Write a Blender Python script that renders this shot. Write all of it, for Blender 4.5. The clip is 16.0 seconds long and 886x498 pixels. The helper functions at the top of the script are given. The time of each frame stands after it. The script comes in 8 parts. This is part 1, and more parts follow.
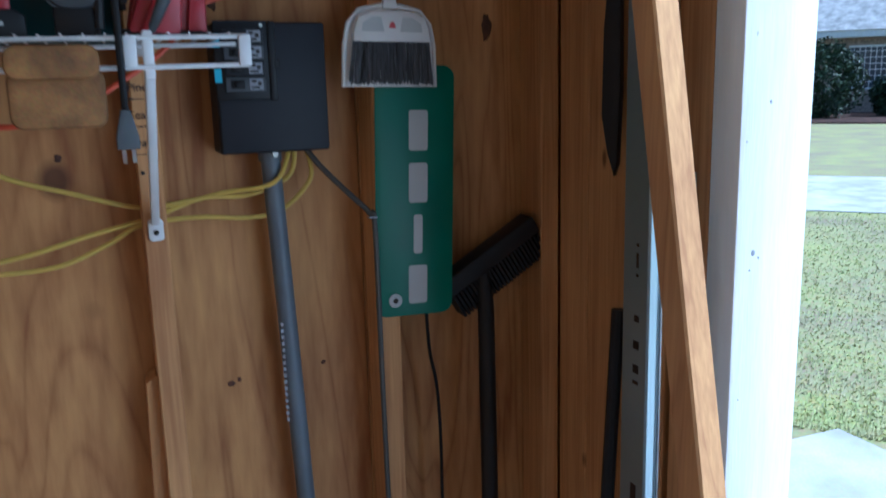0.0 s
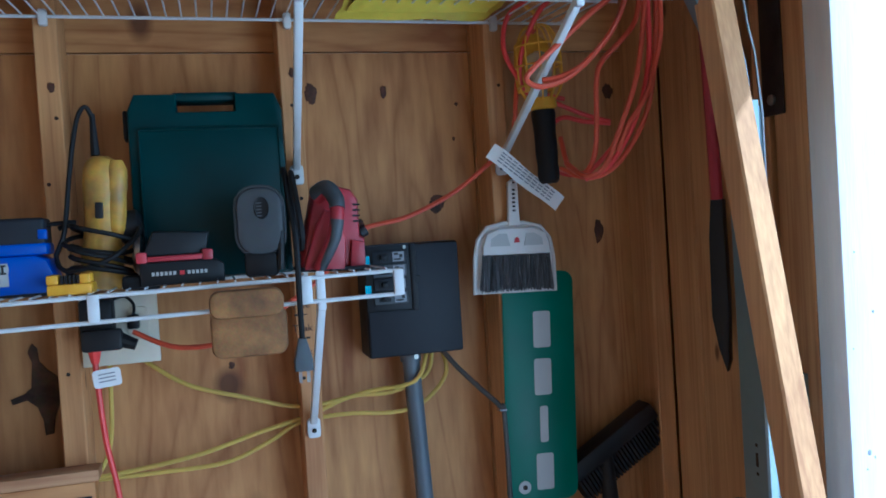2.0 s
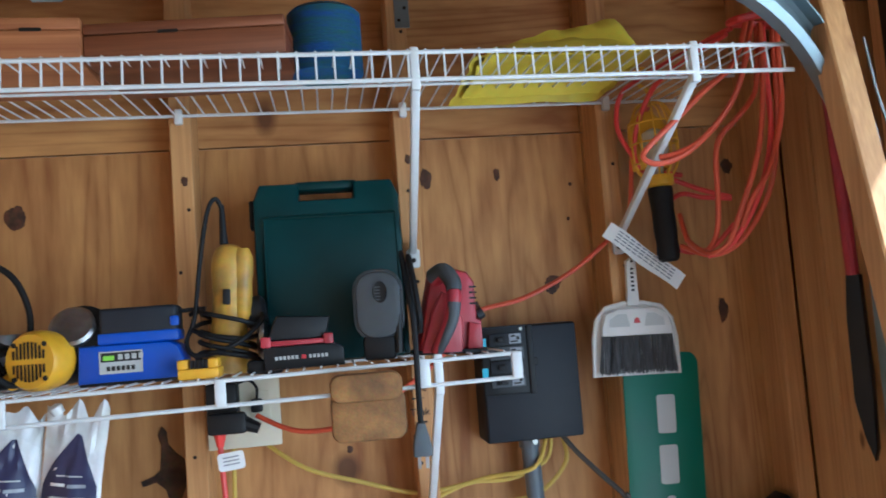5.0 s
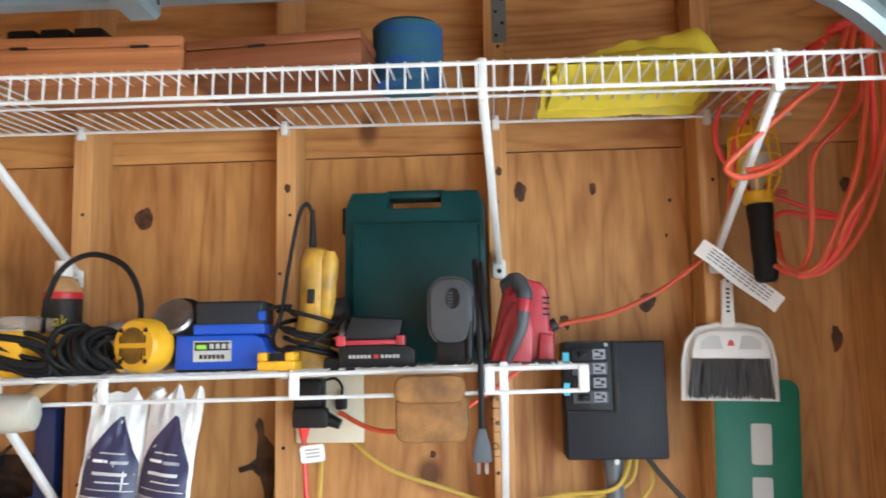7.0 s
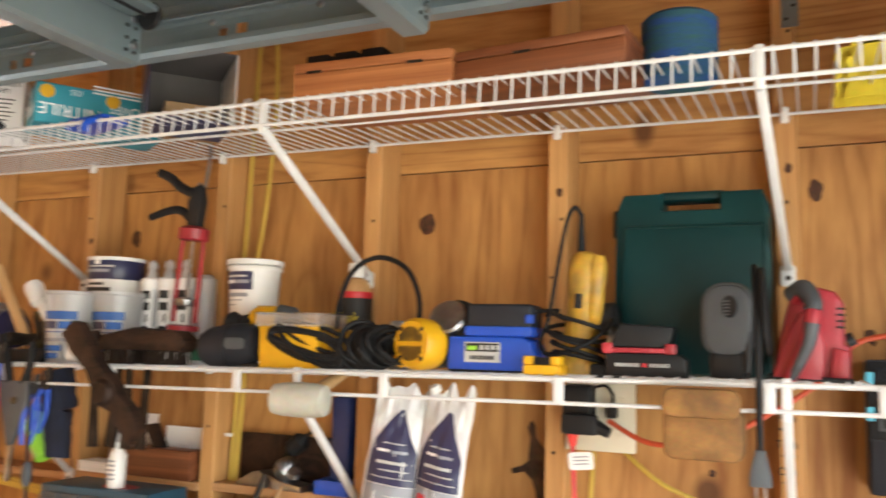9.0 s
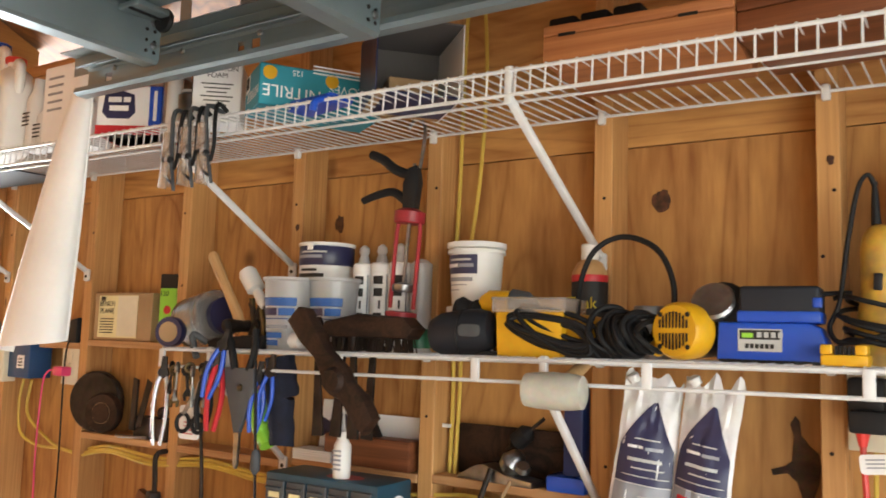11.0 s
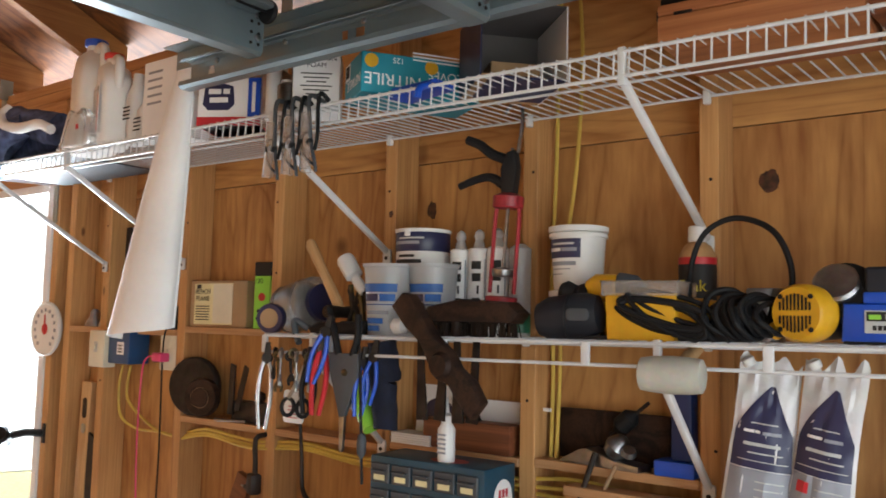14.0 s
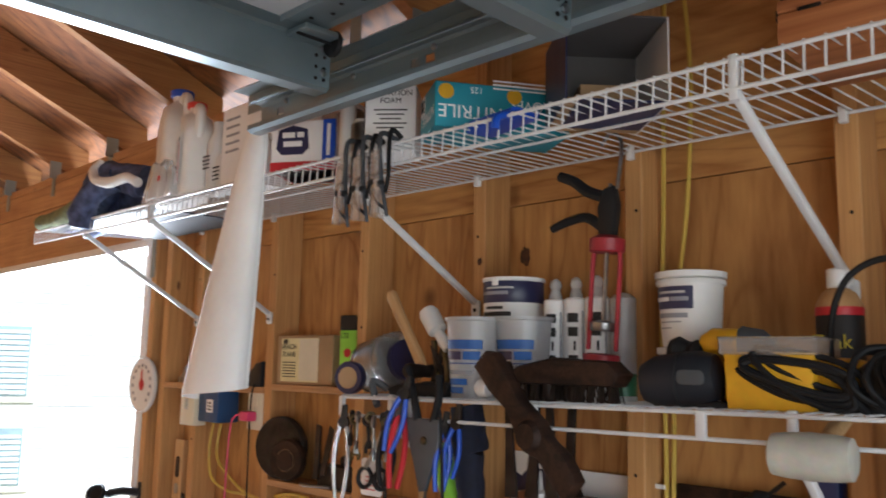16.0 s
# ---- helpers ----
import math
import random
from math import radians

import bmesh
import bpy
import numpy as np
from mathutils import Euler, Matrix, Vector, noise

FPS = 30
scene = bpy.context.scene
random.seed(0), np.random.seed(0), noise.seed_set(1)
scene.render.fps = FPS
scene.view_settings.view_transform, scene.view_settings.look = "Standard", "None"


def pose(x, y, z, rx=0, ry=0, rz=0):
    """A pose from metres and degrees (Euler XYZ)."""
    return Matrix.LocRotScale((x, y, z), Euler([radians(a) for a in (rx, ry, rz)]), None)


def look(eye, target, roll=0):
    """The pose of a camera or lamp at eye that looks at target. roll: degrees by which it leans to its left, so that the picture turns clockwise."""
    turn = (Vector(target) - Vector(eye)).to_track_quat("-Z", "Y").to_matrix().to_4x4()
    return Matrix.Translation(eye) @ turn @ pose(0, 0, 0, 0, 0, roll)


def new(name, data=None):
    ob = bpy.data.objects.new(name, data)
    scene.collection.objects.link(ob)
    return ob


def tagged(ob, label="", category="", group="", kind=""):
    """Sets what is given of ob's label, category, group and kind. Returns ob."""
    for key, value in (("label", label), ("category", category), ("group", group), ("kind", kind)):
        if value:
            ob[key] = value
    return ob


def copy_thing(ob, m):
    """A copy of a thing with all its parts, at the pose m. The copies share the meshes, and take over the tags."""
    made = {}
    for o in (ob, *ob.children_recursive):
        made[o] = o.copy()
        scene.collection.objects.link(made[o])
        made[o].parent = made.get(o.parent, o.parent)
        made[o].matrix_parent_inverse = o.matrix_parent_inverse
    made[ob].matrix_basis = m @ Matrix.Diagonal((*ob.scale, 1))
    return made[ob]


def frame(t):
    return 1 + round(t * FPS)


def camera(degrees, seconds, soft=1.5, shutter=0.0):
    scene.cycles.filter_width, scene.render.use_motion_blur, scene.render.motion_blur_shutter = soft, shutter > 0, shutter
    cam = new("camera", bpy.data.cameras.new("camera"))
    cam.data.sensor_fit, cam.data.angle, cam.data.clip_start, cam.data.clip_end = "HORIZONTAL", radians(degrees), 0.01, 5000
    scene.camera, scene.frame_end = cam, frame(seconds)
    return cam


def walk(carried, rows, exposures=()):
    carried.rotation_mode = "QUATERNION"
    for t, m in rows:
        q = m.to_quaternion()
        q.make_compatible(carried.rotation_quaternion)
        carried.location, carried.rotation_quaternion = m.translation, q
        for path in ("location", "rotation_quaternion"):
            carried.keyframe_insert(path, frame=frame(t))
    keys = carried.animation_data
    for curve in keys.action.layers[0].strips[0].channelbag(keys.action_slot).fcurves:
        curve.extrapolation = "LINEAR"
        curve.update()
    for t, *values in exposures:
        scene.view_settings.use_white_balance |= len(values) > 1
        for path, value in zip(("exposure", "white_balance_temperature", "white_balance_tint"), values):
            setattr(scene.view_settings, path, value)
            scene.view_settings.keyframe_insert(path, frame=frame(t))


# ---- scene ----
cam = camera(56.3, 16.0, soft=1.7, shutter=0.5)
PATH = [
    (0, (-0.063, -1.497, 1.521), (0.668, 0.322, 1.126), -1.5),
    (0.5, (-0.13, -1.545, 1.554), (0.624, 0.284, 1.259), -2.0),
    (1, (-0.16, -1.57, 1.592), (0.525, 0.295, 1.363), -2.7),
    (1.5, (-0.164, -1.6, 1.63), (0.412, 0.308, 1.468), -3.8),
    (2, (-0.153, -1.622, 1.65), (0.377, 0.306, 1.599), -3.6),
    (2.5, (-0.157, -1.62, 1.652), (0.371, 0.308, 1.61), -3.3),
    (3, (-0.166, -1.614, 1.65), (0.349, 0.319, 1.632), -3.6),
    (3.5, (-0.17, -1.609, 1.654), (0.318, 0.331, 1.638), -4.5),
    (4, (-0.17, -1.608, 1.656), (0.234, 0.35, 1.629), -4.8),
    (4.2, (-0.172, -1.609, 1.664), (0.232, 0.35, 1.711), -4.3),
    (6.3, (-0.074, -1.623, 1.62), (-0.068, 0.366, 1.826), -3.2),
    (6.5, (-0.05, -1.627, 1.618), (-0.071, 0.363, 1.809), -2.3),
    (7, (-0.012, -1.636, 1.619), (-0.131, 0.346, 1.856), -1.1),
    (7.5, (-0.034, -1.642, 1.617), (-0.274, 0.327, 1.866), 0.2),
    (8, (-0.059, -1.639, 1.614), (-0.343, 0.324, 1.868), -1.4),
    (8.5, (-0.001, -1.609, 1.62), (-0.5, 0.309, 1.89), 0.4),
    (9, (0.036, -1.605, 1.619), (-0.776, 0.206, 1.866), 1.6),
    (9.5, (0.015, -1.608, 1.62), (-1.003, 0.094, 1.873), 2.0),
    (10, (-0.061, -1.598, 1.615), (-1.131, 0.074, 1.865), 1.6),
    (10.2, (-0.097, -1.595, 1.612), (-1.158, 0.083, 1.857), 1.6),
    (12.3, (-0.269, -1.628, 1.612), (-1.387, 0.021, 1.78), 2.2),
    (12.5, (-0.271, -1.633, 1.61), (-1.389, 0.016, 1.783), 2.2),
    (13, (-0.271, -1.638, 1.612), (-1.403, 0.004, 1.765), 1.3),
    (13.5, (-0.271, -1.641, 1.61), (-1.431, -0.021, 1.78), 1.2),
    (14, (-0.274, -1.652, 1.609), (-1.468, -0.057, 1.78), 1.3),
    (14.5, (-0.301, -1.645, 1.613), (-1.542, -0.086, 1.788), 1.4),
    (15, (-0.331, -1.596, 1.62), (-1.595, -0.06, 1.829), 0.4),
    (15.5, (-0.339, -1.493, 1.63), (-1.655, -0.007, 1.874), 0.6),
    (16, (-0.348, -1.464, 1.634), (-1.75, -0.066, 1.913), 1.2),
]
EXPOSURES = [(0.0, 0.06, 4500, 4), (1.0, 0.26, 5050, 5), (2.0, 0.52, 4150, 0), (3.0, 0.56, 4200, -1), (4.2, 0.70, 4550, 1), (6.3, 1.52, 5300, 4), (8.0, 1.66, 6200, 8), (9.0, 1.60, 6750, 9), (12.3, 1.04, 6450, 9), (14.5, 0.72, 6000, 10), (16.0, 0.58, 5900, 11)]
walk(cam, [(t, look(eye, target, roll)) for t, eye, target, roll in PATH], EXPOSURES)

# ---- light ----
world = bpy.data.worlds.new("sky")
scene.world = world
world.use_nodes = True
wn = world.node_tree
sky = wn.nodes.new("ShaderNodeTexSky")
sky.sky_type = "NISHITA"
sky.sun_disc = False
sky.sun_elevation, sky.sun_rotation = radians(47), radians(115)
wn.links.new(sky.outputs[0], wn.nodes["Background"].inputs[0])
wn.nodes["Background"].inputs[1].default_value = 0.15

sun_data = bpy.data.lights.new("sun", "SUN")
sun_data.energy, sun_data.angle, sun_data.color = 5.0, radians(1.5), (1.0, 0.95, 0.88)
sun = new("sun", sun_data)
sun.matrix_world = look((11, -5.2, 13), (0, 0, 0))


def area_lamp(name, eye, target, sx, sy, watts, colour):
    data = bpy.data.lights.new(name, "AREA")
    data.shape, data.size, data.size_y, data.energy, data.color = "RECTANGLE", sx, sy, watts, colour
    lamp = new(name, data)
    lamp.matrix_world = look(eye, target)
    return lamp


area_lamp("garage_opening_daylight", (1.25, -2.25, 1.05), (-1.6, -1.75, 1.10), 2.7, 2.0, 28, (0.97, 0.98, 1.0))
area_lamp("side_door_daylight", (-4.26, 0.16, 1.05), (-3.9, -2, 1.2), 1.7, 1.9, 285, (0.91, 0.96, 1.0))

# ---- materials ----
def material(name, base, rough=0.5, metal=0.0, vary=0.15, scale=8.0, bump=0.05, stretch=(1, 1, 1), second=None, coat=0.0, trans=0.0, fine=90.0):
    """A surface with colour variation at two scales and fine relief."""
    m = bpy.data.materials.new(name)
    m.use_nodes = True
    nt = m.node_tree
    n, l = nt.nodes, nt.links
    bsdf = n["Principled BSDF"]
    bsdf.inputs["Roughness"].default_value = rough
    bsdf.inputs["Metallic"].default_value = metal
    bsdf.inputs["Coat Weight"].default_value = coat
    bsdf.inputs["Transmission Weight"].default_value = trans
    tc = n.new("ShaderNodeTexCoord")
    mp = n.new("ShaderNodeMapping")
    mp.inputs["Scale"].default_value = stretch
    l.new(tc.outputs["Object"], mp.inputs["Vector"])
    info = n.new("ShaderNodeObjectInfo")
    big = n.new("ShaderNodeTexNoise")
    big.noise_dimensions = "4D"
    l.new(mp.outputs[0], big.inputs["Vector"])
    l.new(info.outputs["Random"], big.inputs["W"])
    big.inputs["Scale"].default_value, big.inputs["Detail"].default_value = scale, 6
    small = n.new("ShaderNodeTexNoise")
    l.new(mp.outputs[0], small.inputs["Vector"])
    small.inputs["Scale"].default_value, small.inputs["Detail"].default_value = fine, 3
    ramp = n.new("ShaderNodeValToRGB")
    dark = second or tuple(c * (1 - 2 * vary) for c in base)
    light = tuple(min(1, c * (1 + vary)) for c in base)
    ramp.color_ramp.elements[0].position, ramp.color_ramp.elements[1].position = 0.32, 0.68
    ramp.color_ramp.elements[0].color, ramp.color_ramp.elements[1].color = (*dark, 1), (*light, 1)
    l.new(big.outputs["Fac"], ramp.inputs[0])
    mix = n.new("ShaderNodeMixRGB")
    mix.blend_type = "MULTIPLY"
    mix.inputs[0].default_value = min(1, vary * 1.5)
    l.new(ramp.outputs[0], mix.inputs[1])
    l.new(small.outputs["Color"], mix.inputs[2])
    l.new(mix.outputs[0], bsdf.inputs["Base Color"])
    rr = n.new("ShaderNodeMapRange")
    rr.inputs["To Min"].default_value, rr.inputs["To Max"].default_value = max(0.02, rough - 0.12), min(1, rough + 0.12)
    l.new(big.outputs["Fac"], rr.inputs[0])
    l.new(rr.outputs[0], bsdf.inputs["Roughness"])
    bp = n.new("ShaderNodeBump")
    bp.inputs["Strength"].default_value, bp.inputs["Distance"].default_value = bump, 0.002
    l.new(small.outputs["Fac"], bp.inputs["Height"])
    l.new(bp.outputs[0], bsdf.inputs["Normal"])
    return m


def wood(name, light, dark, grain=(14, 14, 0.9), knots=1.0, rough=0.65, wave=9.0, knot_scale=(2.6, 2.6, 1.6), turn=(0, 0, 0), amount=0.62):
    """Sawn softwood: long wavy grain, fine fibres, dark round knots, every piece a little different."""
    m = bpy.data.materials.new(name)
    m.use_nodes = True
    nt = m.node_tree
    n, l = nt.nodes, nt.links
    bsdf = n["Principled BSDF"]
    tc, info = n.new("ShaderNodeTexCoord"), n.new("ShaderNodeObjectInfo")
    shift = n.new("ShaderNodeVectorMath")
    shift.operation = "MULTIPLY_ADD"
    shift.inputs[1].default_value = (7.3, 5.1, 9.7)
    l.new(info.outputs["Random"], shift.inputs[0])
    l.new(tc.outputs["Object"], shift.inputs[2])
    mp = n.new("ShaderNodeMapping")
    mp.inputs["Scale"].default_value, mp.inputs["Rotation"].default_value = grain, [radians(a) for a in turn]
    l.new(shift.outputs[0], mp.inputs["Vector"])
    # growth rings
    base = n.new("ShaderNodeTexNoise")
    l.new(mp.outputs[0], base.inputs["Vector"])
    base.inputs["Scale"].default_value, base.inputs["Detail"].default_value, base.inputs["Distortion"].default_value = 0.35, 3.0, 1.2
    rings = n.new("ShaderNodeMath")
    rings.operation = "MULTIPLY"
    rings.inputs[1].default_value = wave
    l.new(base.outputs["Fac"], rings.inputs[0])
    frac = n.new("ShaderNodeMath")
    frac.operation = "PINGPONG"
    frac.inputs[1].default_value = 0.5
    l.new(rings.outputs[0], frac.inputs[0])
    # fibres
    fib = n.new("ShaderNodeTexNoise")
    l.new(mp.outputs[0], fib.inputs["Vector"])
    fib.inputs["Scale"].default_value, fib.inputs["Detail"].default_value = 7.0, 6
    # blotches
    blot = n.new("ShaderNodeTexNoise")
    l.new(shift.outputs[0], blot.inputs["Vector"])
    blot.inputs["Scale"].default_value, blot.inputs["Detail"].default_value = 2.6, 5
    add = n.new("ShaderNodeMath")
    add.operation = "MULTIPLY_ADD"
    add.inputs[1].default_value = amount
    l.new(frac.outputs[0], add.inputs[0])
    # late wood: thin dark lines at the rings' edges
    line = n.new("ShaderNodeMapRange")
    line.inputs["From Min"].default_value, line.inputs["From Max"].default_value = 0.36, 0.5
    line.inputs["To Min"].default_value, line.inputs["To Max"].default_value = 0.0, 0.10
    l.new(frac.outputs[0], line.inputs[0])
    fm = n.new("ShaderNodeMath")
    fm.operation = "MULTIPLY_ADD"
    fm.inputs[1].default_value = 0.62
    l.new(fib.outputs["Fac"], fm.inputs[0])
    l.new(line.outputs[0], fm.inputs[2])
    l.new(fm.outputs[0], add.inputs[2])
    add2 = n.new("ShaderNodeMath")
    add2.operation = "MULTIPLY_ADD"
    add2.inputs[1].default_value = 0.75
    l.new(blot.outputs["Fac"], add2.inputs[0])
    l.new(add.outputs[0], add2.inputs[2])
    ramp = n.new("ShaderNodeValToRGB")
    e = ramp.color_ramp.elements
    e[0].position, e[0].color = 0.42, (*light, 1)
    e[1].position, e[1].color = 1.0, (*dark, 1)
    l.new(add2.outputs[0], ramp.inputs[0])
    # knots
    kmap = n.new("ShaderNodeMapping")
    kmap.inputs["Scale"].default_value = knot_scale
    l.new(shift.outputs[0], kmap.inputs["Vector"])
    kn = n.new("ShaderNodeTexVoronoi")
    l.new(kmap.outputs[0], kn.inputs["Vector"])
    kn.inputs["Scale"].default_value = 1.0
    kr = n.new("ShaderNodeMapRange")
    kr.inputs["From Min"].default_value, kr.inputs["From Max"].default_value = 0.035, 0.075
    kr.inputs["To Min"].default_value, kr.inputs["To Max"].default_value = 0.85 * knots, 0.0
    l.new(kn.outputs["Distance"], kr.inputs[0])
    mix = n.new("ShaderNodeMixRGB")
    mix.inputs[2].default_value = (dark[0] * 0.28, dark[1] * 0.2, dark[2] * 0.16, 1)
    l.new(kr.outputs[0], mix.inputs[0])
    l.new(ramp.outputs[0], mix.inputs[1])
    l.new(mix.outputs[0], bsdf.inputs["Base Color"])
    bsdf.inputs["Roughness"].default_value = rough
    bp = n.new("ShaderNodeBump")
    bp.inputs["Strength"].default_value, bp.inputs["Distance"].default_value = 0.25, 0.0015
    l.new(fm.outputs[0], bp.inputs["Height"])
    l.new(bp.outputs[0], bsdf.inputs["Normal"])
    return m


PLY = wood("fir_plywood", (0.63, 0.345, 0.112), (0.27, 0.105, 0.028), grain=(7.5, 7.5, 1.1), wave=16.0, amount=0.22, knot_scale=(2.3, 2.3, 1.9))
PLY_X = wood("fir_plywood_laid_flat", (0.69, 0.385, 0.128), (0.31, 0.125, 0.034), grain=(1.1, 7.5, 7.5), wave=16.0, amount=0.22)
STUD = wood("pine_stud", (0.66, 0.375, 0.14), (0.36, 0.165, 0.055), grain=(26, 26, 0.8), wave=7.0, knot_scale=(8, 8, 3.4), amount=0.2)
BEAM = wood("pine_beam", (0.56, 0.33, 0.15), (0.32, 0.15, 0.06), grain=(0.8, 26, 26), wave=6.0, knot_scale=(3, 7, 7), amount=0.2)
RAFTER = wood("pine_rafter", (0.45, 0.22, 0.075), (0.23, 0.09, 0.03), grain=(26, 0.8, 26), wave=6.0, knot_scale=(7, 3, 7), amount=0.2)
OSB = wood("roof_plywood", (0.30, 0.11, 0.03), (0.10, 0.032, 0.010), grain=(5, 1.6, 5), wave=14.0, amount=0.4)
CEDAR = wood("cigar_cedar", (0.50, 0.20, 0.07), (0.30, 0.10, 0.03), grain=(1.2, 40, 40), wave=4.0, knots=0.0)
MAHOG = wood("mahogany", (0.26, 0.09, 0.035), (0.13, 0.04, 0.016), grain=(1.2, 40, 40), wave=4.0, knots=0.0, rough=0.45)
OLDWOOD = wood("dark_old_wood", (0.055, 0.025, 0.014), (0.013, 0.007, 0.005), grain=(30, 2, 30), wave=4.0, knots=0.0, rough=0.6)
HANDLEWOOD = wood("ash_handle", (0.62, 0.42, 0.2), (0.42, 0.24, 0.1), grain=(30, 30, 2), wave=4.0, knots=0.0)
CORKWOOD = material("worn_cork", (0.33, 0.165, 0.05), 0.85, vary=0.3, scale=22, bump=0.35, fine=240, second=(0.13, 0.06, 0.02))
WHITE_WIRE = material("white_vinyl_wire", (0.70, 0.71, 0.71), 0.35, vary=0.05, scale=20, bump=0.02)
WHITE_PAINT = material("white_paint", (0.80, 0.81, 0.80), 0.5, vary=0.05, scale=6, bump=0.2, stretch=(6, 6, 0.6), fine=40)
WHITE_PLASTIC = material("white_plastic", (0.76, 0.76, 0.74), 0.4, vary=0.05, bump=0.02)
IVORY = material("ivory_plastic", (0.72, 0.67, 0.52), 0.4, vary=0.06, bump=0.02)
GALV = material("galvanised_steel", (0.25, 0.31, 0.33), 0.34, 0.6, vary=0.07, scale=5, bump=0.01)
STEEL = material("tool_steel", (0.40, 0.40, 0.40), 0.35, 1.0, vary=0.2, scale=30, bump=0.05)
DARKSTEEL = material("dark_rusty_steel", (0.05, 0.038, 0.031), 0.55, 0.6, vary=0.35, scale=25, bump=0.25)
BLACK = material("black_plastic", (0.016, 0.017, 0.019), 0.45, vary=0.15, bump=0.06, fine=300)
BLACKRUB = material("black_rubber", (0.012, 0.012, 0.013), 0.6, vary=0.2, bump=0.08, fine=200)
PANELGREY = material("charcoal_panel_paint", (0.020, 0.023, 0.030), 0.5, vary=0.12, bump=0.04, fine=300)
PVC = material("grey_pvc", (0.13, 0.155, 0.18), 0.45, vary=0.08, bump=0.02)
GREENSIGN = material("green_reflective_sheet", (0.005, 0.145, 0.085), 0.4, vary=0.06, bump=0.02, fine=400)
SILVERBAR = material("silver_reflective_sheet", (0.50, 0.52, 0.51), 0.5, vary=0.04, bump=0.02, fine=400)
TEAL = material("dark_green_plastic", (0.006, 0.047, 0.050), 0.42, vary=0.15, bump=0.08, fine=260)
BLUE = material("tool_blue_plastic", (0.012, 0.085, 0.55), 0.4, vary=0.1, bump=0.04)
YELLOW = material("tool_yellow_plastic", (0.78, 0.42, 0.012), 0.42, vary=0.12, bump=0.04)
YELLOW_WORN = material("grimy_yellow_plastic", (0.70, 0.40, 0.03), 0.5, vary=0.22, scale=22, bump=0.08, second=(0.30, 0.19, 0.05))
DARKBLUE = material("dark_blue_box_plastic", (0.015, 0.07, 0.19), 0.45, vary=0.1, bump=0.04)
RED = material("tool_red_plastic", (0.42, 0.03, 0.045), 0.42, vary=0.15, bump=0.05)
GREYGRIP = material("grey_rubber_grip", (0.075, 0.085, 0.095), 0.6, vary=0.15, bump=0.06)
ORANGE = material("orange_cord_vinyl", (0.62, 0.085, 0.03), 0.42, vary=0.12, bump=0.03)
REDCORD = material("red_cord_vinyl", (0.72, 0.05, 0.04), 0.42, vary=0.1, bump=0.03)
ROMEX = material("yellow_cable_sheath", (0.66, 0.47, 0.085), 0.45, vary=0.1, bump=0.03)
GREYCABLE = material("grey_cable_sheath", (0.075, 0.07, 0.06), 0.5, vary=0.1, bump=0.03)
PAPER = material("white_paper", (0.87, 0.87, 0.86), 0.7, vary=0.05, scale=5, bump=0.05)
CARD = material("brown_cardboard", (0.42, 0.27, 0.14), 0.8, vary=0.1, bump=0.05)
NAVY = material("navy_print", (0.022, 0.026, 0.085), 0.4, vary=0.1, bump=0.02)
GREYINK = material("grey_print", (0.30, 0.32, 0.36), 0.45, vary=0.1, bump=0.02)
INK = material("black_ink", (0.015, 0.014, 0.013), 0.6, vary=0.1, bump=0.0)
REDINK = material("red_print", (0.55, 0.02, 0.03), 0.45, vary=0.08, bump=0.0)
TEALBOX = material("teal_printed_card", (0.018, 0.26, 0.34), 0.5, vary=0.06, bump=0.02)
LIME = material("lime_printed_card", (0.30, 0.70, 0.06), 0.5, vary=0.06, bump=0.02)
CREAM = material("cream_label_paper", (0.82, 0.75, 0.42), 0.7, vary=0.08, bump=0.03)
CLEAR = material("clear_plastic", (0.9, 0.92, 0.92), 0.12, vary=0.02, bump=0.0, trans=0.9)
MILKY = material("milky_plastic", (0.86, 0.89, 0.91), 0.35, vary=0.06, bump=0.03, trans=0.72)
RUBBERWHITE = material("aged_white_rubber", (0.52, 0.52, 0.45), 0.45, vary=0.18, scale=16, bump=0.12, second=(0.42, 0.41, 0.34))
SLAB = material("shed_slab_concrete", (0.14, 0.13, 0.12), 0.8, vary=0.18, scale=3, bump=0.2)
DOORWHITE = material("white_door_skin", (0.74, 0.74, 0.75), 0.45, vary=0.04, scale=2, bump=0.04)
JUGPLASTIC = material("translucent_jug_plastic", (0.90, 0.89, 0.85), 0.35, vary=0.05, bump=0.03, trans=0.05)
CLOTH = material("slate_blue_towel", (0.11, 0.14, 0.27), 0.95, vary=0.3, scale=40, bump=0.8, fine=350)
CLOTHGREEN = material("sage_towel", (0.22, 0.26, 0.14), 0.95, vary=0.2, scale=40, bump=0.8, fine=350)
YCLOTH = material("yellow_tarp", (0.82, 0.66, 0.05), 0.55, vary=0.12, bump=0.2)
BRISTLE = material("grey_bristles", (0.15, 0.155, 0.165), 0.7, vary=0.4, scale=10, stretch=(60, 60, 1), bump=0.4)
CONCRETE = material("concrete", (0.74, 0.72, 0.68), 0.85, vary=0.15, scale=3, bump=0.2)
FOIL = material("white_foil_film", (0.72, 0.73, 0.74), 0.28, vary=0.1, scale=14, bump=0.9, fine=28)
for dull in (BLACK, PANELGREY, BLACKRUB, OLDWOOD, TEAL):
    dull.node_tree.nodes["Principled BSDF"].inputs["Specular IOR Level"].default_value = 0.25
KNOT = material("dark_knot", (0.11, 0.042, 0.018), 0.7, vary=0.35, scale=60, bump=0.4)
PEWTER = material("cracked_bark_brown", (0.12, 0.065, 0.035), 0.9, vary=0.4, scale=30, bump=0.8)


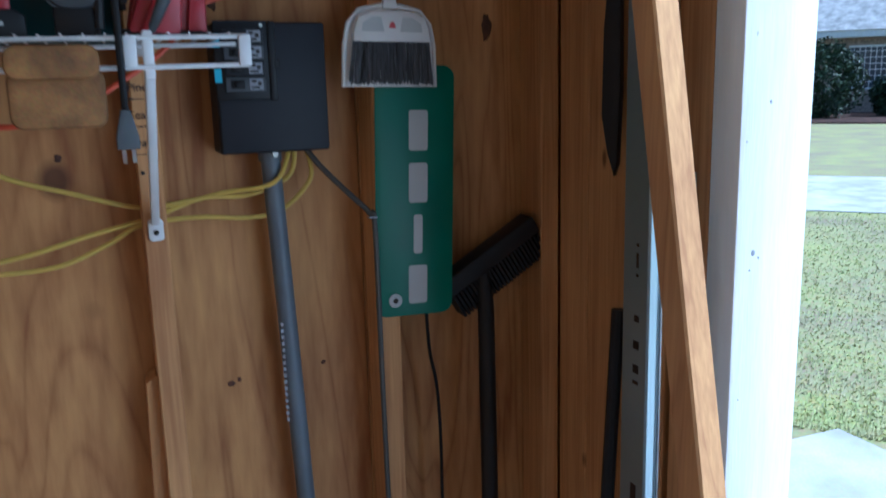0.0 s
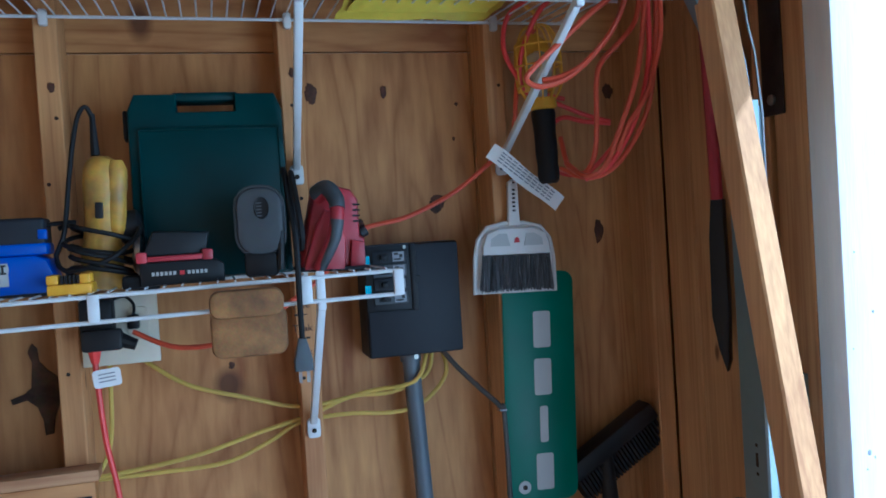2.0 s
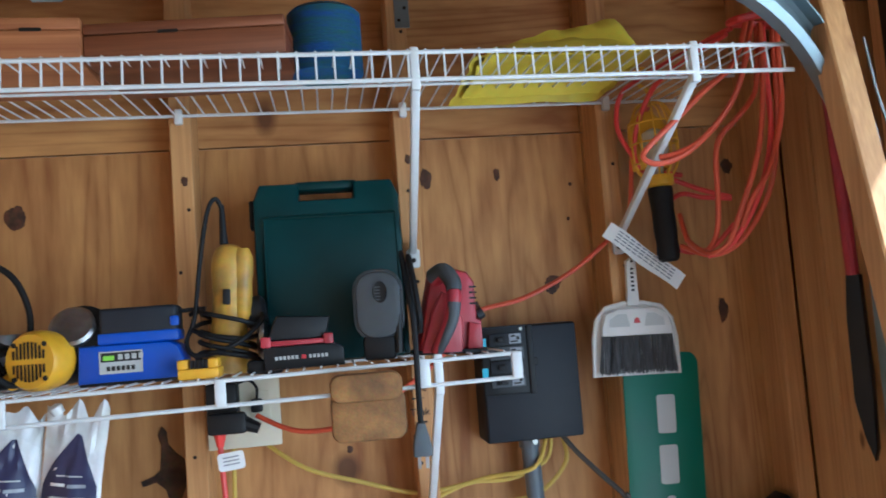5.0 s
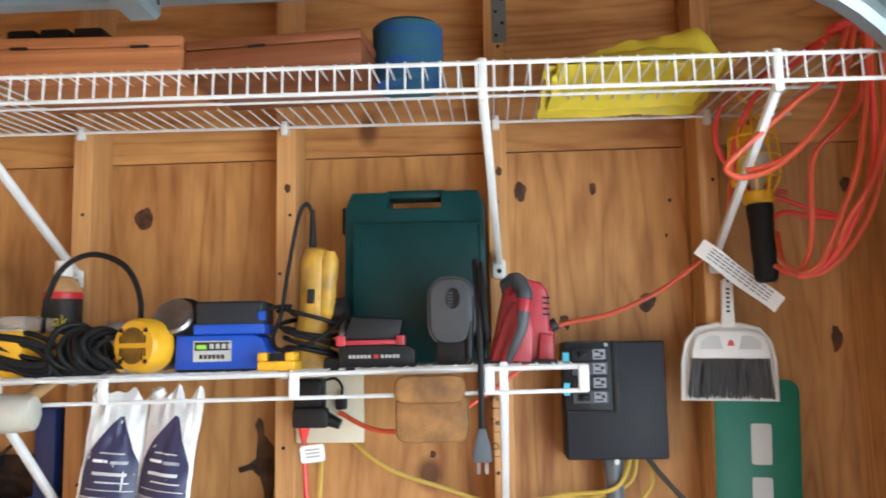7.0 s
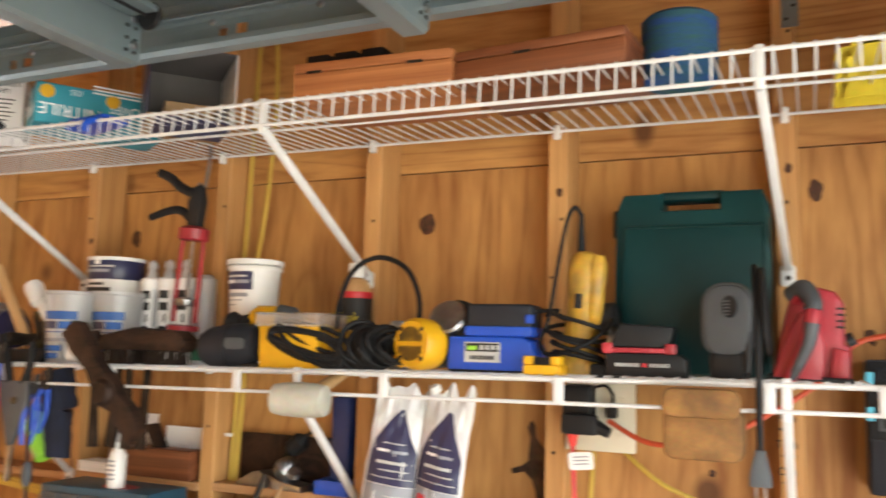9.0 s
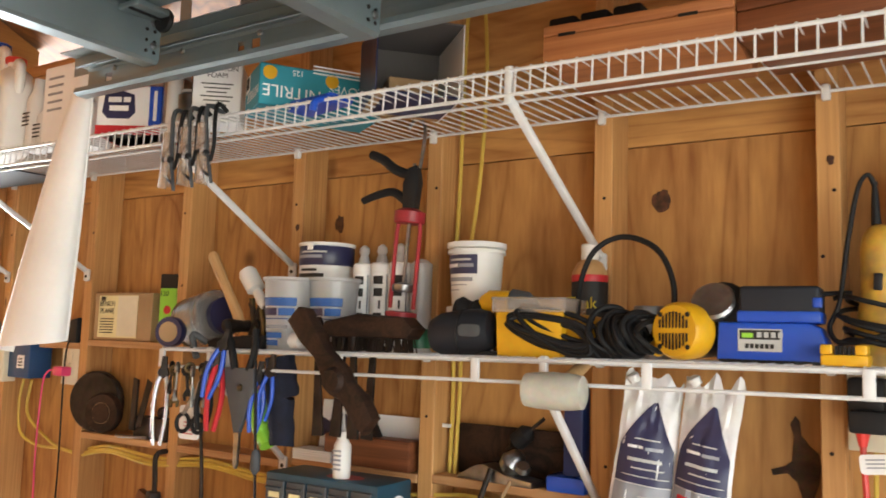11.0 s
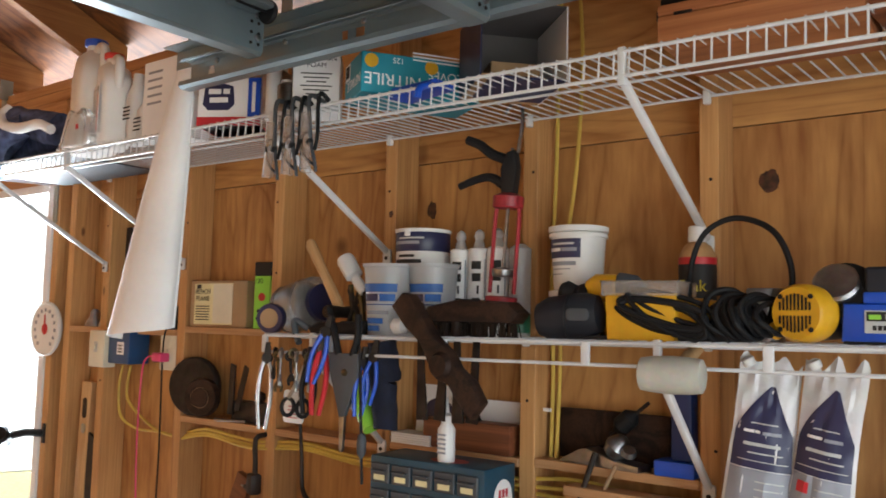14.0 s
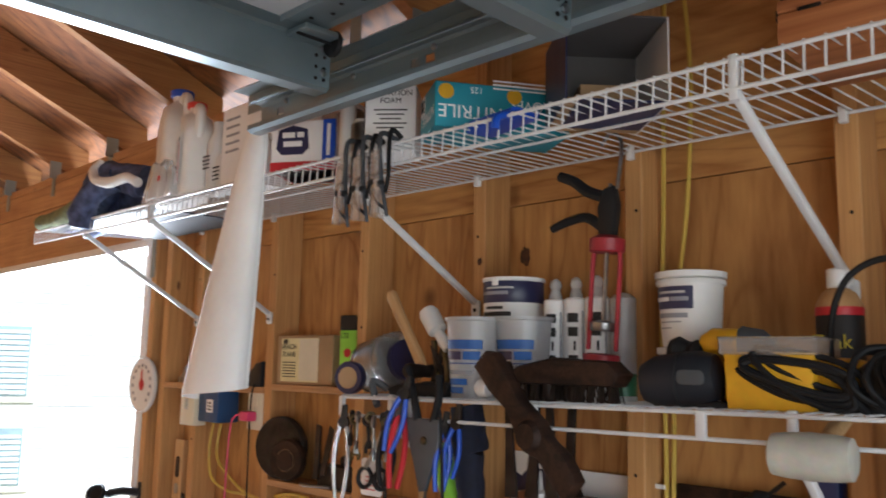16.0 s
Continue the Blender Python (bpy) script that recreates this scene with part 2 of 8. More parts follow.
# ---- mesh helpers ----
def thing(name, x, y, z, label, category, group="", rz=0, rx=0, ry=0, kind=""):
    ob = new(name)
    ob.empty_display_size = 0.05
    ob.matrix_basis = pose(x, y, z, rx, ry, rz)
    return tagged(ob, label, category, group, kind)


def mesh_of(name, bm, mat, smooth=True):
    me = bpy.data.meshes.new(name)
    bmesh.ops.recalc_face_normals(bm, faces=bm.faces)
    bm.to_mesh(me)
    bm.free()
    me.materials.append(mat)
    if smooth:
        me.shade_smooth()
        me.set_sharp_from_angle(angle=radians(35))
    return me


def part(name, bm, mat, parent, label="", smooth=True):
    ob = new(name, mesh_of(name, bm, mat, smooth))
    ob.parent = parent
    if label:
        tagged(ob, label)
    return ob


def solid(name, bm, mat, label, category="", kind="", group="", smooth=True):
    """A thing that is one mesh, in world coordinates."""
    ob = new(name, mesh_of(name, bm, mat, smooth))
    return tagged(ob, label, category, group, kind)


def B(x0, x1, y0, y1, z0, z1, bevel=0.0, seg=2, bm=None, m=None):
    bm = bm or bmesh.new()
    t = Matrix.Translation(((x0 + x1) / 2, (y0 + y1) / 2, (z0 + z1) / 2)) @ Matrix.Diagonal((x1 - x0, y1 - y0, z1 - z0, 1))
    r = bmesh.ops.create_cube(bm, size=1, matrix=t)
    if bevel:
        es = {e for v in r["verts"] for e in v.link_edges}
        g = bmesh.ops.bevel(bm, geom=list(es), offset=bevel, segments=seg, profile=0.5, affect="EDGES")
        vs = {v for f in g["faces"] for v in f.verts}
    else:
        vs = set(r["verts"])
    if m is not None:
        if bevel:
            seen, stack = set(vs), list(vs)
            while stack:
                for e in stack.pop().link_edges:
                    for v in e.verts:
                        if v not in seen:
                            seen.add(v), stack.append(v)
            vs = seen
        bmesh.ops.transform(bm, matrix=m, verts=list(vs))
    return bm


def tube(pts, r, bm=None, seg=8, smooth=0, taper=None, closed=False):
    """A round bar along points; smooth > 0 rounds the way between them."""
    bm = bm or bmesh.new()
    p = [Vector(q) for q in pts]
    if smooth:
        out = []
        n = len(p)
        for i in range(n if closed else n - 1):
            a, b, c, d = (p[(i - 1) % n] if closed or i else p[0]), p[i], p[(i + 1) % n], (p[(i + 2) % n] if closed or i + 2 < n else p[-1])
            for k in range(smooth):
                u = k / smooth
                out.append(0.5 * (2 * b + (c - a) * u + (2 * a - 5 * b + 4 * c - d) * u * u + (3 * b - a - 3 * c + d) * u ** 3))
        p = out if closed else out + [p[-1]]
    rings, side = [], None
    for i, q in enumerate(p):
        if closed:
            way = (p[(i + 1) % len(p)] - p[i - 1]).normalized()
        else:
            way = (p[min(i + 1, len(p) - 1)] - p[max(i - 1, 0)]).normalized()
        if side is None:
            side = way.orthogonal().normalized()
        side = (side - way * side.dot(way)).normalized()
        up = way.cross(side)
        rr = r if taper is None else r + (taper - r) * i / (len(p) - 1)
        rings.append([bm.verts.new(q + rr * (side * math.cos(2 * math.pi * k / seg) + up * math.sin(2 * math.pi * k / seg))) for k in range(seg)])
    for i in range(len(rings) - (0 if closed else 1)):
        a, b = rings[i], rings[(i + 1) % len(rings)]
        for k in range(seg):
            bm.faces.new((a[k], a[(k + 1) % seg], b[(k + 1) % seg], b[k]))
    if not closed:
        bm.faces.new(rings[0][::-1]), bm.faces.new(rings[-1])
    return bm


def lathe(profile, seg=28, m=None, bm=None, sx=1.0, sy=1.0):
    """A turned shape about z from (radius, height) pairs; closed at the ends."""
    bm = bm or bmesh.new()
    m = m or Matrix()
    rings = [[bm.verts.new(m @ Vector((sx * r * math.cos(2 * math.pi * k / seg), sy * r * math.sin(2 * math.pi * k / seg), h))) for k in range(seg)] for r, h in profile]
    for a, b in zip(rings, rings[1:]):
        for k in range(seg):
            bm.faces.new((a[k], a[(k + 1) % seg], b[(k + 1) % seg], b[k]))
    bm.faces.new(rings[0][::-1]), bm.faces.new(rings[-1])
    return bm


def prism(outline, y0, y1, bevel=0.0, bm=None, m=None):
    """A plate with an outline in x and z, between two depths."""
    bm = bm or bmesh.new()
    vs = [bm.verts.new((x, y0, z)) for x, z in outline]
    f = bm.faces.new(vs)
    g = bmesh.ops.extrude_face_region(bm, geom=[f])
    top = [v for v in g["geom"] if isinstance(v, bmesh.types.BMVert)]
    bmesh.ops.translate(bm, vec=(0, y1 - y0, 0), verts=top)
    if bevel:
        es = [e for e in bm.edges if all(abs(v.co.y - y1) < 1e-6 for v in e.verts) or all(abs(v.co.y - y0) < 1e-6 for v in e.verts)]
        bmesh.ops.bevel(bm, geom=es, offset=bevel, segments=2, profile=0.5, affect="EDGES")
    if m is not None:
        bm.transform(m)
    return bm


def thicken(bm, t):
    """Gives a sheet its thickness."""
    bm.normal_update()
    bmesh.ops.solidify(bm, geom=bm.faces[:], thickness=t)
    return bm


def sleeve(radius, a0, a1, z0, z1, n=12, bm=None):
    """A curved patch about z, between two angles in degrees; radius is a function of height."""
    bm = bm or bmesh.new()
    prev = None
    for k in range(n + 1):
        a = radians(a0 + (a1 - a0) * k / n)
        ring = [bm.verts.new((radius(z) * math.cos(a), radius(z) * math.sin(a), z)) for z in (z0, z1)]
        if prev:
            bm.faces.new((prev[0], ring[0], ring[1], prev[1]))
        prev = ring
    return bm


def rounded(w, h, r, seg=5, cx=0.0, cz=0.0):
    """The outline of a rectangle with round corners."""
    out = []
    for sx, sz, a0 in ((1, 1, 0), (-1, 1, 90), (-1, -1, 180), (1, -1, 270)):
        for k in range(seg + 1):
            a = radians(a0 + 90 * k / seg)
            out.append((cx + sx * (w / 2 - r) + r * math.cos(a), cz + sz * (h / 2 - r) + r * math.sin(a)))
    return out


def words(name, text, size, m, mat, parent, label=""):
    """Lettering as a thin mesh with the built-in font."""
    cu = bpy.data.curves.new(name, "FONT")
    cu.body, cu.size, cu.extrude, cu.align_x, cu.align_y = text, size, 0.0002, "CENTER", "CENTER"
    ob = bpy.data.objects.new(name, cu)
    scene.collection.objects.link(ob)
    me = bpy.data.meshes.new_from_object(ob.evaluated_get(bpy.context.evaluated_depsgraph_get()))
    bpy.data.objects.remove(ob)
    bpy.data.curves.remove(cu)
    me.name = name
    me.transform(m)
    me.materials.clear()
    me.materials.append(mat)
    ob = new(name, me)
    ob.parent = parent
    if label:
        tagged(ob, label)
    return ob


def cloth_roll(pts, r, seed):
    """A rolled or bunched towel: a soft tube with folds along and across it."""
    bm = tube(pts, r, seg=22, smooth=8)
    for v in bm.verts:
        c = v.co
        f = noise.noise(Vector((c.x * 9 + seed, c.y * 16, c.z * 16))) * 0.5 + noise.noise(Vector((c.x * 26, c.y * 40 + seed, c.z * 40))) * 0.25
        v.co = c + Vector((0, f * r * 0.6, f * r * 0.6))
    return bm


FACE = pose(0, 0, 0, 90, 0, 0)  # lettering that faces the open room (towards minus y)


def bars(name, rows, y, mat, parent, thick=0.0006):
    """Unreadable print: plain bars (x, z, width, height) in one plane."""
    bm = bmesh.new()
    for x, z, w, h in rows:
        B(x - w / 2, x + w / 2, y - thick, y, z - h / 2, z + h / 2, bm=bm)
    return part(name, bm, mat, parent, smooth=False)


def zl(x):
    """Height of the lower shelf's wires."""
    return 1.588 + 0.0135 * min(x, 0)


def zu(x):
    """Height of the upper shelf's wires."""
    return 2.024 - 0.0085 * x

# ---- the shed ----
STUDS = (0.731, 0.395, 0.0, -0.406, -0.81, -1.207, -1.612, -2.02, -2.44, -2.868)
PLATE = 2.39

side_wall = thing("wall_north", 0, 0, 0, "open stud wall with orange fir plywood sheathing", "wall", kind="structure")
# sheathing: two courses with a seam at 2.0 m, joints behind studs
for x0, x1 in ((0.373, 0.84), (-0.812, 0.371), (-2.02, -0.814), (-3.2, -2.022)):
    part("plywood_panel", B(x0, x1, 0.0, 0.012, 0.0, 2.0045), PLY, side_wall, smooth=False)
    part("plywood_panel", B(x0, x1, 0.0, 0.012, 2.0075, 2.47), PLY_X, side_wall, smooth=False)
part("plywood_panel", B(-3.27, -3.202, 0.0, 0.012, 0.0, 2.47), PLY, side_wall, smooth=False)
part("plywood_panel", B(-6.4, -5.29, 0.0, 0.012, 0.0, 2.47), PLY, side_wall, smooth=False)
part("plywood_panel", B(-5.288, -3.272, 0.0, 0.012, 2.30, 2.47), PLY_X, side_wall, smooth=False)
# unseen sheet added behind the panels so no daylight leaks through their seams
part("siding", B(-3.27, 0.84, 0.0125, 0.022, -0.1, 2.47), WHITE_PAINT, side_wall, "unseen white backing sheet added to block light at the seams", smooth=False)
# dark round knots in the plywood faces
def knot_disc(m, seed):
    bm = lathe([(1.0, 0), (0.8, 0.0008), (0.45, 0.0012), (0.1, 0.0008)], 26)
    for v in bm.verts:
        a = math.atan2(v.co.y, v.co.x)
        k = 1 + 0.28 * noise.noise(Vector((1.6 * math.cos(a), 1.6 * math.sin(a), seed * 37))) + 0.25 * noise.noise(Vector((5 * math.cos(a), 5 * math.sin(a), seed * 11)))
        v.co.x *= k
        v.co.y *= k
    bm.transform(m)
    return bm


for kx, kz, kw, kh in ((0.641, 1.622, 0.010, 0.026), (-0.722, 1.893, 0.019, 0.022), (-1.548, 1.885, 0.014, 0.021), (0.046, 1.925, 0.012, 0.020), (0.19, 1.928, 0.006, 0.014), (0.286, 1.70, 0.017, 0.019), (0.125, 1.665, 0.010, 0.012), (-0.137, 1.414, 0.006, 0.007), (0.68, 1.92, 0.012, 0.016), (0.11, 0.985, 0.007, 0.006), (0.125, 0.99, 0.004, 0.005), (0.285, 1.0, 0.005, 0.004), (0.13, 1.655, 0.004, 0.006), (0.34, 1.90, 0.004, 0.004), (0.33, 1.83, 0.003, 0.004)):
    part("knot", knot_disc( Matrix.Translation((kx, -0.0002, kz)) @ pose(0, 0, 0, 90, 0, 0) @ Matrix.Diagonal((kw, kh, 1, 1)), kx), KNOT, side_wall)
for x in STUDS:
    part("stud", B(x - 0.019, x + 0.019, -0.089, -0.001, 0.04, PLATE, 0.002, 1), STUD, side_wall)
for x0, x1 in ((-3.118, -3.08), (-3.232, -3.194), (-5.33, -5.292), (-5.9, -5.862)):
    part("stud", B(x0, x1, -0.089, -0.001, 0.04, PLATE if x0 < -5.5 or x1 > -3.19 else 2.075, 0.002, 1), STUD, side_wall)
part("sole_plate", B(-3.27, 0.75, -0.089, 0, 0.0, 0.038, 0.002, 1), BEAM, side_wall)
part("top_plate", B(-6.4, 0.75, -0.089, 0, PLATE + 0.001, PLATE + 0.038, 0.002, 1), BEAM, side_wall)
part("top_plate", B(-6.4, 0.84, -0.089, 0, PLATE + 0.040, PLATE + 0.077, 0.002, 1), BEAM, side_wall)
part("door_header", B(-5.35, -3.19, -0.091, -0.053, 2.08, 2.31, 0.002, 1), BEAM, side_wall)
part("door_header", B(-5.35, -3.19, -0.091, -0.053, 2.314, PLATE, 0.002, 1), BEAM, side_wall)

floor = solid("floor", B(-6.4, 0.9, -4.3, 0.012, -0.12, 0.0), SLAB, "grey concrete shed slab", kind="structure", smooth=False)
back = solid("wall_west", B(-6.5, -6.4, -4.3, 0.012, 0, 3.6), PLY, "plywood back wall", kind="structure", smooth=False)
far = solid("wall_south", B(-6.5, 0.85, -4.4, -4.3, 0, 2.47), PLY, "plywood side wall", kind="structure", smooth=False)

front = thing("wall_east", 0, 0, 0, "front stud wall beside the garage door opening", "wall", kind="structure")
part("plywood_panel", B(0.84, 0.852, -0.527, 0.012, 0, 2.47), PLY, front, smooth=False)
part("plywood_panel", B(0.84, 0.852, -4.3, -0.528, 2.2, 2.47), PLY, front, smooth=False)
part("plywood_panel", B(0.84, 0.852, -4.3, -3.65, 0, 2.2), PLY, front, smooth=False)
part("stud", B(0.752, 0.839, -0.19, -0.091, 0, 2.39, 0.002, 1), STUD, front)
part("stud", B(0.752, 0.839, -0.335, -0.193, 0, 2.39, 0.002, 1), STUD, front)
part("stud", B(0.752, 0.839, -0.43, -0.392, 0, 2.39, 0.002, 1), STUD, front)
part("stud", B(0.748, 0.839, -0.526, -0.45, 0, 2.39, 0.002, 1), STUD, front)
part("header", B(0.75, 0.839, -3.75, -0.09, 2.14, 2.39, 0.002, 1), RAFTER, front)
part("header", B(0.75, 0.839, -4.3, -0.09, 2.392, 2.467, 0.002, 1), RAFTER, front)
part("stud", B(0.75, 0.839, -3.75, -3.65, 0, 2.13, 0.002, 1), STUD, front)
jamb = thing("door_jamb", 0.81, -0.558, 0, "white painted wooden garage door jamb, rough sawn", "door jamb", kind="structure")
part("jamb_board", B(-0.062, 0.066, -0.03, 0.03, -0.1, 2.13, 0.003, 2), WHITE_PAINT, jamb)
for dx, dz, r in ((-0.011, 1.483, 0.006), (-0.04, 1.575, 0.004), (-0.03, 1.27, 0.010), (-0.045, 1.05, 0.003), (-0.02, 1.262, 0.005), (-0.035, 1.245, 0.004), (-0.05, 1.43, 0.003)):
    part("dent", lathe([(r * 0.5, 0), (r * 0.3, 0.0008)], 9, pose(dx, -0.0299, dz, 90, 0, 0), sx=0.8), GREYINK, jamb, "grey scuff in the paint")
part("casing", B(0.046, 0.066, 0.031, 0.12, -0.1, 2.2, 0.003, 1), WHITE_PAINT, jamb)
solid("door_jamb", B(0.75, 0.876, -3.64, -3.58, -0.1, 2.13, 0.003), WHITE_PAINT, "white painted wooden garage door jamb", "door jamb", "structure")
solid("door_head", B(0.75, 0.876, -3.64, -0.53, 2.13, 2.139), WHITE_PAINT, "white painted garage door head board", "trim", "structure")

# roof: rafters rise away from the wall
SLOPE = math.tan(radians(24))
RIDGE_Y = -2.15
roof = thing("ceiling", 0, 0, 0, "open rafters under plywood roof deck", "ceiling", kind="structure")


def slope_board(x0, x1, ya, yb, za, th, bm):
    """A board from (ya, za) that climbs with the roof to yb; th is its upright depth."""
    d = (yb - ya) * -SLOPE if ya > yb else (yb - ya) * SLOPE
    vs = [bm.verts.new(c) for c in ((x0, ya, za), (x1, ya, za), (x1, yb, za + d), (x0, yb, za + d), (x0, ya, za + th), (x1, ya, za + th), (x1, yb, za + d + th), (x0, yb, za + d + th))]
    for f in ((0, 1, 2, 3), (4, 5, 6, 7), (0, 1, 5, 4), (1, 2, 6, 5), (2, 3, 7, 6), (3, 0, 4, 7)):
        bm.faces.new([vs[i] for i in f])
    return bm


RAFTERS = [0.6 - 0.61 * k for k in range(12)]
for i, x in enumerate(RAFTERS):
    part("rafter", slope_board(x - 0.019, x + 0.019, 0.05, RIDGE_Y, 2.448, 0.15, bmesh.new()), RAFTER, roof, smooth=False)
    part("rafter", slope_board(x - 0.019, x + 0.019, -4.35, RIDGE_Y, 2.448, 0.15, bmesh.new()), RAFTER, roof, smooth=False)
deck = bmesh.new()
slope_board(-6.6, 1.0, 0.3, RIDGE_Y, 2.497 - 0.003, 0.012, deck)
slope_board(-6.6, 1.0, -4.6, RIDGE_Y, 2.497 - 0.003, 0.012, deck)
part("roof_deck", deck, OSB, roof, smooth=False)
part("gable", prism([(-4.35, 2.47), (0.05, 2.47), (0.05, 2.6), (RIDGE_Y, 3.58), (-4.35, 2.6)], 0.84, 0.852, m=Matrix(((0, 1, 0, 0), (1, 0, 0, 0), (0, 0, 1, 0), (0, 0, 0, 1)))), PLY, roof, smooth=False)


def rafter_tie(x):
    t = thing("rafter_tie", x + 0.021, -0.092, 2.40, "galvanised steel rafter tie nailed to plate and rafter", "bracket", "rafter ties")
    bm = B(-0.0015, 0.0015, -0.03, 0.02, 0.05, 0.13)
    B(-0.04, -0.001, -0.0025, -0.0005, -0.03, 0.06, bm=bm)
    part("strap", bm, GALV, t, smooth=False)
    nails = bmesh.new()
    for z in (-0.02, 0.0, 0.02, 0.04):
        lathe([(0.004, 0), (0.003, 0.002)], 8, pose(-0.02, -0.0025, z, 90, 0, 0), nails)
    part("nail_heads", nails, STEEL, t)
    return t


for x in RAFTERS:
    rafter_tie(x)

rg = random.Random(17)
for x in STUDS[1:]:
    for z in (1.40, 1.74, 1.905, 2.16):
        part("nail", lathe([(0.0035, 0), (0.0032, 0.0012)], 8, pose(x + rg.uniform(-0.012, 0.012), -0.0895, z + rg.uniform(-0.04, 0.04), 90, 0, 0)), DARKSTEEL, side_wall)
for x in (0.0, -0.406, -1.612):
    part("stud_knot", knot_disc(Matrix.Translation((x + 0.004, -0.0896, 1.95 + 0.05 * x)) @ pose(0, 0, 0, 90, 0, 0) @ Matrix.Diagonal((0.006, 0.009, 1, 1)), x + 3), KNOT, side_wall)
plate = thing("joint_plate", 0.012, -0.0895, 2.262, "perforated galvanised steel tie plate nailed on stud", "bracket")
part("strap", B(-0.014, 0.014, -0.002, 0.0, -0.06, 0.10, 0.0006, 1), GALV, plate)
for k in range(6):
    part("nail", lathe([(0.0035, 0), (0.003, 0.0015)], 8, pose(-0.006 + 0.012 * (k % 2), -0.002, -0.045 + 0.024 * k, 90, 0, 0)), DARKSTEEL, plate)

# ---- wire shelves ----
def wire_shelf(name, label, x0, x1, height, front, lip, rung_step, gap, tilt=0.0):
    """Vinyl coated wire shelf: a deck of cross wires, back rail, middle rail and a hanging front lip."""
    s = thing(name, 0, 0, 0, label, "shelf")
    P = lambda x, y, dz: (x, y, height(x) + dz)
    for nm, y, dz, r in (("back_rail", -0.096, tilt, 0.0030), ("front_rail", front, 0.0, 0.0033), ("lip_rail", front, -lip, 0.0033), ("middle_rail", (front - 0.096) * 0.48 - 0.03, tilt * 0.5 - 0.005, 0.003)):
        part(nm, tube([P(x0, y, dz), P((x0 + x1) / 2, y, dz), P(x1, y, dz)], r), WHITE_WIRE, s)
    bent = rung_step == gap
    pts = [(0, -0.092, tilt + 0.002), (0, front, 0.002)] + ([(0, front - 0.003, -lip)] if bent else [])
    me = mesh_of("wire", tube(pts, 0.0017, seg=5), WHITE_WIRE)
    n = int((x1 - x0) / gap)
    for k in range(n + 1):
        x = x0 + k * gap
        w = new("wire", me)
        w.location = (x, 0, height(x) + 0.002)
        w.parent = s
    if not bent:
        xs = []
        x = 0.118
        while x > x0:
            xs.append(x - (0.14 if not xs else 0))
            x = xs[-1] - rung_step if len(xs) > 1 else x - 0.001
            if len(xs) == 1:
                x = -0.02 - rung_step
        for x in [x1 - 0.004, x0 + 0.004] + xs:
            part("lip_strut", B(x - 0.008, x + 0.008, front - 0.006, front + 0.002, height(x) - lip - 0.002, height(x) + 0.002, 0.002), WHITE_WIRE, s)
    return s


upper_shelf = wire_shelf("wire_shelf", "long white vinyl coated wire shelf fixed to the studs", -3.28, 0.55, zu, -0.485, 0.039, 0.0256, 0.0256, 0.020)
lower_shelf = wire_shelf("wire_shelf", "white wire shelf with open rung lip on stud wall", -1.765, 0.126, zl, -0.345, 0.037, 0.306, 0.0256)
for x in (0.395, 0.0, -0.406, -0.81, -1.207, -1.612, -2.02, -2.44, -2.868):
    part("wall_clip", B(x - 0.007, x + 0.007, -0.104, -0.0895, zu(x) + 0.004, zu(x) + 0.032, 0.003), WHITE_PLASTIC, upper_shelf)
    if -1.7 < x < 0.1:
        part("wall_clip", B(x - 0.007, x + 0.007, -0.104, -0.0895, zl(x) - 0.016, zl(x) + 0.012, 0.003), WHITE_PLASTIC, lower_shelf)


def shelf_bracket(parent, x, top, foot, dx=0.0):
    """A diagonal brace from the shelf's lip to a screwed tab on the stud."""
    a, b = Vector((x + dx, top[0], top[1])), Vector((x, -0.098, foot))
    way = (b - a).normalized()
    bm = bmesh.new()
    m = Matrix.Translation((a + b) / 2) @ (b - a).to_track_quat("Z", "Y").to_matrix().to_4x4()
    L = (b - a).length / 2
    B(-0.0065, 0.0065, -0.0065, 0.0065, -L, L, 0.003, bm=bm, m=m)
    br = part("brace", bm, WHITE_WIRE, parent)
    tab = prism(rounded(0.024, 0.036, 0.006, 3, x, foot - 0.012), -0.0915, -0.0985, 0.0015)
    part("tab", tab, WHITE_WIRE, br)
    part("screw", lathe([(0.0045, 0), (0.0045, 0.002), (0.002, 0.003)], 10, pose(x, -0.0985, foot - 0.016, 90, 0, 0)), DARKSTEEL, br)
    part("hook", B(x + dx - 0.0068, x + dx + 0.0068, top[0] - 0.006, top[0] + 0.006, top[1] - 0.012, top[1] + 0.05, 0.003), WHITE_WIRE, br)


for x in (0.395, 0.0, -0.81, -1.612, -2.44, -2.868):
    shelf_bracket(upper_shelf, x, (-0.482, zu(x) - 0.042), 1.775, -0.02 if x == 0.0 else 0.0)
for x in (0.0, -0.81, -1.612):
    shelf_bracket(lower_shelf, x, (-0.340, zl(x) - 0.042), 1.31)

# ---- overhead garage door, stored open on its tracks ----
def channel_run(profile, x0, x1):
    """A folded sheet along x from an open (y, z) outline, 2 mm thick."""
    bm = bmesh.new()
    a = [bm.verts.new((x0, y, z)) for y, z in profile]
    b = [bm.verts.new((x1, y, z)) for y, z in profile]
    for i in range(len(profile) - 1):
        bm.faces.new((a[i], a[i + 1], b[i + 1], b[i]))
    thicken(bm, 0.0018)
    return bm


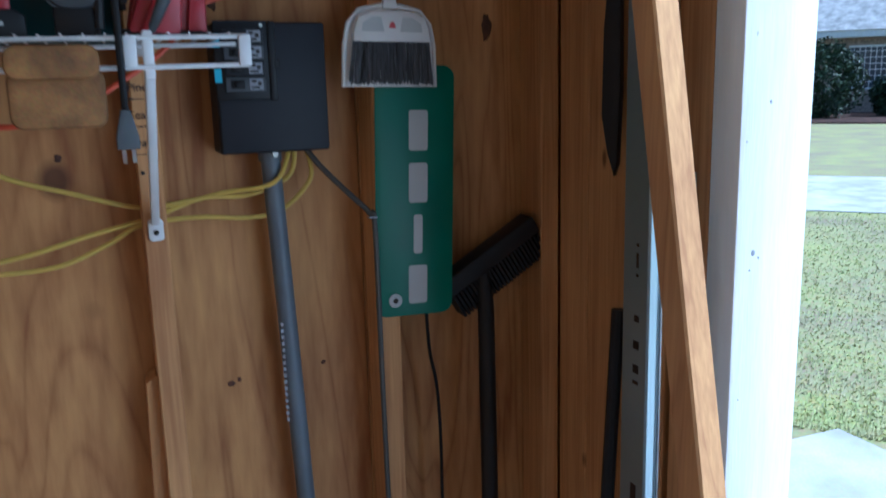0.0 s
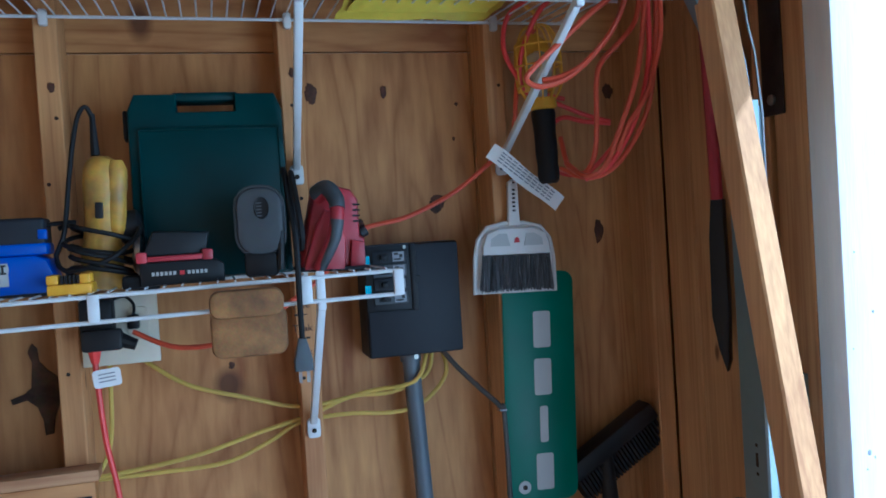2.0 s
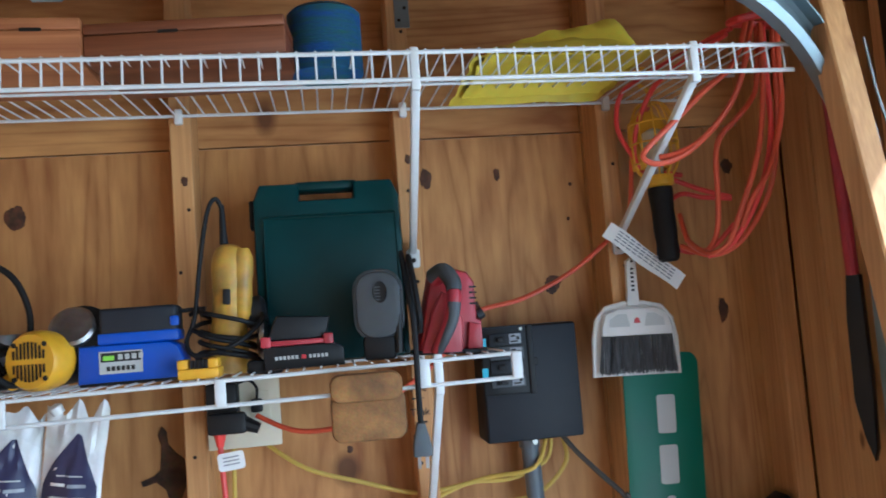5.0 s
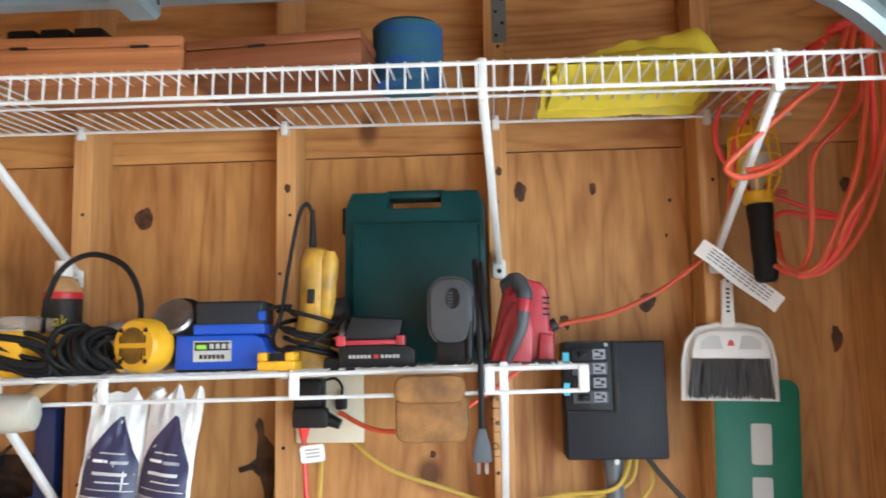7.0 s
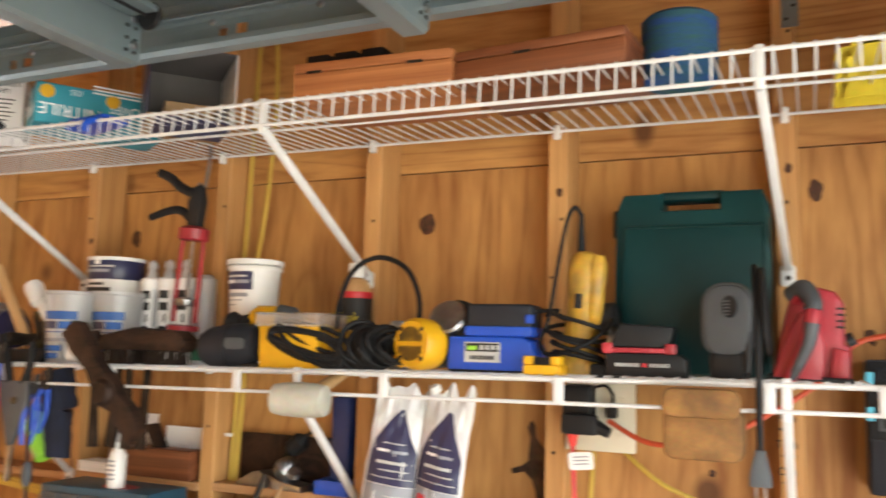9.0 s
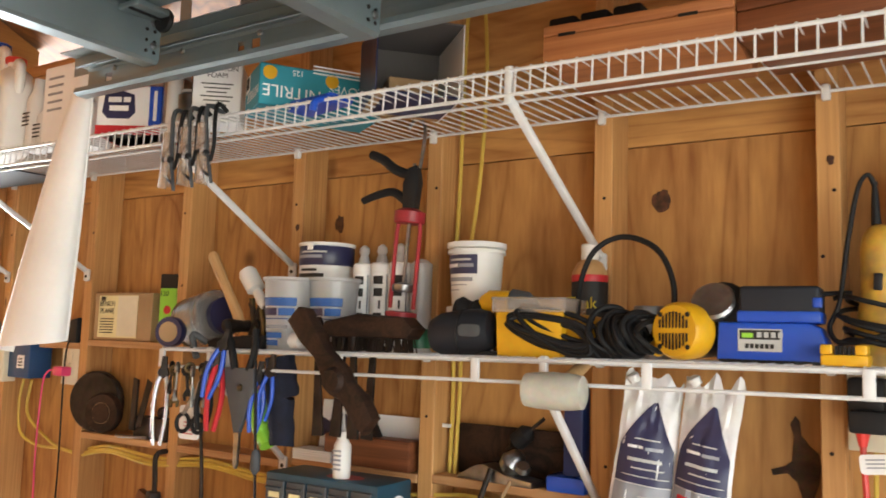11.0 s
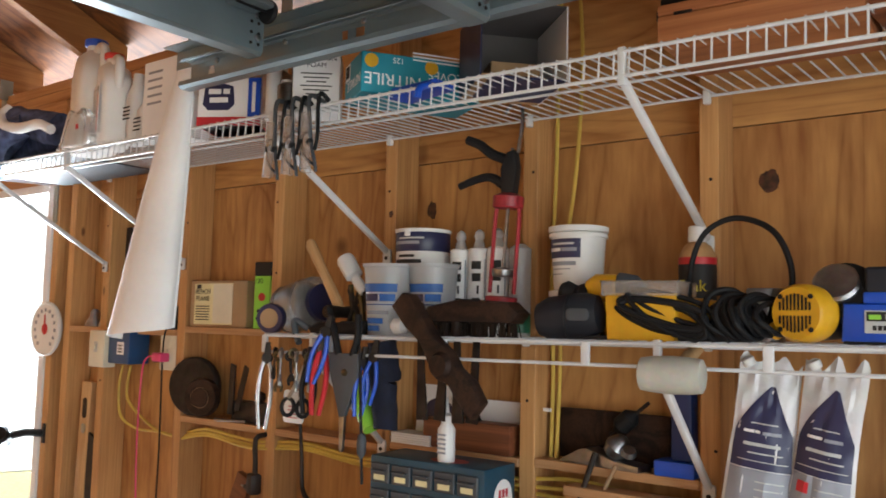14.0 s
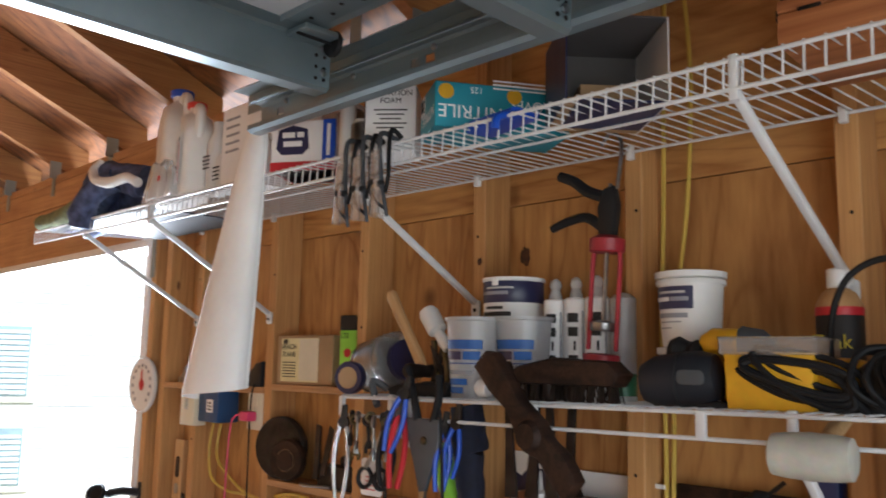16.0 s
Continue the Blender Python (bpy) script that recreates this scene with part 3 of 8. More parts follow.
def garage_track():
    t = thing("door_track", 0, 0, 0, "galvanised steel garage door track with slots", "track")
    y0, zb = -0.562, 2.098
    x0, x1 = -1.79, 0.33
    bm = channel_run([(y0 - 0.032, zb + 0.012), (y0 - 0.034, zb + 0.002), (y0 - 0.026, zb - 0.004), (y0 - 0.004, zb - 0.004), (y0, zb), (y0, zb + 0.026)], x0, x1)
    part("lower_flange", bm, GALV, t, smooth=False)
    # web in strips, open slots between the middle pieces
    web = bmesh.new()
    x = x0
    for slot in (-1.72, -1.325, -1.29, -0.835, -0.80, -0.345, -0.31, 0.15, x1):
        B(x, slot - (0.011 if slot < x1 else 0), y0 - 0.002, y0, zb + 0.0262, zb + 0.044, bm=web)
        x = slot + (0.011 if round(slot * 1000) % 10 == 0 else 0.005)
    part("web", web, GALV, t, smooth=False)
    up = channel_run([(y0, zb + 0.0442), (y0, zb + 0.056), (y0 - 0.006, zb + 0.062), (y0 - 0.028, zb + 0.062), (y0 - 0.034, zb + 0.054)], x0, x1)
    part("upper_flange", up, GALV, t, smooth=False)
    part("angle_iron", channel_run([(y0 + 0.004, zb + 0.055), (y0 + 0.004, zb + 0.098), (y0 - 0.034, zb + 0.098)], -1.85, 0.2), GALV, t, smooth=False)
    for k in range(9):
        part("track_bolt", lathe([(0.006, 0), (0.006, 0.003), (0.003, 0.005)], 8, pose(-1.7 + 0.21 * k, y0 - 0.002, zb + 0.052, 90, 0, 0)), STEEL, t)
    # curve down to the upright
    cur = bmesh.new()
    n = 14
    prev = None
    for k in range(n + 1):
        a = radians(90 * k / n)
        c = (0.33 + 0.29 * math.sin(a), zb - 0.004 - 0.29 + 0.29 * math.cos(a))
        yc = y0 + 0.075 * min(1, 1.5 * k / n)
        nrm = (math.sin(a), math.cos(a))
        w = 0.060 - 0.024 * k / n
        ring = [cur.verts.new((c[0] + nrm[0] * d, y, c[1] + nrm[1] * d)) for d, y in ((0.010, yc - 0.034), (-0.002, yc - 0.028), (-0.002, yc - 0.002), (0.004, yc), (w - 0.006, yc), (w, yc - 0.006), (w, yc - 0.03))]
        if prev:
            for i in range(6):
                cur.faces.new((prev[i], prev[i + 1], ring[i + 1], ring[i]))
        prev = ring
    thicken(cur, 0.0018)
    part("curve", cur, GALV, t)
    post = bmesh.new()
    outline = [(0.646, -0.547), (0.634, -0.547), (0.632, -0.545), (0.632, -0.489), (0.634, -0.486), (0.70, -0.486)]
    lo = [post.verts.new((x, y, 0.0)) for x, y in outline]
    hi = [post.verts.new((x, y, 1.812)) for x, y in outline]
    for i in range(len(outline) - 1):
        post.faces.new((lo[i], lo[i + 1], hi[i + 1], hi[i]))
    thicken(post, 0.0018)
    part("upright", post, GALV, t, smooth=False)
    for z, h, w in ((1.285, 0.005, 0.006), (1.262, 0.022, 0.006), (1.240, 0.005, 0.006), (1.175, 0.01, 0.012), (1.135, 0.013, 0.014), (1.098, 0.013, 0.014), (1.077, 0.006, 0.014), (0.90, 0.03, 0.014), (0.86, 0.005, 0.006), (0.83, 0.024, 0.006)):
        part("slot", B(0.6295, 0.6315, -0.522 - w / 2, -0.522 + w / 2, z - h / 2, z + h / 2, 0.0006, 1), OLDWOOD, t, "punched slot showing dark wood behind", smooth=False)
    for z in (0.5, 1.35):
        part("track_bracket", B(0.7025, 0.75, -0.50, -0.488, z - 0.03, z + 0.03), GALV, t, smooth=False)
    strap = part("jamb_bracket", B(0.742, 0.747, -0.482, -0.43, 1.80, 2.12, 0.002), DARKSTEEL, t, "grey steel strap bolted to jamb stud")
    part("bolt", lathe([(0.009, 0), (0.009, 0.004), (0.004, 0.006)], 10, pose(0.742, -0.456, 1.825, 0, -90, 0)), STEEL, strap)
    part("lift_cable", tube([(0.655, -0.505, 2.02), (0.668, -0.502, 1.94), (0.68, -0.5, 1.894), (0.69, -0.498, 1.80), (0.70, -0.49, 0.1)], 0.0022, seg=6), STEEL, t, "thin steel lifting cable")
    for x in (-1.5, -0.02):
        part("hanger", B(x - 0.016, x + 0.016, y0 + 0.0065, y0 + 0.009, zb + 0.07, 2.68, 0.001, 1), GALV, t, smooth=False)


garage_track()


def garage_door():
    d = thing("garage_door", 0, 0, 0, "white sectional steel garage door resting open overhead", "garage door")
    for k, zb in enumerate((2.062, 2.078, 2.118)):
        x0 = -0.505 - 0.535 * k
        x1 = x0 + 0.527
        zp = zb + 0.088
        sec = part("door_section", B(x0, x1, -3.55, -0.655, zp, zp + 0.042, 0.006), DOORWHITE, d)
        part("panel_rib", B(x0 + 0.20, x0 + 0.215, -3.5, -0.76, zp - 0.006, zp - 0.0005, 0.002, 1), DOORWHITE, sec, "pressed stiffening rib")
        # strut across the section: a folded steel hat
        hat = [(x0 + 0.10, zp - 0.001), (x0 + 0.066, zp - 0.001), (x0 + 0.060, zp - 0.006), (x0 + 0.058, zb + 0.006), (x0 + 0.052, zb), (x0 + 0.018, zb), (x0 + 0.014, zb + 0.02)]
        st = bmesh.new()
        a = [st.verts.new((x, -3.55, z)) for x, z in hat]
        b = [st.verts.new((x, -0.598, z)) for x, z in hat]
        for i in range(len(hat) - 1):
            st.faces.new((a[i], a[i + 1], b[i + 1], b[i]))
        thicken(st, 0.0015)
        strut = part("strut", st, GALV, sec, "folded galvanised stiffening strut", smooth=False)
        es = channel_run([(-0.735, zp - 0.012), (-0.735, zp - 0.002), (-0.665, zp - 0.002), (-0.652, zp - 0.004), (-0.650, zp + 0.04)], x0 + 0.104, x1 - 0.004)
        stile = part("end_stile", es, GALV, sec, smooth=False)
        holes = bmesh.new()
        for i in range(9):
            lathe([(0.004, 0), (0.004, 0.0012)], 8, pose(x0 + 0.14 + 0.04 * i, -0.70 + 0.014 * (i % 2), zp - 0.0042, 180, 0, 0), holes)
        part("punched_holes", holes, DARKSTEEL, stile)
        part("hinge", B(x0 + 0.066, x0 + 0.125, -0.70, -0.63, zp - 0.016, zp - 0.0045, 0.003), GALV, sec, "galvanised roller hinge")
        rm = pose(x0 + 0.098, -0.628, zp - 0.016, -90, 0, 0)
        part("roller", lathe([(0.004, -0.07), (0.004, 0.0), (0.022, 0.001), (0.024, 0.006), (0.022, 0.011), (0.006, 0.012)], 16, rm), BLACKRUB, sec, "black nylon roller on steel stem")
        for i in range(6):
            part("rivet", lathe([(0.0035, 0), (0.0035, 0.0012)], 8, pose(x0 + 0.0602, -0.612 - 0.018 * (i % 2), zb + 0.018 + 0.021 * (i // 2), 0, 90, 0)), DARKSTEEL, strut)
        for i in range(2):
            part("bolt", lathe([(0.007, 0), (0.007, 0.004), (0.003, 0.006)], 8, pose(x0 + 0.0602, -0.615, zb + 0.03 + 0.045 * i, 0, 90, 0)), STEEL, strut)
    lab = part("warning_label", B(-0.86, -0.52, -0.84, -0.745, 2.1595, 2.1612), YCLOTH, d, "yellow printed warning label", smooth=False)
    bm = bmesh.new()
    for k in range(7):
        B(-0.84, -0.80 + 0.035 * (k % 3), -0.83 + 0.012 * k, -0.825 + 0.012 * k, 2.1586, 2.1594, bm=bm)
    part("label_print", bm, INK, lab, smooth=False)


garage_door()

# ---- the side door's opening ----
dframe = thing("door_1", 0, 0, 0, "open doorway with white painted frame and casing", "doorway", kind="structure")
part("jamb_side", B(-3.27, -3.234, -0.095, 0.03, 0, 2.075, 0.002), WHITE_PAINT, dframe)
part("jamb_head", B(-5.25, -3.272, -0.095, 0.03, 2.047, 2.079, 0.002), WHITE_PAINT, dframe)
part("jamb_side", B(-5.28, -5.252, -0.095, 0.03, 0, 2.075, 0.002), WHITE_PAINT, dframe)
part("stop", B(-3.285, -3.271, -0.02, 0.02, 0, 2.046, 0.002), WHITE_PAINT, dframe)
part("hinge_strap", B(-3.232, -3.205, -0.0935, -0.0905, 1.93, 2.07, 0.001, 1), GALV, dframe)

# ---- outdoors ----
GRASS = material("mown_grass", (0.46, 0.46, 0.17), 0.9, vary=0.35, scale=1.4, bump=0.5, second=(0.48, 0.40, 0.24), fine=30)
BLADE = material("grass_blades", (0.50, 0.56, 0.20), 0.8, vary=0.2, scale=3, bump=0.0, second=(0.60, 0.54, 0.32))
DIRT = material("pine_straw_mulch", (0.11, 0.05, 0.03), 0.95, vary=0.35, scale=6, bump=0.6)
BRICK = material("tan_brick", (0.42, 0.33, 0.26), 0.85, vary=0.25, scale=9, bump=0.3)
LEAF = material("dark_shrub_leaf", (0.035, 0.075, 0.025), 0.6, vary=0.4, scale=6, bump=0.1)
GLASS = material("dark_window_glass", (0.05, 0.07, 0.09), 0.08, vary=0.1, bump=0.0)
BLINDGLASS = material("pale_blind_glass", (0.32, 0.45, 0.50), 0.2, vary=0.1, bump=0.0)
PALE = material("pale_siding", (0.72, 0.75, 0.75), 0.6, vary=0.05, scale=2, bump=0.1)
ROOFING = material("grey_shingles", (0.62, 0.60, 0.57), 0.9, vary=0.2, scale=4, bump=0.4)

gb = bmesh.new()
bmesh.ops.create_grid(gb, x_segments=60, y_segments=60, size=1200, matrix=Matrix.Translation((0, 0, -0.16)))
solid("ground", gb, GRASS, "patchy mown lawn around the shed", "ground", "structure")
solid("driveway", B(0.90, 3.0, -6, 1.2, -0.3, -0.12, 0.01), CONCRETE, "pale concrete apron before the garage door", "driveway", "structure")
road = B(-1.9, 1.9, -30, 30, -0.25, -0.145)
ro = solid("road", road, CONCRETE, "pale sunlit concrete drive across the lawn", "road", "structure")
ro.matrix_basis = pose(9.2, 7.6, 0, 0, 0, 44)
rng = random.Random(4)
blades = bmesh.new()
for i in range(42000):
    d = 3.1 + 9 * rng.random() ** 1.5
    a = radians(rng.uniform(30, 56))
    x, y = -0.06 + (d + 1.0) * math.cos(a), -1.5 + (d + 1.0) * math.sin(a)
    if x < 3.02 and y < 1.22:
        continue
    h, w, b = rng.uniform(0.005, 0.020), 0.004 + 0.0006 * d, rng.uniform(0, 6.28)
    dx, dy = math.cos(b) * w, math.sin(b) * w
    lean = rng.uniform(-0.04, 0.04)
    blades.faces.new([blades.verts.new(c) for c in ((x - dx, y - dy, -0.16), (x + dx, y + dy, -0.16), (x + lean, y + lean * 0.7, -0.16 + h))])
me = bpy.data.meshes.new("grass")
blades.to_mesh(me), blades.free()
me.materials.append(BLADE)
tagged(new("grass", me), "tufts of lawn grass, green and straw coloured", "grass", kind="stuff")


def shrub(x, y, r, h, seed, label):
    t = thing("shrub", x, y, -0.16, label, "shrub")
    rg = random.Random(seed)
    part("trunk", tube([(0, 0, 0), (0.05, 0.02, h * 0.4)], 0.06, taper=0.03), OLDWOOD, t)
    bm = bmesh.new()
    for i in range(5200):
        u, v = rg.uniform(-1, 1), rg.uniform(0, 6.283)
        rad = (0.62 + 0.38 * rg.random() ** 0.5) * (1 + 0.16 * math.sin(5 * v + 3 * u) + 0.08 * math.sin(11 * v - 7 * u))
        s = math.sqrt(1 - u * u)
        c = Vector((r * rad * s * math.cos(v), r * rad * s * math.sin(v), h / 2 + h / 2 * rad * u))
        e = Euler((rg.uniform(0, 6), rg.uniform(0, 6), rg.uniform(0, 6))).to_matrix()
        k = rg.uniform(0.05, 0.11)
        bm.faces.new([bm.verts.new(c + e @ Vector(p)) for p in ((-k * 0.5, 0, 0), (0, -k, 0), (k * 0.5, 0, 0.02), (0, k, 0))])
    part("crown", bm, LEAF, t, smooth=False)


def ray_place(deg, dist):
    return -0.06 + dist * math.cos(radians(deg)), -1.5 + dist * math.sin(radians(deg))


bed = B(-1.6, 6.0, -9, 9, -0.3, -0.10, 0.03)
bd = solid("flower_bed", bed, DIRT, "raised bed of brown pine straw mulch", "flower bed", "structure")
bx, by = ray_place(42, 32)
bd.matrix_basis = pose(bx, by, 0, 0, 0, 42)
sx, sy = ray_place(43.6, 33.5)
shrub(sx, sy, 1.25, 2.7, 3, "rounded dark green evergreen shrub in mulch bed")
sx, sy = ray_place(39.4, 35)
shrub(sx, sy, 0.9, 1.5, 8, "low green foundation shrub beside the house wall")


def brick_house():
    hx, hy = ray_place(42, 38)
    t = thing("house", hx, hy, -0.16, "single storey tan brick house with white eaves", "house", rz=42)
    # local x points away from the shed, local y runs along the front
    part("wall", B(0, 0.25, -12, 12, 0, 3.0), BRICK, t, smooth=False)
    part("eave", B(-0.7, 0.3, -12.4, 12.4, 3.0, 3.3, 0.02), WHITE_PAINT, t)
    rf = bmesh.new()
    vs = [rf.verts.new(c) for c in ((-0.8, -12.6, 3.28), (-0.8, 12.6, 3.28), (5, 12.6, 7.6), (5, -12.6, 7.6), (10.8, -12.6, 3.28), (10.8, 12.6, 3.28))]
    rf.faces.new((vs[0], vs[1], vs[2], vs[3])), rf.faces.new((vs[3], vs[2], vs[5], vs[4])), rf.faces.new((vs[0], vs[3], vs[4])), rf.faces.new((vs[1], vs[2], vs[5]))
    part("roof", rf, ROOFING, t, smooth=False)
    # courses of brick nearest the shrub
    me = mesh_of("brick", B(-0.012, 0.0, -0.105, 0.105, -0.034, 0.034), BRICK, False)
    for r in range(30):
        for c in range(10):
            o = new("brick", me)
            o.location = (0, -1.9 + 0.23 * c + (0.115 if r % 2 else 0), 0.09 + 0.082 * r)
            if 0.9 < o.location.z < 2.75 and -1.5 < o.location.y < 0.2:
                bpy.data.objects.remove(o)
                continue
            o.parent = t
    for y in (-0.62, 5.0, -7.0):
        w = part("window", B(-0.03, 0.0, y - 0.8, y + 0.8, 0.95, 2.7), WHITE_PAINT, t)
        part("pane", B(-0.045, -0.031, y - 0.72, y + 0.72, 1.03, 2.62), GLASS, w)
        for k in range(-3, 4):
            part("muntin", B(-0.06, -0.046, y + k * 0.2 - 0.012, y + k * 0.2 + 0.012, 1.03, 2.62), WHITE_PAINT, w)
        for k in range(6):
            part("muntin", B(-0.075, -0.061, y - 0.72, y + 0.72, 1.25 + k * 0.24, 1.275 + k * 0.24), WHITE_PAINT, w)


brick_house()


def white_building():
    t = thing("house", -9.6, 2.9, -0.16, "pale sunlit house wall with blinds in white windows", "house", rz=64)
    part("wall", B(-9, 7, 0, 0.3, 0, 3.75), PALE, t, smooth=False)
    part("roof", B(-9.3, 7.3, -0.3, 1.4, 3.755, 3.9), ROOFING, t, smooth=False)
    for k in range(32):
        part("siding_board", B(-9, 7, -0.02, -0.002, 0.02 + 0.113 * k, 0.125 + 0.113 * k), PALE, t, smooth=False)
    for x in (-4.4, -1.7, 1.6):
        for z0, z1 in ((0.35, 1.1), (1.3, 2.2)):
            w = part("window", B(x - 0.62, x + 0.62, -0.05, -0.021, z0, z1, 0.005), WHITE_PAINT, t)
            part("pane", B(x - 0.54, x + 0.54, -0.06, -0.051, z0 + 0.07, z1 - 0.07), BLINDGLASS, w, smooth=False)
            for i in range(int((z1 - z0 - 0.16) / 0.06)):
                part("blind_slat", B(x - 0.52, x + 0.52, -0.072, -0.061, z0 + 0.09 + 0.06 * i, z0 + 0.125 + 0.06 * i), PALE, w, smooth=False)


white_building()

# ---- corner by the garage door ----
def leaning_board():
    t = thing("lumber", 0.575, -0.950, 0.0, "long square pine batten leaning on the front wall", "lumber")
    a, b = Vector((0, 0, 0)), Vector((0.022, 0.52, 2.42))
    L = (b - a).length
    m = Matrix.Translation((a + b) / 2) @ (b - a).to_track_quat("Z", "Y").to_matrix().to_4x4()
    part("batten", B(-0.021, 0.021, -0.021, 0.021, -L / 2, L / 2, 0.003, 1, m=m @ pose(0, 0, 0, 0, 0, 8)), STUD, t)
    part("paint_smear", prism([(-0.008, 0.0), (0.003, -0.004), (0.010, 0.004), (0.004, 0.012), (-0.006, 0.010)], -0.0222, -0.0216, m=m @ pose(0, 0, 0.085, 0, 0, 8)), SILVERBAR, t, "grey paint smear", smooth=False)
    part("knot", lathe([(0.007, 0), (0.005, 0.0008), (0.002, 0.001)], 12, m @ pose(0, 0, 0, 0, 0, 8) @ pose(0.004, -0.0211, 0.56, 90, 0, 0), sy=1.5), KNOT, t)


leaning_board()


def push_broom():
    t = thing("push_broom", 0.585, -0.09, 0.0, "black push broom hung head up in the corner", "broom")
    head = bmesh.new()
    m = pose(0.026, 0.03, 1.182, 0, -31, 0)
    B(-0.112, 0.112, -0.026, 0.026, -0.012, 0.026, 0.006, bm=head, m=m)
    part("head", head, BLACK, t)
    bri = bmesh.new()
    for i in range(26):
        for j in range(3):
            B(-0.108 + 0.0083 * i, -0.103 + 0.0083 * i, -0.023 + 0.016 * j, -0.011 + 0.016 * j, -0.06, -0.012, bm=bri, m=m)
    part("bristles", bri, BLACKRUB, t, smooth=False)
    part("handle", tube([(0.01, 0.03, 1.18), (0.004, 0.0, 1.08), (-0.045, -0.12, 0.0)], 0.0165, seg=12), BLACK, t)


push_broom()


def pole_saw():
    t = thing("pruning_saw", 0.72, -0.32, 1.40, "red and black long pruning saw on the corner stud", "saw")
    part("handle", tube([(0.0, 0.0, 0.25), (0.0, 0.01, 0.55), (0, 0.02, 0.75)], 0.011, seg=10), RED, t)
    part("sheath", prism([(-0.010, 0.27), (-0.016, 0.2), (-0.018, 0.06), (-0.008, 0.0), (0.004, -0.04), (0.01, -0.02), (0.014, 0.1), (0.012, 0.27)], -0.012, 0.012, 0.004, m=pose(0, 0, 0, 0, 0, -50)), BLACK, t)
    part("lower_pole", tube([(0.008, -0.012, -0.27), (-0.02, -0.03, -0.58), (-0.06, -0.06, -1.40)], 0.012, seg=10), BLACK, t)


pole_saw()

stub = thing("lumber", -0.045, -0.045, 0.0, "short rough board end standing beside a stud", "lumber", ry=1.5)
part("board", prism([(-0.02, 0), (0.018, 0), (0.016, 1.02), (-0.004, 1.045), (-0.02, 1.03)], -0.02, 0.03, 0.002), STUD, stub)

# ---- breaker panel and wiring ----
def breaker_panel():
    t = thing("breaker_panel", 0.205, -0.003, 1.52, "charcoal electrical panel with four breakers and conduit", "breaker panel")
    part("box", B(-0.092, 0.092, -0.088, 0.0, -0.108, 0.105, 0.005, 3), PANELGREY, t)
    part("cover", B(-0.09, 0.09, -0.094, -0.0885, -0.106, 0.103, 0.003), PANELGREY, t)
    bay = part("breaker_bay", B(-0.092, -0.006, -0.0975, -0.0942, -0.022, 0.106, 0.002), BLACK, t)
    for z in (-0.0205, 0.1045):
        part("bay_frame", B(-0.091, -0.007, -0.1005, -0.0976, z - 0.0015, z + 0.0015, 0.0006, 1), PANELGREY, bay)
    part("hinge_bar", B(-0.006, 0.006, -0.099, -0.0945, -0.022, 0.106, 0.002), BLACK, t)
    for i in range(4):
        z = 0.082 - 0.0255 * i
        br = part("breaker", B(-0.078, -0.014, -0.103, -0.098, z - 0.0115, z + 0.0115, 0.0015), GREYGRIP if i % 2 else PANELGREY, bay)
        part("switch_recess", B(-0.070, -0.048, -0.1036, -0.1031, z - 0.0065, z + 0.0065), BLACKRUB, br)
        part("switch", B(-0.064, -0.052, -0.112, -0.1037, z - 0.004, z + 0.004, 0.0015), BLACK, br)
        part("rating_plate", B(-0.040, -0.018, -0.1036, -0.1031, z - 0.009, z + 0.009), GREYINK, br, "grey rating plate", smooth=False)
        bars("rating_print", [(-0.033, z + 0.005, 0.008, 0.004), (-0.024, z + 0.001, 0.006, 0.006), (-0.031, z - 0.005, 0.014, 0.003)], -0.1037, INK, br)
    part("screw", lathe([(0.004, 0), (0.003, 0.002)], 10, pose(-0.016, -0.098, 0.099, 90, 0, 0)), STEEL, bay)
    for z in (0.075, 0.02):
        part("painters_tape", B(-0.094, -0.083, -0.0992, -0.0976, z - 0.011, z + 0.011), material("blue_tape", (0.10, 0.50, 0.68), 0.6, vary=0.05, bump=0.05), bay, "strip of blue painters tape", smooth=False)
    part("latch", B(0.001, 0.012, -0.099, -0.0942, 0.03, 0.044, 0.001, 1), BLACK, t)
    part("cover_screw", lathe([(0.006, 0), (0.005, 0.004)], 10, pose(-0.002, -0.08, -0.112, 90, 0, 0)), STEEL, t)
    part("conduit", tube([(-0.005, -0.045, -0.108), (0.05, -0.045, -1.515)], 0.0168, seg=18), PVC, t)
    part("coupling", tube([(-0.005, -0.045, -0.108), (-0.005, -0.045, -0.125)], 0.02, seg=18), PVC, t)
    bm = bmesh.new()
    for k in range(16):
        B(-0.009, -0.004, -0.0626, -0.0618, -0.42 - 0.012 * k, -0.413 - 0.012 * k, bm=bm)
    part("conduit_print", bm, GREYINK, t, smooth=False)


breaker_panel()


def cable(name, label, pts, r, mat, cat="cable", sm=6, seg=8):
    bm = tube(pts, r, seg=seg, smooth=sm)
    return solid(name, bm, mat, label, cat)


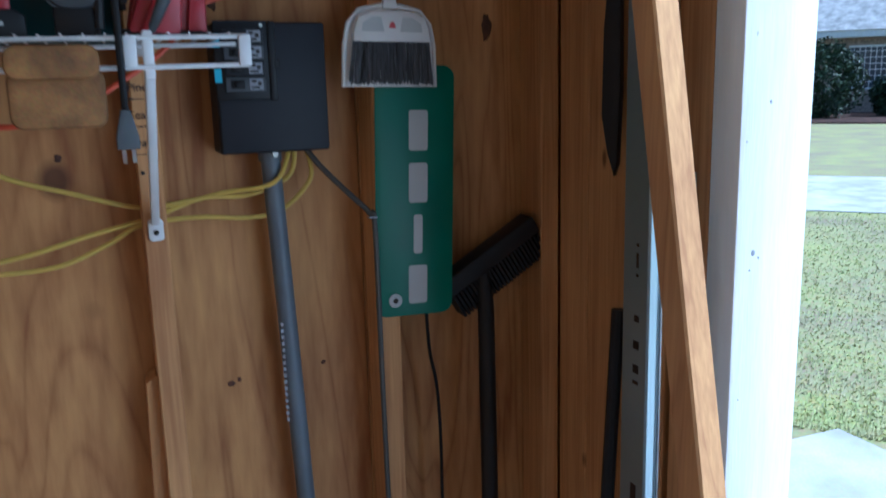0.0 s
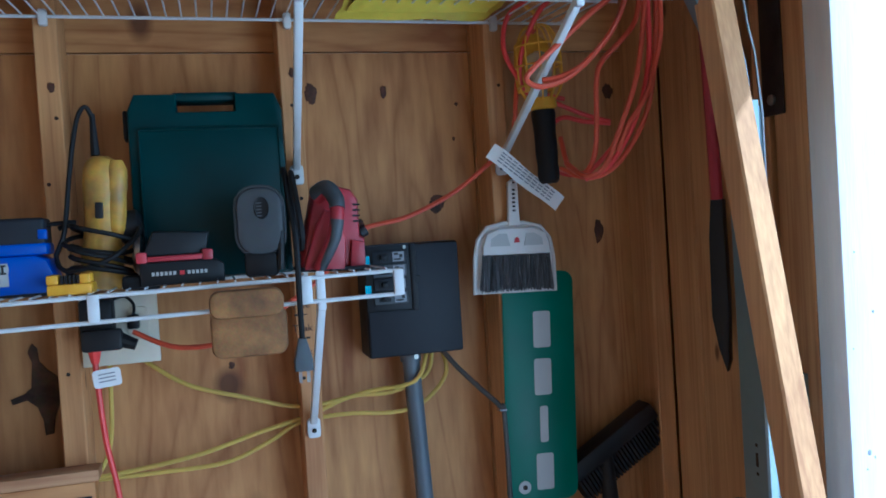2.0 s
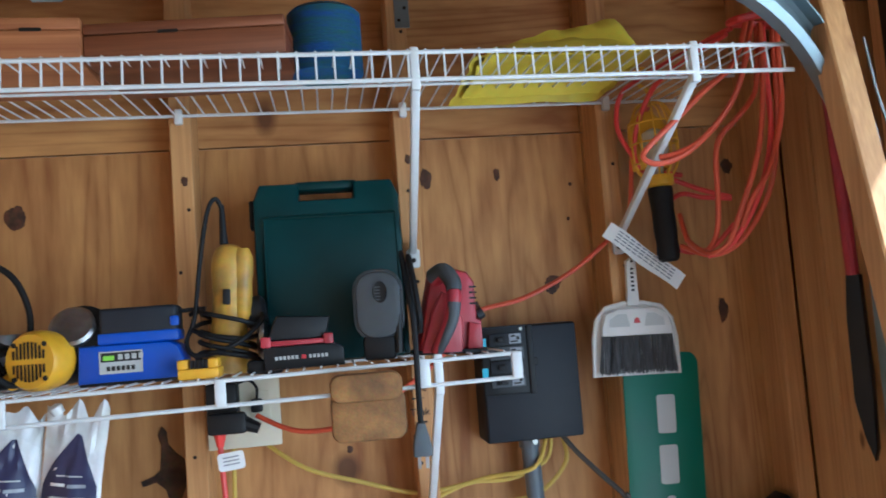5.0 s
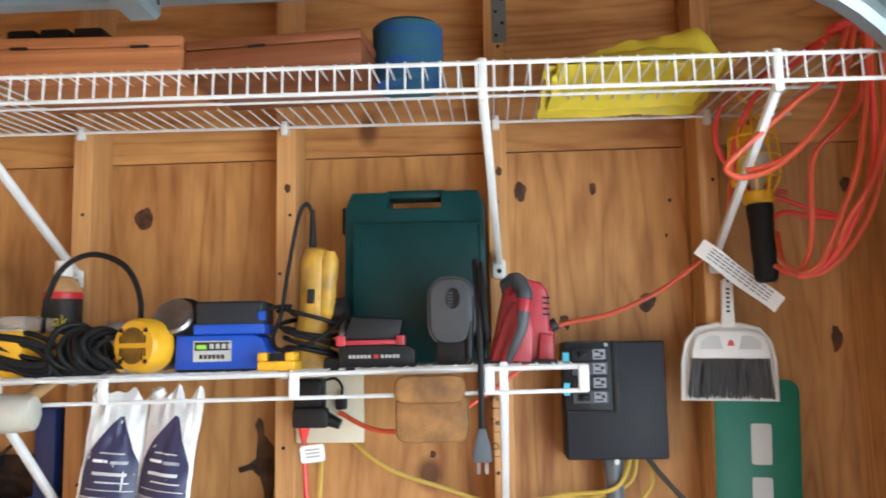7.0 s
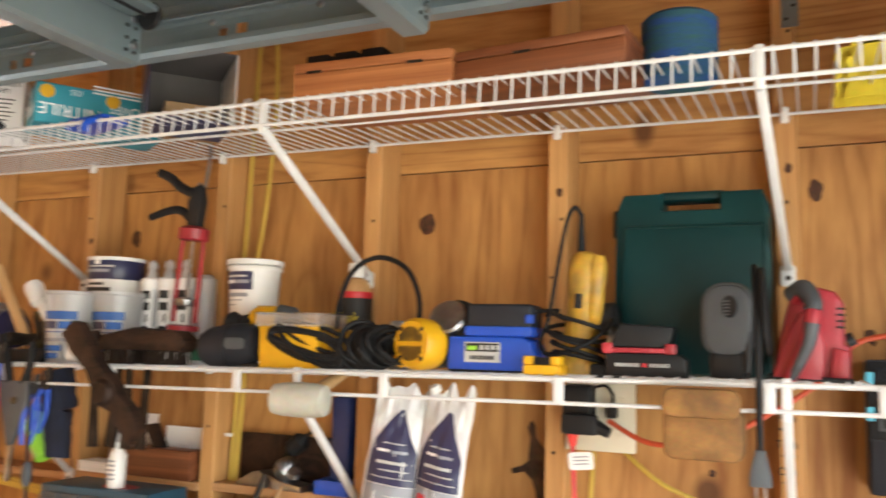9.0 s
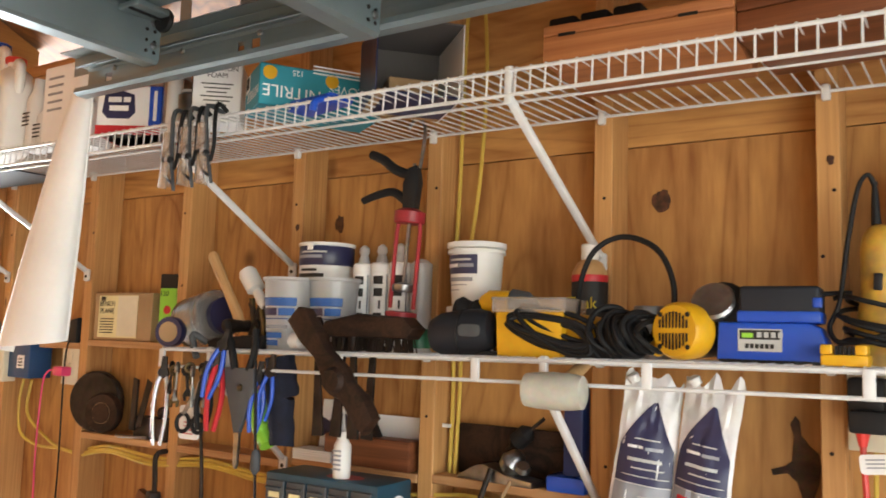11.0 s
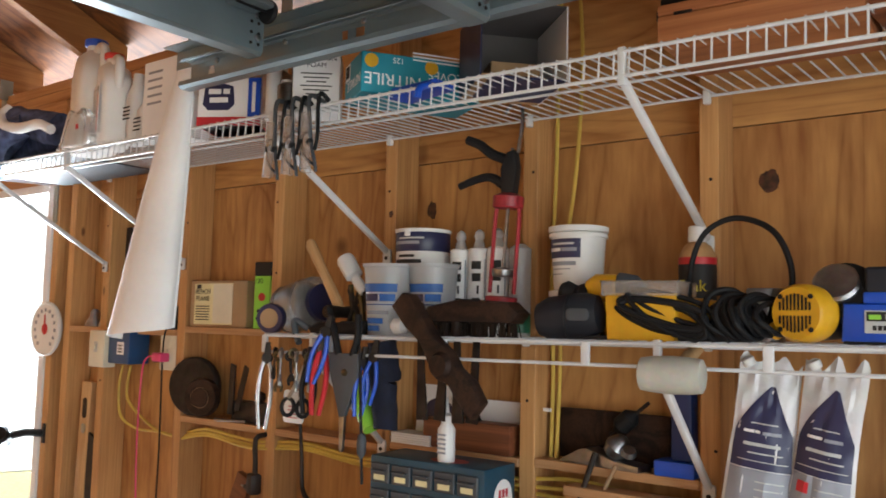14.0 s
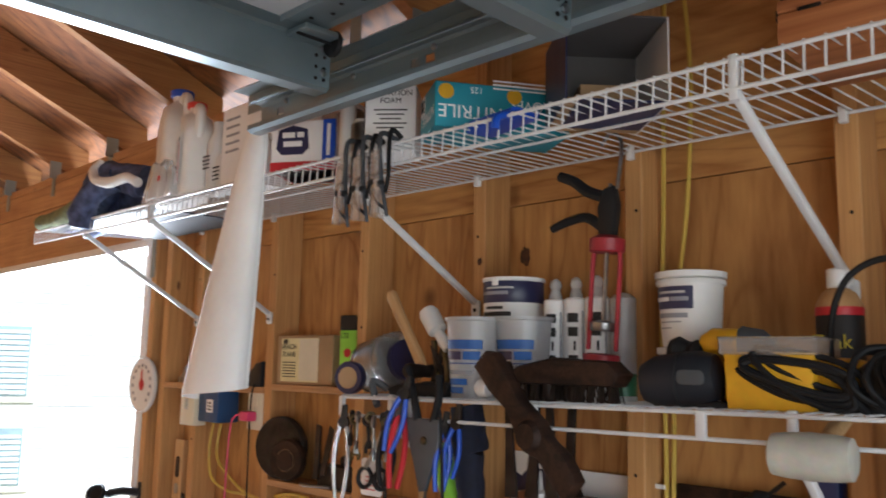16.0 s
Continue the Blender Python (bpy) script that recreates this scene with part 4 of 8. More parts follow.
Y = -0.045
ROMEX_RUNS = [
    [(-0.30, -0.02, 1.45), (-0.22, Y, 1.395), (-0.12, Y, 1.36), (-0.02, Y, 1.33), (0.06, Y, 1.335), (0.12, Y, 1.345), (0.20, Y - 0.03, 1.36), (0.235, Y, 1.412)],
    [(-0.40, Y, 1.245), (-0.30, Y, 1.252), (-0.2, Y, 1.265), (-0.1, Y, 1.29), (0.0, Y, 1.312), (0.08, Y, 1.338), (0.16, Y, 1.338), (0.23, Y, 1.365), (0.245, Y, 1.412)],
    [(-0.40, Y + 0.01, 1.24), (-0.28, Y + 0.01, 1.238), (-0.16, Y + 0.012, 1.24), (-0.08, Y + 0.012, 1.268), (-0.02, Y, 1.300), (0.07, Y, 1.306), (0.16, Y, 1.298), (0.22, Y, 1.31), (0.27, Y, 1.36), (0.265, Y, 1.412)],
    [(-0.40, Y, 1.242), (-0.37, -0.07, 1.265), (-0.352, -0.05, 1.32), (-0.35, -0.02, 1.445)],
]
for pts in ROMEX_RUNS:
    cable("wiring_cable", "yellow sheathed wiring cable stapled along the studs", pts, 0.0042, ROMEX)
cable("wiring_cable", "grey sheathed cable running down beside the stud", [(0.262, -0.06, 1.412), (0.285, -0.07, 1.38), (0.325, -0.085, 1.335), (0.362, -0.093, 1.295), (0.370, -0.096, 1.26), (0.372, -0.097, 0.9), (0.378, -0.097, 0.3), (0.38, -0.097, 0.02)], 0.005, GREYCABLE)
st = thing("cable_staple", 0.366, -0.0995, 1.288, "small metal cable staple on the stud", "staple")
part("staple", tube([(-0.007, 0.01, 0), (-0.007, -0.002, 0), (0.007, -0.002, 0), (0.007, 0.01, 0)], 0.0018, seg=6), STEEL, st)
cable("wiring_cable", "thin black cable hanging below the green sign", [(0.47, -0.075, 1.13), (0.475, -0.075, 1.02), (0.49, -0.075, 0.92), (0.495, -0.07, 0.7), (0.49, -0.06, 0.0)], 0.0035, BLACKRUB)

# ---- green sign with plain number bars ----
def green_sign():
    t = thing("sign", 0.448, -0.094, 1.325, "green reflective metal sign with four silver marks", "sign", ry=2.0)
    part("plate", prism(rounded(0.150, 0.455, 0.022), 0.0, -0.0025, 0.0006), GREENSIGN, t)
    for i, (w, h) in enumerate(((0.036, 0.072), (0.036, 0.072), (0.017, 0.072), (0.036, 0.072))):
        part("mark", prism(rounded(w, h, 0.005, 3, 0.006, 0.113 - 0.094 * i), -0.0026, -0.0032), SILVERBAR, t, smooth=False)
    b = part("bolt", lathe([(0.013, 0), (0.013, 0.001), (0.012, 0.002)], 20, pose(-0.038, -0.0026, -0.197, 90, 0, 0)), SILVERBAR, t, "round steel washer and screw")
    part("screw", lathe([(0.005, 0.002), (0.004, 0.005), (0.001, 0.0055)], 12, pose(-0.038, -0.0026, -0.197, 90, 0, 0)), DARKSTEEL, b)


green_sign()


def dustpan_set():
    t = thing("dustpan", 0.405, -0.100, 1.515, "white dustpan and grey hand brush hanging on the stud", "dustpan", ry=1.5)
    shell = [(-0.083, 0.0), (0.083, 0.0), (0.081, 0.07), (0.074, 0.105), (0.055, 0.128), (0.02, 0.136), (-0.02, 0.136), (-0.055, 0.128), (-0.074, 0.105), (-0.081, 0.07)]
    part("pan", prism(shell, 0.0, -0.006, 0.002), WHITE_PLASTIC, t)
    rim = [(x, -0.006, z) for x, z in shell]
    part("rim", tube(rim[1:] + [rim[0]], 0.004, seg=6), WHITE_PLASTIC, t)
    part("handle", prism([(-0.013, 0.13), (0.013, 0.13), (0.011, 0.16), (0.010, 0.215), (0.0, 0.222), (-0.010, 0.215), (-0.011, 0.16)], 0.0, -0.012, 0.003), WHITE_PLASTIC, t)
    brush = part("brush_back", prism([(-0.068, 0.075), (0.068, 0.075), (0.069, 0.09), (0.060, 0.116), (0.035, 0.126), (-0.035, 0.126), (-0.060, 0.116), (-0.069, 0.09)], -0.0065, -0.022, 0.004), WHITE_PLASTIC, t)
    for s in (-1, 1):
        part("finger_hole", prism([(s * x, z) for x, z in ((0.014, 0.092), (0.054, 0.092), (0.052, 0.106), (0.036, 0.116), (0.02, 0.116))], -0.0221, -0.0228), SILVERBAR, brush, "recessed grey finger grip")
    part("badge", prism([(-0.006, 0.098), (0.006, 0.098), (0.004, 0.106), (0, 0.109), (-0.004, 0.106)], -0.0222, -0.0235), REDINK, brush, "small red badge")
    br = bmesh.new()
    rg = random.Random(2)
    for i in range(320):
        x = -0.068 + 0.136 * i / 319
        z0 = rg.uniform(0.003, 0.012)
        y = -0.010 - 0.01 * rg.random()
        dx = x * 0.10 + rg.uniform(-0.003, 0.003)
        bz = tube([(x, y, 0.077), (x + dx, y - 0.002, z0)], 0.0009, br, 4)
    part("bristles", br, BRISTLE, t, smooth=False)
    bars("handwriting", [(0, 0.20 - 0.008 * k, 0.006, 0.004) for k in range(6)], -0.0123, INK, t)
    part("nail", tube([(0, 0.02, 0.212), (0, -0.016, 0.214)], 0.002, seg=6), DARKSTEEL, t)


dustpan_set()


def work_lamp():
    t = thing("work_light", 0.462, -0.17, 1.726, "yellow caged trouble light with black handle hung by hook", "work light", ry=-2)
    part("handle", lathe([(0.014, -0.005), (0.019, 0.0), (0.021, 0.012), (0.0195, 0.03), (0.021, 0.05), (0.0205, 0.09), (0.023, 0.125), (0.021, 0.135)], 20), BLACKRUB, t)
    cage = part("collar", lathe([(0.022, 0.133), (0.027, 0.137), (0.027, 0.150), (0.024, 0.155)], 20), YELLOW, t)
    for k in range(10):
        a = 2 * math.pi * k / 10
        pts = [(r * math.cos(a), r * math.sin(a), z) for r, z in ((0.025, 0.150), (0.040, 0.175), (0.043, 0.215), (0.040, 0.255), (0.026, 0.285), (0.008, 0.292))]
        part("cage_bar", tube(pts, 0.0018, seg=5, smooth=3), YELLOW, cage)
    for z, r in ((0.178, 0.041), (0.215, 0.0435), (0.252, 0.0405)):
        part("cage_ring", tube([(r * math.cos(k * math.pi / 8), r * math.sin(k * math.pi / 8), z) for k in range(16)], 0.0018, seg=5, closed=True), YELLOW, cage)
    part("reflector", lathe([(0.036, 0.17), (0.040, 0.21), (0.036, 0.26), (0.010, 0.285), (0.008, 0.284), (0.034, 0.258), (0.038, 0.21), (0.034, 0.172)], 20, m=Matrix.Diagonal((1, 0.45, 1, 1)) @ Matrix.Translation((0, 0.06, 0))), YELLOW, cage)
    part("bulb", lathe([(0.010, 0.155), (0.012, 0.17), (0.024, 0.20), (0.026, 0.218), (0.020, 0.236), (0.006, 0.243)], 18), MILKY, t, "frosted light bulb")
    part("hook", tube([(0, 0, 0.29), (0, 0, 0.315), (-0.012, 0, 0.325), (-0.02, 0, 0.34), (-0.010, 0, 0.357), (0.006, 0, 0.352), (0.010, 0, 0.338)], 0.004, seg=8, smooth=4), YELLOW, t)


work_lamp()


def hung_cord():
    t = thing("extension_cord", 0.546, -0.33, 2.08, "bundle of orange extension cord looped over the shelf end", "extension cord")
    loops = [
        (ORANGE, [(0.53, -0.40, 2.085), (0.502, -0.40, 2.019), (0.447, -0.40, 1.975), (0.396, -0.40, 1.932), (0.352, -0.39, 1.893), (0.345, -0.38, 1.877), (0.374, -0.37, 1.868), (0.422, -0.37, 1.883), (0.473, -0.38, 1.926), (0.507, -0.39, 1.975), (0.524, -0.4, 2.03), (0.54, -0.4, 2.09)]),
        (ORANGE, [(0.57, -0.36, 2.09), (0.565, -0.36, 2.032), (0.555, -0.36, 1.98), (0.527, -0.36, 1.946), (0.493, -0.35, 1.912), (0.481, -0.35, 1.878), (0.477, -0.35, 1.805), (0.474, -0.34, 1.754), (0.463, -0.32, 1.728), (0.458, -0.27, 1.745), (0.468, -0.22, 1.80)]),
        (ORANGE, [(0.565, -0.38, 2.09), (0.563, -0.38, 2.026), (0.553, -0.38, 1.941), (0.535, -0.38, 1.867), (0.503, -0.37, 1.784), (0.481, -0.36, 1.734), (0.455, -0.34, 1.722), (0.449, -0.28, 1.75)]),
        (REDCORD, [(0.575, -0.37, 2.09), (0.573, -0.37, 2.02), (0.571, -0.37, 1.92), (0.553, -0.37, 1.845), (0.528, -0.36, 1.784), (0.493, -0.35, 1.735), (0.455, -0.34, 1.717)]),
        (ORANGE, [(0.595, -0.38, 2.085), (0.591, -0.38, 2.026), (0.589, -0.38, 1.957), (0.575, -0.38, 1.9), (0.552, -0.38, 1.844), (0.523, -0.37, 1.80), (0.508, -0.36, 1.76)]),
        (ORANGE, [(0.598, -0.36, 2.085), (0.594, -0.36, 2.032), (0.593, -0.36, 1.974), (0.577, -0.36, 1.859), (0.553, -0.35, 1.79), (0.51, -0.34, 1.735), (0.470, -0.32, 1.720), (0.452, -0.25, 1.742)]),
        (REDCORD, [(0.51, -0.39, 2.08), (0.47, -0.3, 2.07), (0.425, -0.2, 2.055), (0.405, -0.15, 2.037), (0.394, -0.15, 1.979), (0.417, -0.15, 1.927), (0.457, -0.13, 1.90), (0.52, -0.13, 1.885)]),
        (REDCORD, [(0.50, -0.39, 2.07), (0.46, -0.3, 2.05), (0.44, -0.22, 2.03), (0.42, -0.17, 1.96), (0.43, -0.15, 1.90), (0.497, -0.15, 1.873), (0.552, -0.15, 1.851), (0.60, -0.16, 1.835)]),
        (REDCORD, [(0.60, -0.16, 1.832), (0.55, -0.15, 1.838), (0.50, -0.15, 1.845), (0.455, -0.15, 1.80), (0.47, -0.16, 1.75), (0.53, -0.18, 1.735), (0.58, -0.2, 1.78)]),
        (ORANGE, [(0.545, -0.39, 2.09), (0.53, -0.39, 2.03), (0.50, -0.385, 1.96), (0.45, -0.375, 1.905), (0.41, -0.365, 1.885), (0.38, -0.36, 1.88)]),
    ]
    for mat, pts in loops:
        part("loop", tube([(x - 0.546, y + 0.33, z - 2.08) for x, y, z in pts], 0.0047, seg=8, smooth=6), mat, t)
    part("tie", tube([(-0.035, -0.085, 0.005), (0.01, -0.085, 0.012), (0.05, -0.065, 0.0), (0.055, -0.03, 0.012), (0.02, -0.02, 0.02), (-0.03, -0.045, 0.012)], 0.007, seg=8, smooth=4, closed=True), REDCORD, t, "wrapped cord end holding the loops")


hung_cord()
cable("extension_cord", "orange cord from outlet to work light", [(-0.295, -0.14, 1.508), (-0.22, -0.15, 1.475), (-0.12, -0.16, 1.485), (-0.03, -0.13, 1.535), (0.04, -0.12, 1.585), (0.10, -0.10, 1.652), (0.2, -0.10, 1.675), (0.30, -0.10, 1.72), (0.385, -0.11, 1.785), (0.41, -0.13, 1.82), (0.43, -0.13, 1.95), (0.46, -0.15, 2.02)], 0.0045, ORANGE, "cord")
tg = thing("cord_tag", 0.418, -0.15, 1.735, "creased white paper warning tag on a cord", "tag", ry=39)
bm = bmesh.new()
prev = None
for k in range(11):
    u = -0.085 + 0.17 * k / 10
    off = -0.006 * math.sin(k * 0.9) - 0.01
    ring = [bm.verts.new((u, off, 0.016)), bm.verts.new((u, off, -0.016))]
    if prev:
        bm.faces.new((prev[0], prev[1], ring[1], ring[0]))
    prev = ring
thicken(bm, 0.0006)
tagp = part("tag_paper", bm, PAPER, tg)
bars("print", [(-0.06 + 0.013 * k, 0.009 - 0.006 * j, 0.010, 0.0022) for k in range(10) for j in range(4)], -0.0185, GREYINK, tg)

# ---- things on the lower wire shelf ----
def tool_case():
    t = thing("tool_case", -0.152, -0.135, zl(-0.15) + 0.004, "dark green plastic power tool case standing upright", "tool case", rx=-4)
    body = [(-0.128, 0.0), (0.128, 0.0), (0.128, 0.285), (0.116, 0.314), (0.048, 0.314), (0.048, 0.283), (-0.048, 0.283), (-0.048, 0.314), (-0.116, 0.314), (-0.128, 0.285)]
    part("shell", prism(body, 0.04, -0.035, 0.006), TEAL, t)
    part("raised_panel", prism(rounded(0.232, 0.255, 0.006, 3, 0.004, 0.128), -0.0352, -0.041, 0.003), TEAL, t)
    part("panel_ridge", tube([(-0.110, -0.0415, 0.004), (-0.110, -0.0415, 0.250), (0.118, -0.0415, 0.250), (0.118, -0.0415, 0.004)], 0.0022, seg=6), TEAL, t)
    part("handle", B(-0.056, 0.056, -0.020, 0.022, 0.304, 0.320, 0.005), TEAL, t)
    part("hinge", B(-0.136, -0.1285, -0.02, 0.01, 0.24, 0.29, 0.003), BLACK, t)


tool_case()


def corded_grinder():
    x = -0.327
    t = thing("power_tool", x, -0.22, zl(x) + 0.004, "yellow corded rotary tool standing on end, cord wrapped round", "power tool", ry=3)
    part("body", lathe([(0.028, 0.0), (0.032, 0.01), (0.031, 0.05), (0.027, 0.09), (0.0265, 0.13), (0.029, 0.165), (0.0275, 0.188), (0.021, 0.203), (0.011, 0.209)], 22, sy=0.9), YELLOW_WORN, t)
    part("side_grip", lathe([(0.010, 0.085), (0.0145, 0.095), (0.015, 0.15), (0.017, 0.158), (0.0165, 0.188), (0.010, 0.202)], 14, pose(0.023, -0.008, 0)), YELLOW_WORN, t)
    part("gear_head", lathe([(0.02, 0), (0.026, 0.004), (0.026, 0.03), (0.018, 0.036)], 18, pose(0.024, 0.012, 0.095, 0, 80, 0)), BLACK, t)
    part("switch", B(-0.006, 0.006, -0.036, -0.028, 0.11, 0.135, 0.002), BLACK, t)
    part("guard", lathe([(0.03, 0), (0.04, 0.004), (0.04, 0.012), (0.03, 0.014)], 20, pose(0.045, 0.02, 0.06, 0, 90, 0)), STEEL, t)
    part("cord_sleeve", tube([(-0.008, 0, 0.21), (-0.010, 0, 0.24), (-0.012, 0.0, 0.275)], 0.007, taper=0.004), BLACKRUB, t)
    part("cord", tube([(-0.012, 0, 0.27), (-0.022, -0.005, 0.285), (-0.034, -0.01, 0.26), (-0.044, -0.015, 0.18), (-0.05, -0.03, 0.09), (-0.062, -0.03, 0.05), (-0.04, -0.05, 0.03), (0.02, -0.055, 0.05), (0.055, -0.03, 0.085), (0.05, 0.0, 0.10)], 0.0038, smooth=6), BLACKRUB, t)
    rg = random.Random(5)
    for k in range(5):
        ph = rg.uniform(0, 6)
        pts = [((0.055 + 0.012 * math.sin(2 * a + ph)) * math.cos(a), (0.05 + 0.006 * math.sin(a + ph)) * math.sin(a) - 0.006, 0.022 + 0.016 * k + 0.014 * math.sin(a * 1.0 + ph)) for a in [2 * math.pi * j / 10 for j in range(10)]]
        part("cord_loop", tube(pts, 0.0038, smooth=4, closed=True), BLACKRUB, t)
    part("plug", B(0.035, 0.09, -0.075, -0.045, 0.0, 0.022, 0.006), BLACKRUB, t)
    part("tail_cord", tube([(-0.06, -0.02, 0.095), (-0.035, -0.02, 0.105), (-0.09, -0.02, 0.10)], 0.0035, smooth=4), BLACKRUB, t)


corded_grinder()


def battery_charger():
    x = -0.468
    t = thing("battery_charger", x, -0.235, zl(x) + 0.004, "blue battery charger with dark battery pack on top", "battery charger", rz=3)
    part("base", prism([(-0.078, 0.004), (0.078, 0.004), (0.080, 0.03), (0.070, 0.055), (0.055, 0.062), (-0.075, 0.062)], -0.045, 0.045, 0.006), BLUE, t)
    part("foot", B(-0.076, 0.076, -0.042, 0.042, 0.0, 0.012, 0.003), BLACK, t)
    lab = part("label_plate", B(-0.045, 0.018, -0.0468, -0.0452, 0.018, 0.052), SILVERBAR, t, "silver and black rating label")
    bars("label_print", [(-0.0135, 0.043, 0.058, 0.014)], -0.0469, INK, lab)
    bars("label_figures", [(-0.014 + 0.010 * k, 0.043, 0.0065, 0.008) for k in range(4)], -0.0476, SILVERBAR, lab)
    bars("brand_bar", [(-0.032 + 0.0072 * k, 0.026, 0.0052, 0.007) for k in range(6)], -0.0469, INK, lab)
    bars("accent_bar", [(-0.031, 0.042, 0.016, 0.007)], -0.0476, LIME, lab)
    bat = part("battery", B(-0.045, 0.070, -0.04, 0.04, 0.075, 0.118, 0.006, 3), PANELGREY, t, "charcoal battery pack")
    part("battery_skirt", B(-0.048, 0.072, -0.042, 0.042, 0.062, 0.080, 0.004), BLUE, bat)
    part("release", B(0.060, 0.073, -0.043, -0.03, 0.085, 0.10, 0.002), BLUE, bat)


battery_charger()


def palm_tool(x, y, label):
    t = thing("power_tool", x, y, zl(x) + 0.004, label, "power tool", rz=-18)
    m = pose(0, -0.02, 0.048, 90, 0, 0)
    cap = part("vent_cap", lathe([(0.044, -0.02), (0.046, 0.0), (0.045, 0.02), (0.040, 0.028), (0.01, 0.030)], 32, m), YELLOW, t)
    for k in range(-4, 5):
        h = math.sqrt(max(0, 0.030 ** 2 - (k * 0.0062) ** 2))
        for q in (-1, 1):
            z0, z1 = (0.052, 0.048 + h) if q > 0 else (0.048 - h, 0.044)
            part("vent_slot", B(k * 0.0062 - 0.0013, k * 0.0062 + 0.0013, -0.0512, -0.0495, z0, z1), BLACK, cap, smooth=False)
    for k in range(4):
        a = radians(45 + 90 * k)
        part("screw_well", lathe([(0.0042, 0), (0.0035, 0.002)], 10, pose(0.036 * math.cos(a), -0.0485, 0.048 + 0.036 * math.sin(a), 90, 0, 0)), BLACK, cap)
    part("body", lathe([(0.036, 0.0), (0.040, 0.03), (0.038, 0.07), (0.030, 0.10), (0.012, 0.115)], 20, pose(0, 0.0, 0.046, -90, 0, 0)), BLACK, t)
    part("dust_spout", tube([(-0.03, -0.02, 0.03), (-0.058, -0.015, 0.018)], 0.014, seg=12), YELLOW, t)
    part("clear_guard", lathe([(0.03, 0), (0.035, 0.006), (0.035, 0.014), (0.03, 0.018)], 20, pose(0.03, 0.02, 0.09, 60, 0, 20)), STEEL, t)
    part("hood", lathe([(0.045, 0), (0.05, 0.01), (0.046, 0.03), (0.03, 0.036)], 20, pose(0.035, 0.045, 0.075, 70, 0, 10)), BLACKRUB, t)


palm_tool(-0.588, -0.26, "yellow palm router with vented round cap, lying down")


def small_battery():
    x = -0.356
    t = thing("battery_clip", x, -0.315, zl(x) + 0.004, "small yellow battery tray with dark contacts", "battery")
    part("tray", B(-0.031, 0.029, -0.025, 0.03, 0.0, 0.016, 0.003), YELLOW, t)
    for s in (-0.024, 0.020):
        part("ear", B(s - 0.008, s + 0.008, -0.022, 0.012, 0.0155, 0.030, 0.003), YELLOW, t)
    for k in range(5):
        part("contact", B(-0.011 + 0.0055 * k - 0.0018, -0.011 + 0.0055 * k + 0.0018, -0.021, -0.008, 0.0155, 0.028), BLACK, t)


small_battery()


def battery_black():
    x = -0.205
    t = thing("battery_pack", x, -0.26, zl(x) + 0.004, "black tool battery with bright red release bar", "battery", rz=4)
    part("case", prism([(-0.062, 0), (0.062, 0), (0.062, 0.028), (0.05, 0.036), (-0.062, 0.036)], -0.04, 0.04, 0.004), BLACK, t)
    part("head", prism([(-0.058, 0.0445), (0.036, 0.0445), (0.043, 0.078), (-0.040, 0.083)], -0.036, 0.036, 0.006), BLACK, t)
    part("release_bar", B(-0.064, 0.040, -0.043, 0.03, 0.0365, 0.045, 0.003), RED, t, "bright red release bar")
    for s in (-0.062, 0.034):
        part("release_tab", B(s - 0.004, s + 0.012, -0.045, -0.02, 0.035, 0.052, 0.003), RED, t)
    bars("brand_bar", [(-0.043 + 0.0062 * k, 0.018, 0.0042, 0.0055) for k in range(6)] + [(0.009 + 0.0062 * k, 0.018, 0.0042, 0.0055) for k in range(5)], -0.0402, SILVERBAR, t)
    bars("brand_dot", [(-0.001, 0.018, 0.007, 0.006)], -0.0402, REDINK, t)


battery_black()


def grey_sander():
    x = -0.080
    t = thing("orbital_sander", x, -0.27, zl(x) + 0.004, "dusty grey sander with clear dust box facing out", "sander", rz=-6)
    box = part("dust_box", prism(rounded(0.074, 0.108, 0.030, 6, 0, 0.088), -0.022, 0.02, 0.010), GREYGRIP, t, "dusty smoke-grey dust box")
    part("box_rim", tube([(px, -0.012, pz) for px, pz in rounded(0.076, 0.110, 0.031, 4, 0, 0.088)], 0.0024, seg=6, closed=True), GREYGRIP, box)
    ho = part("dust_port", lathe([(0.011, 0), (0.0145, 0.0005), (0.0135, 0.003), (0.009, 0.0015)], 16, pose(0.004, -0.0222, 0.108, 90, 0, 0), sx=0.8, sy=1.2), BLACK, box)
    for k in range(5):
        part("port_rib", B(-0.004, 0.004, -0.0262, -0.0245, 0.096 + 0.005 * k - 0.001, 0.096 + 0.005 * k + 0.001), GREYGRIP, ho)
    part("base", B(-0.028, 0.024, -0.018, 0.04, 0.0, 0.040, 0.007), BLACK, t)
    part("clamp_lever", tube([(0.028, -0.016, 0.01), (0.030, -0.016, 0.05), (0.034, -0.01, 0.11)], 0.006, seg=8, smooth=4), BLACK, t)
    part("motor", lathe([(0.032, 0.0), (0.034, 0.03), (0.028, 0.06), (0.01, 0.066)], 18, pose(0, 0.022, 0.08, -90, 0, 0)), BLACK, t)


grey_sander()


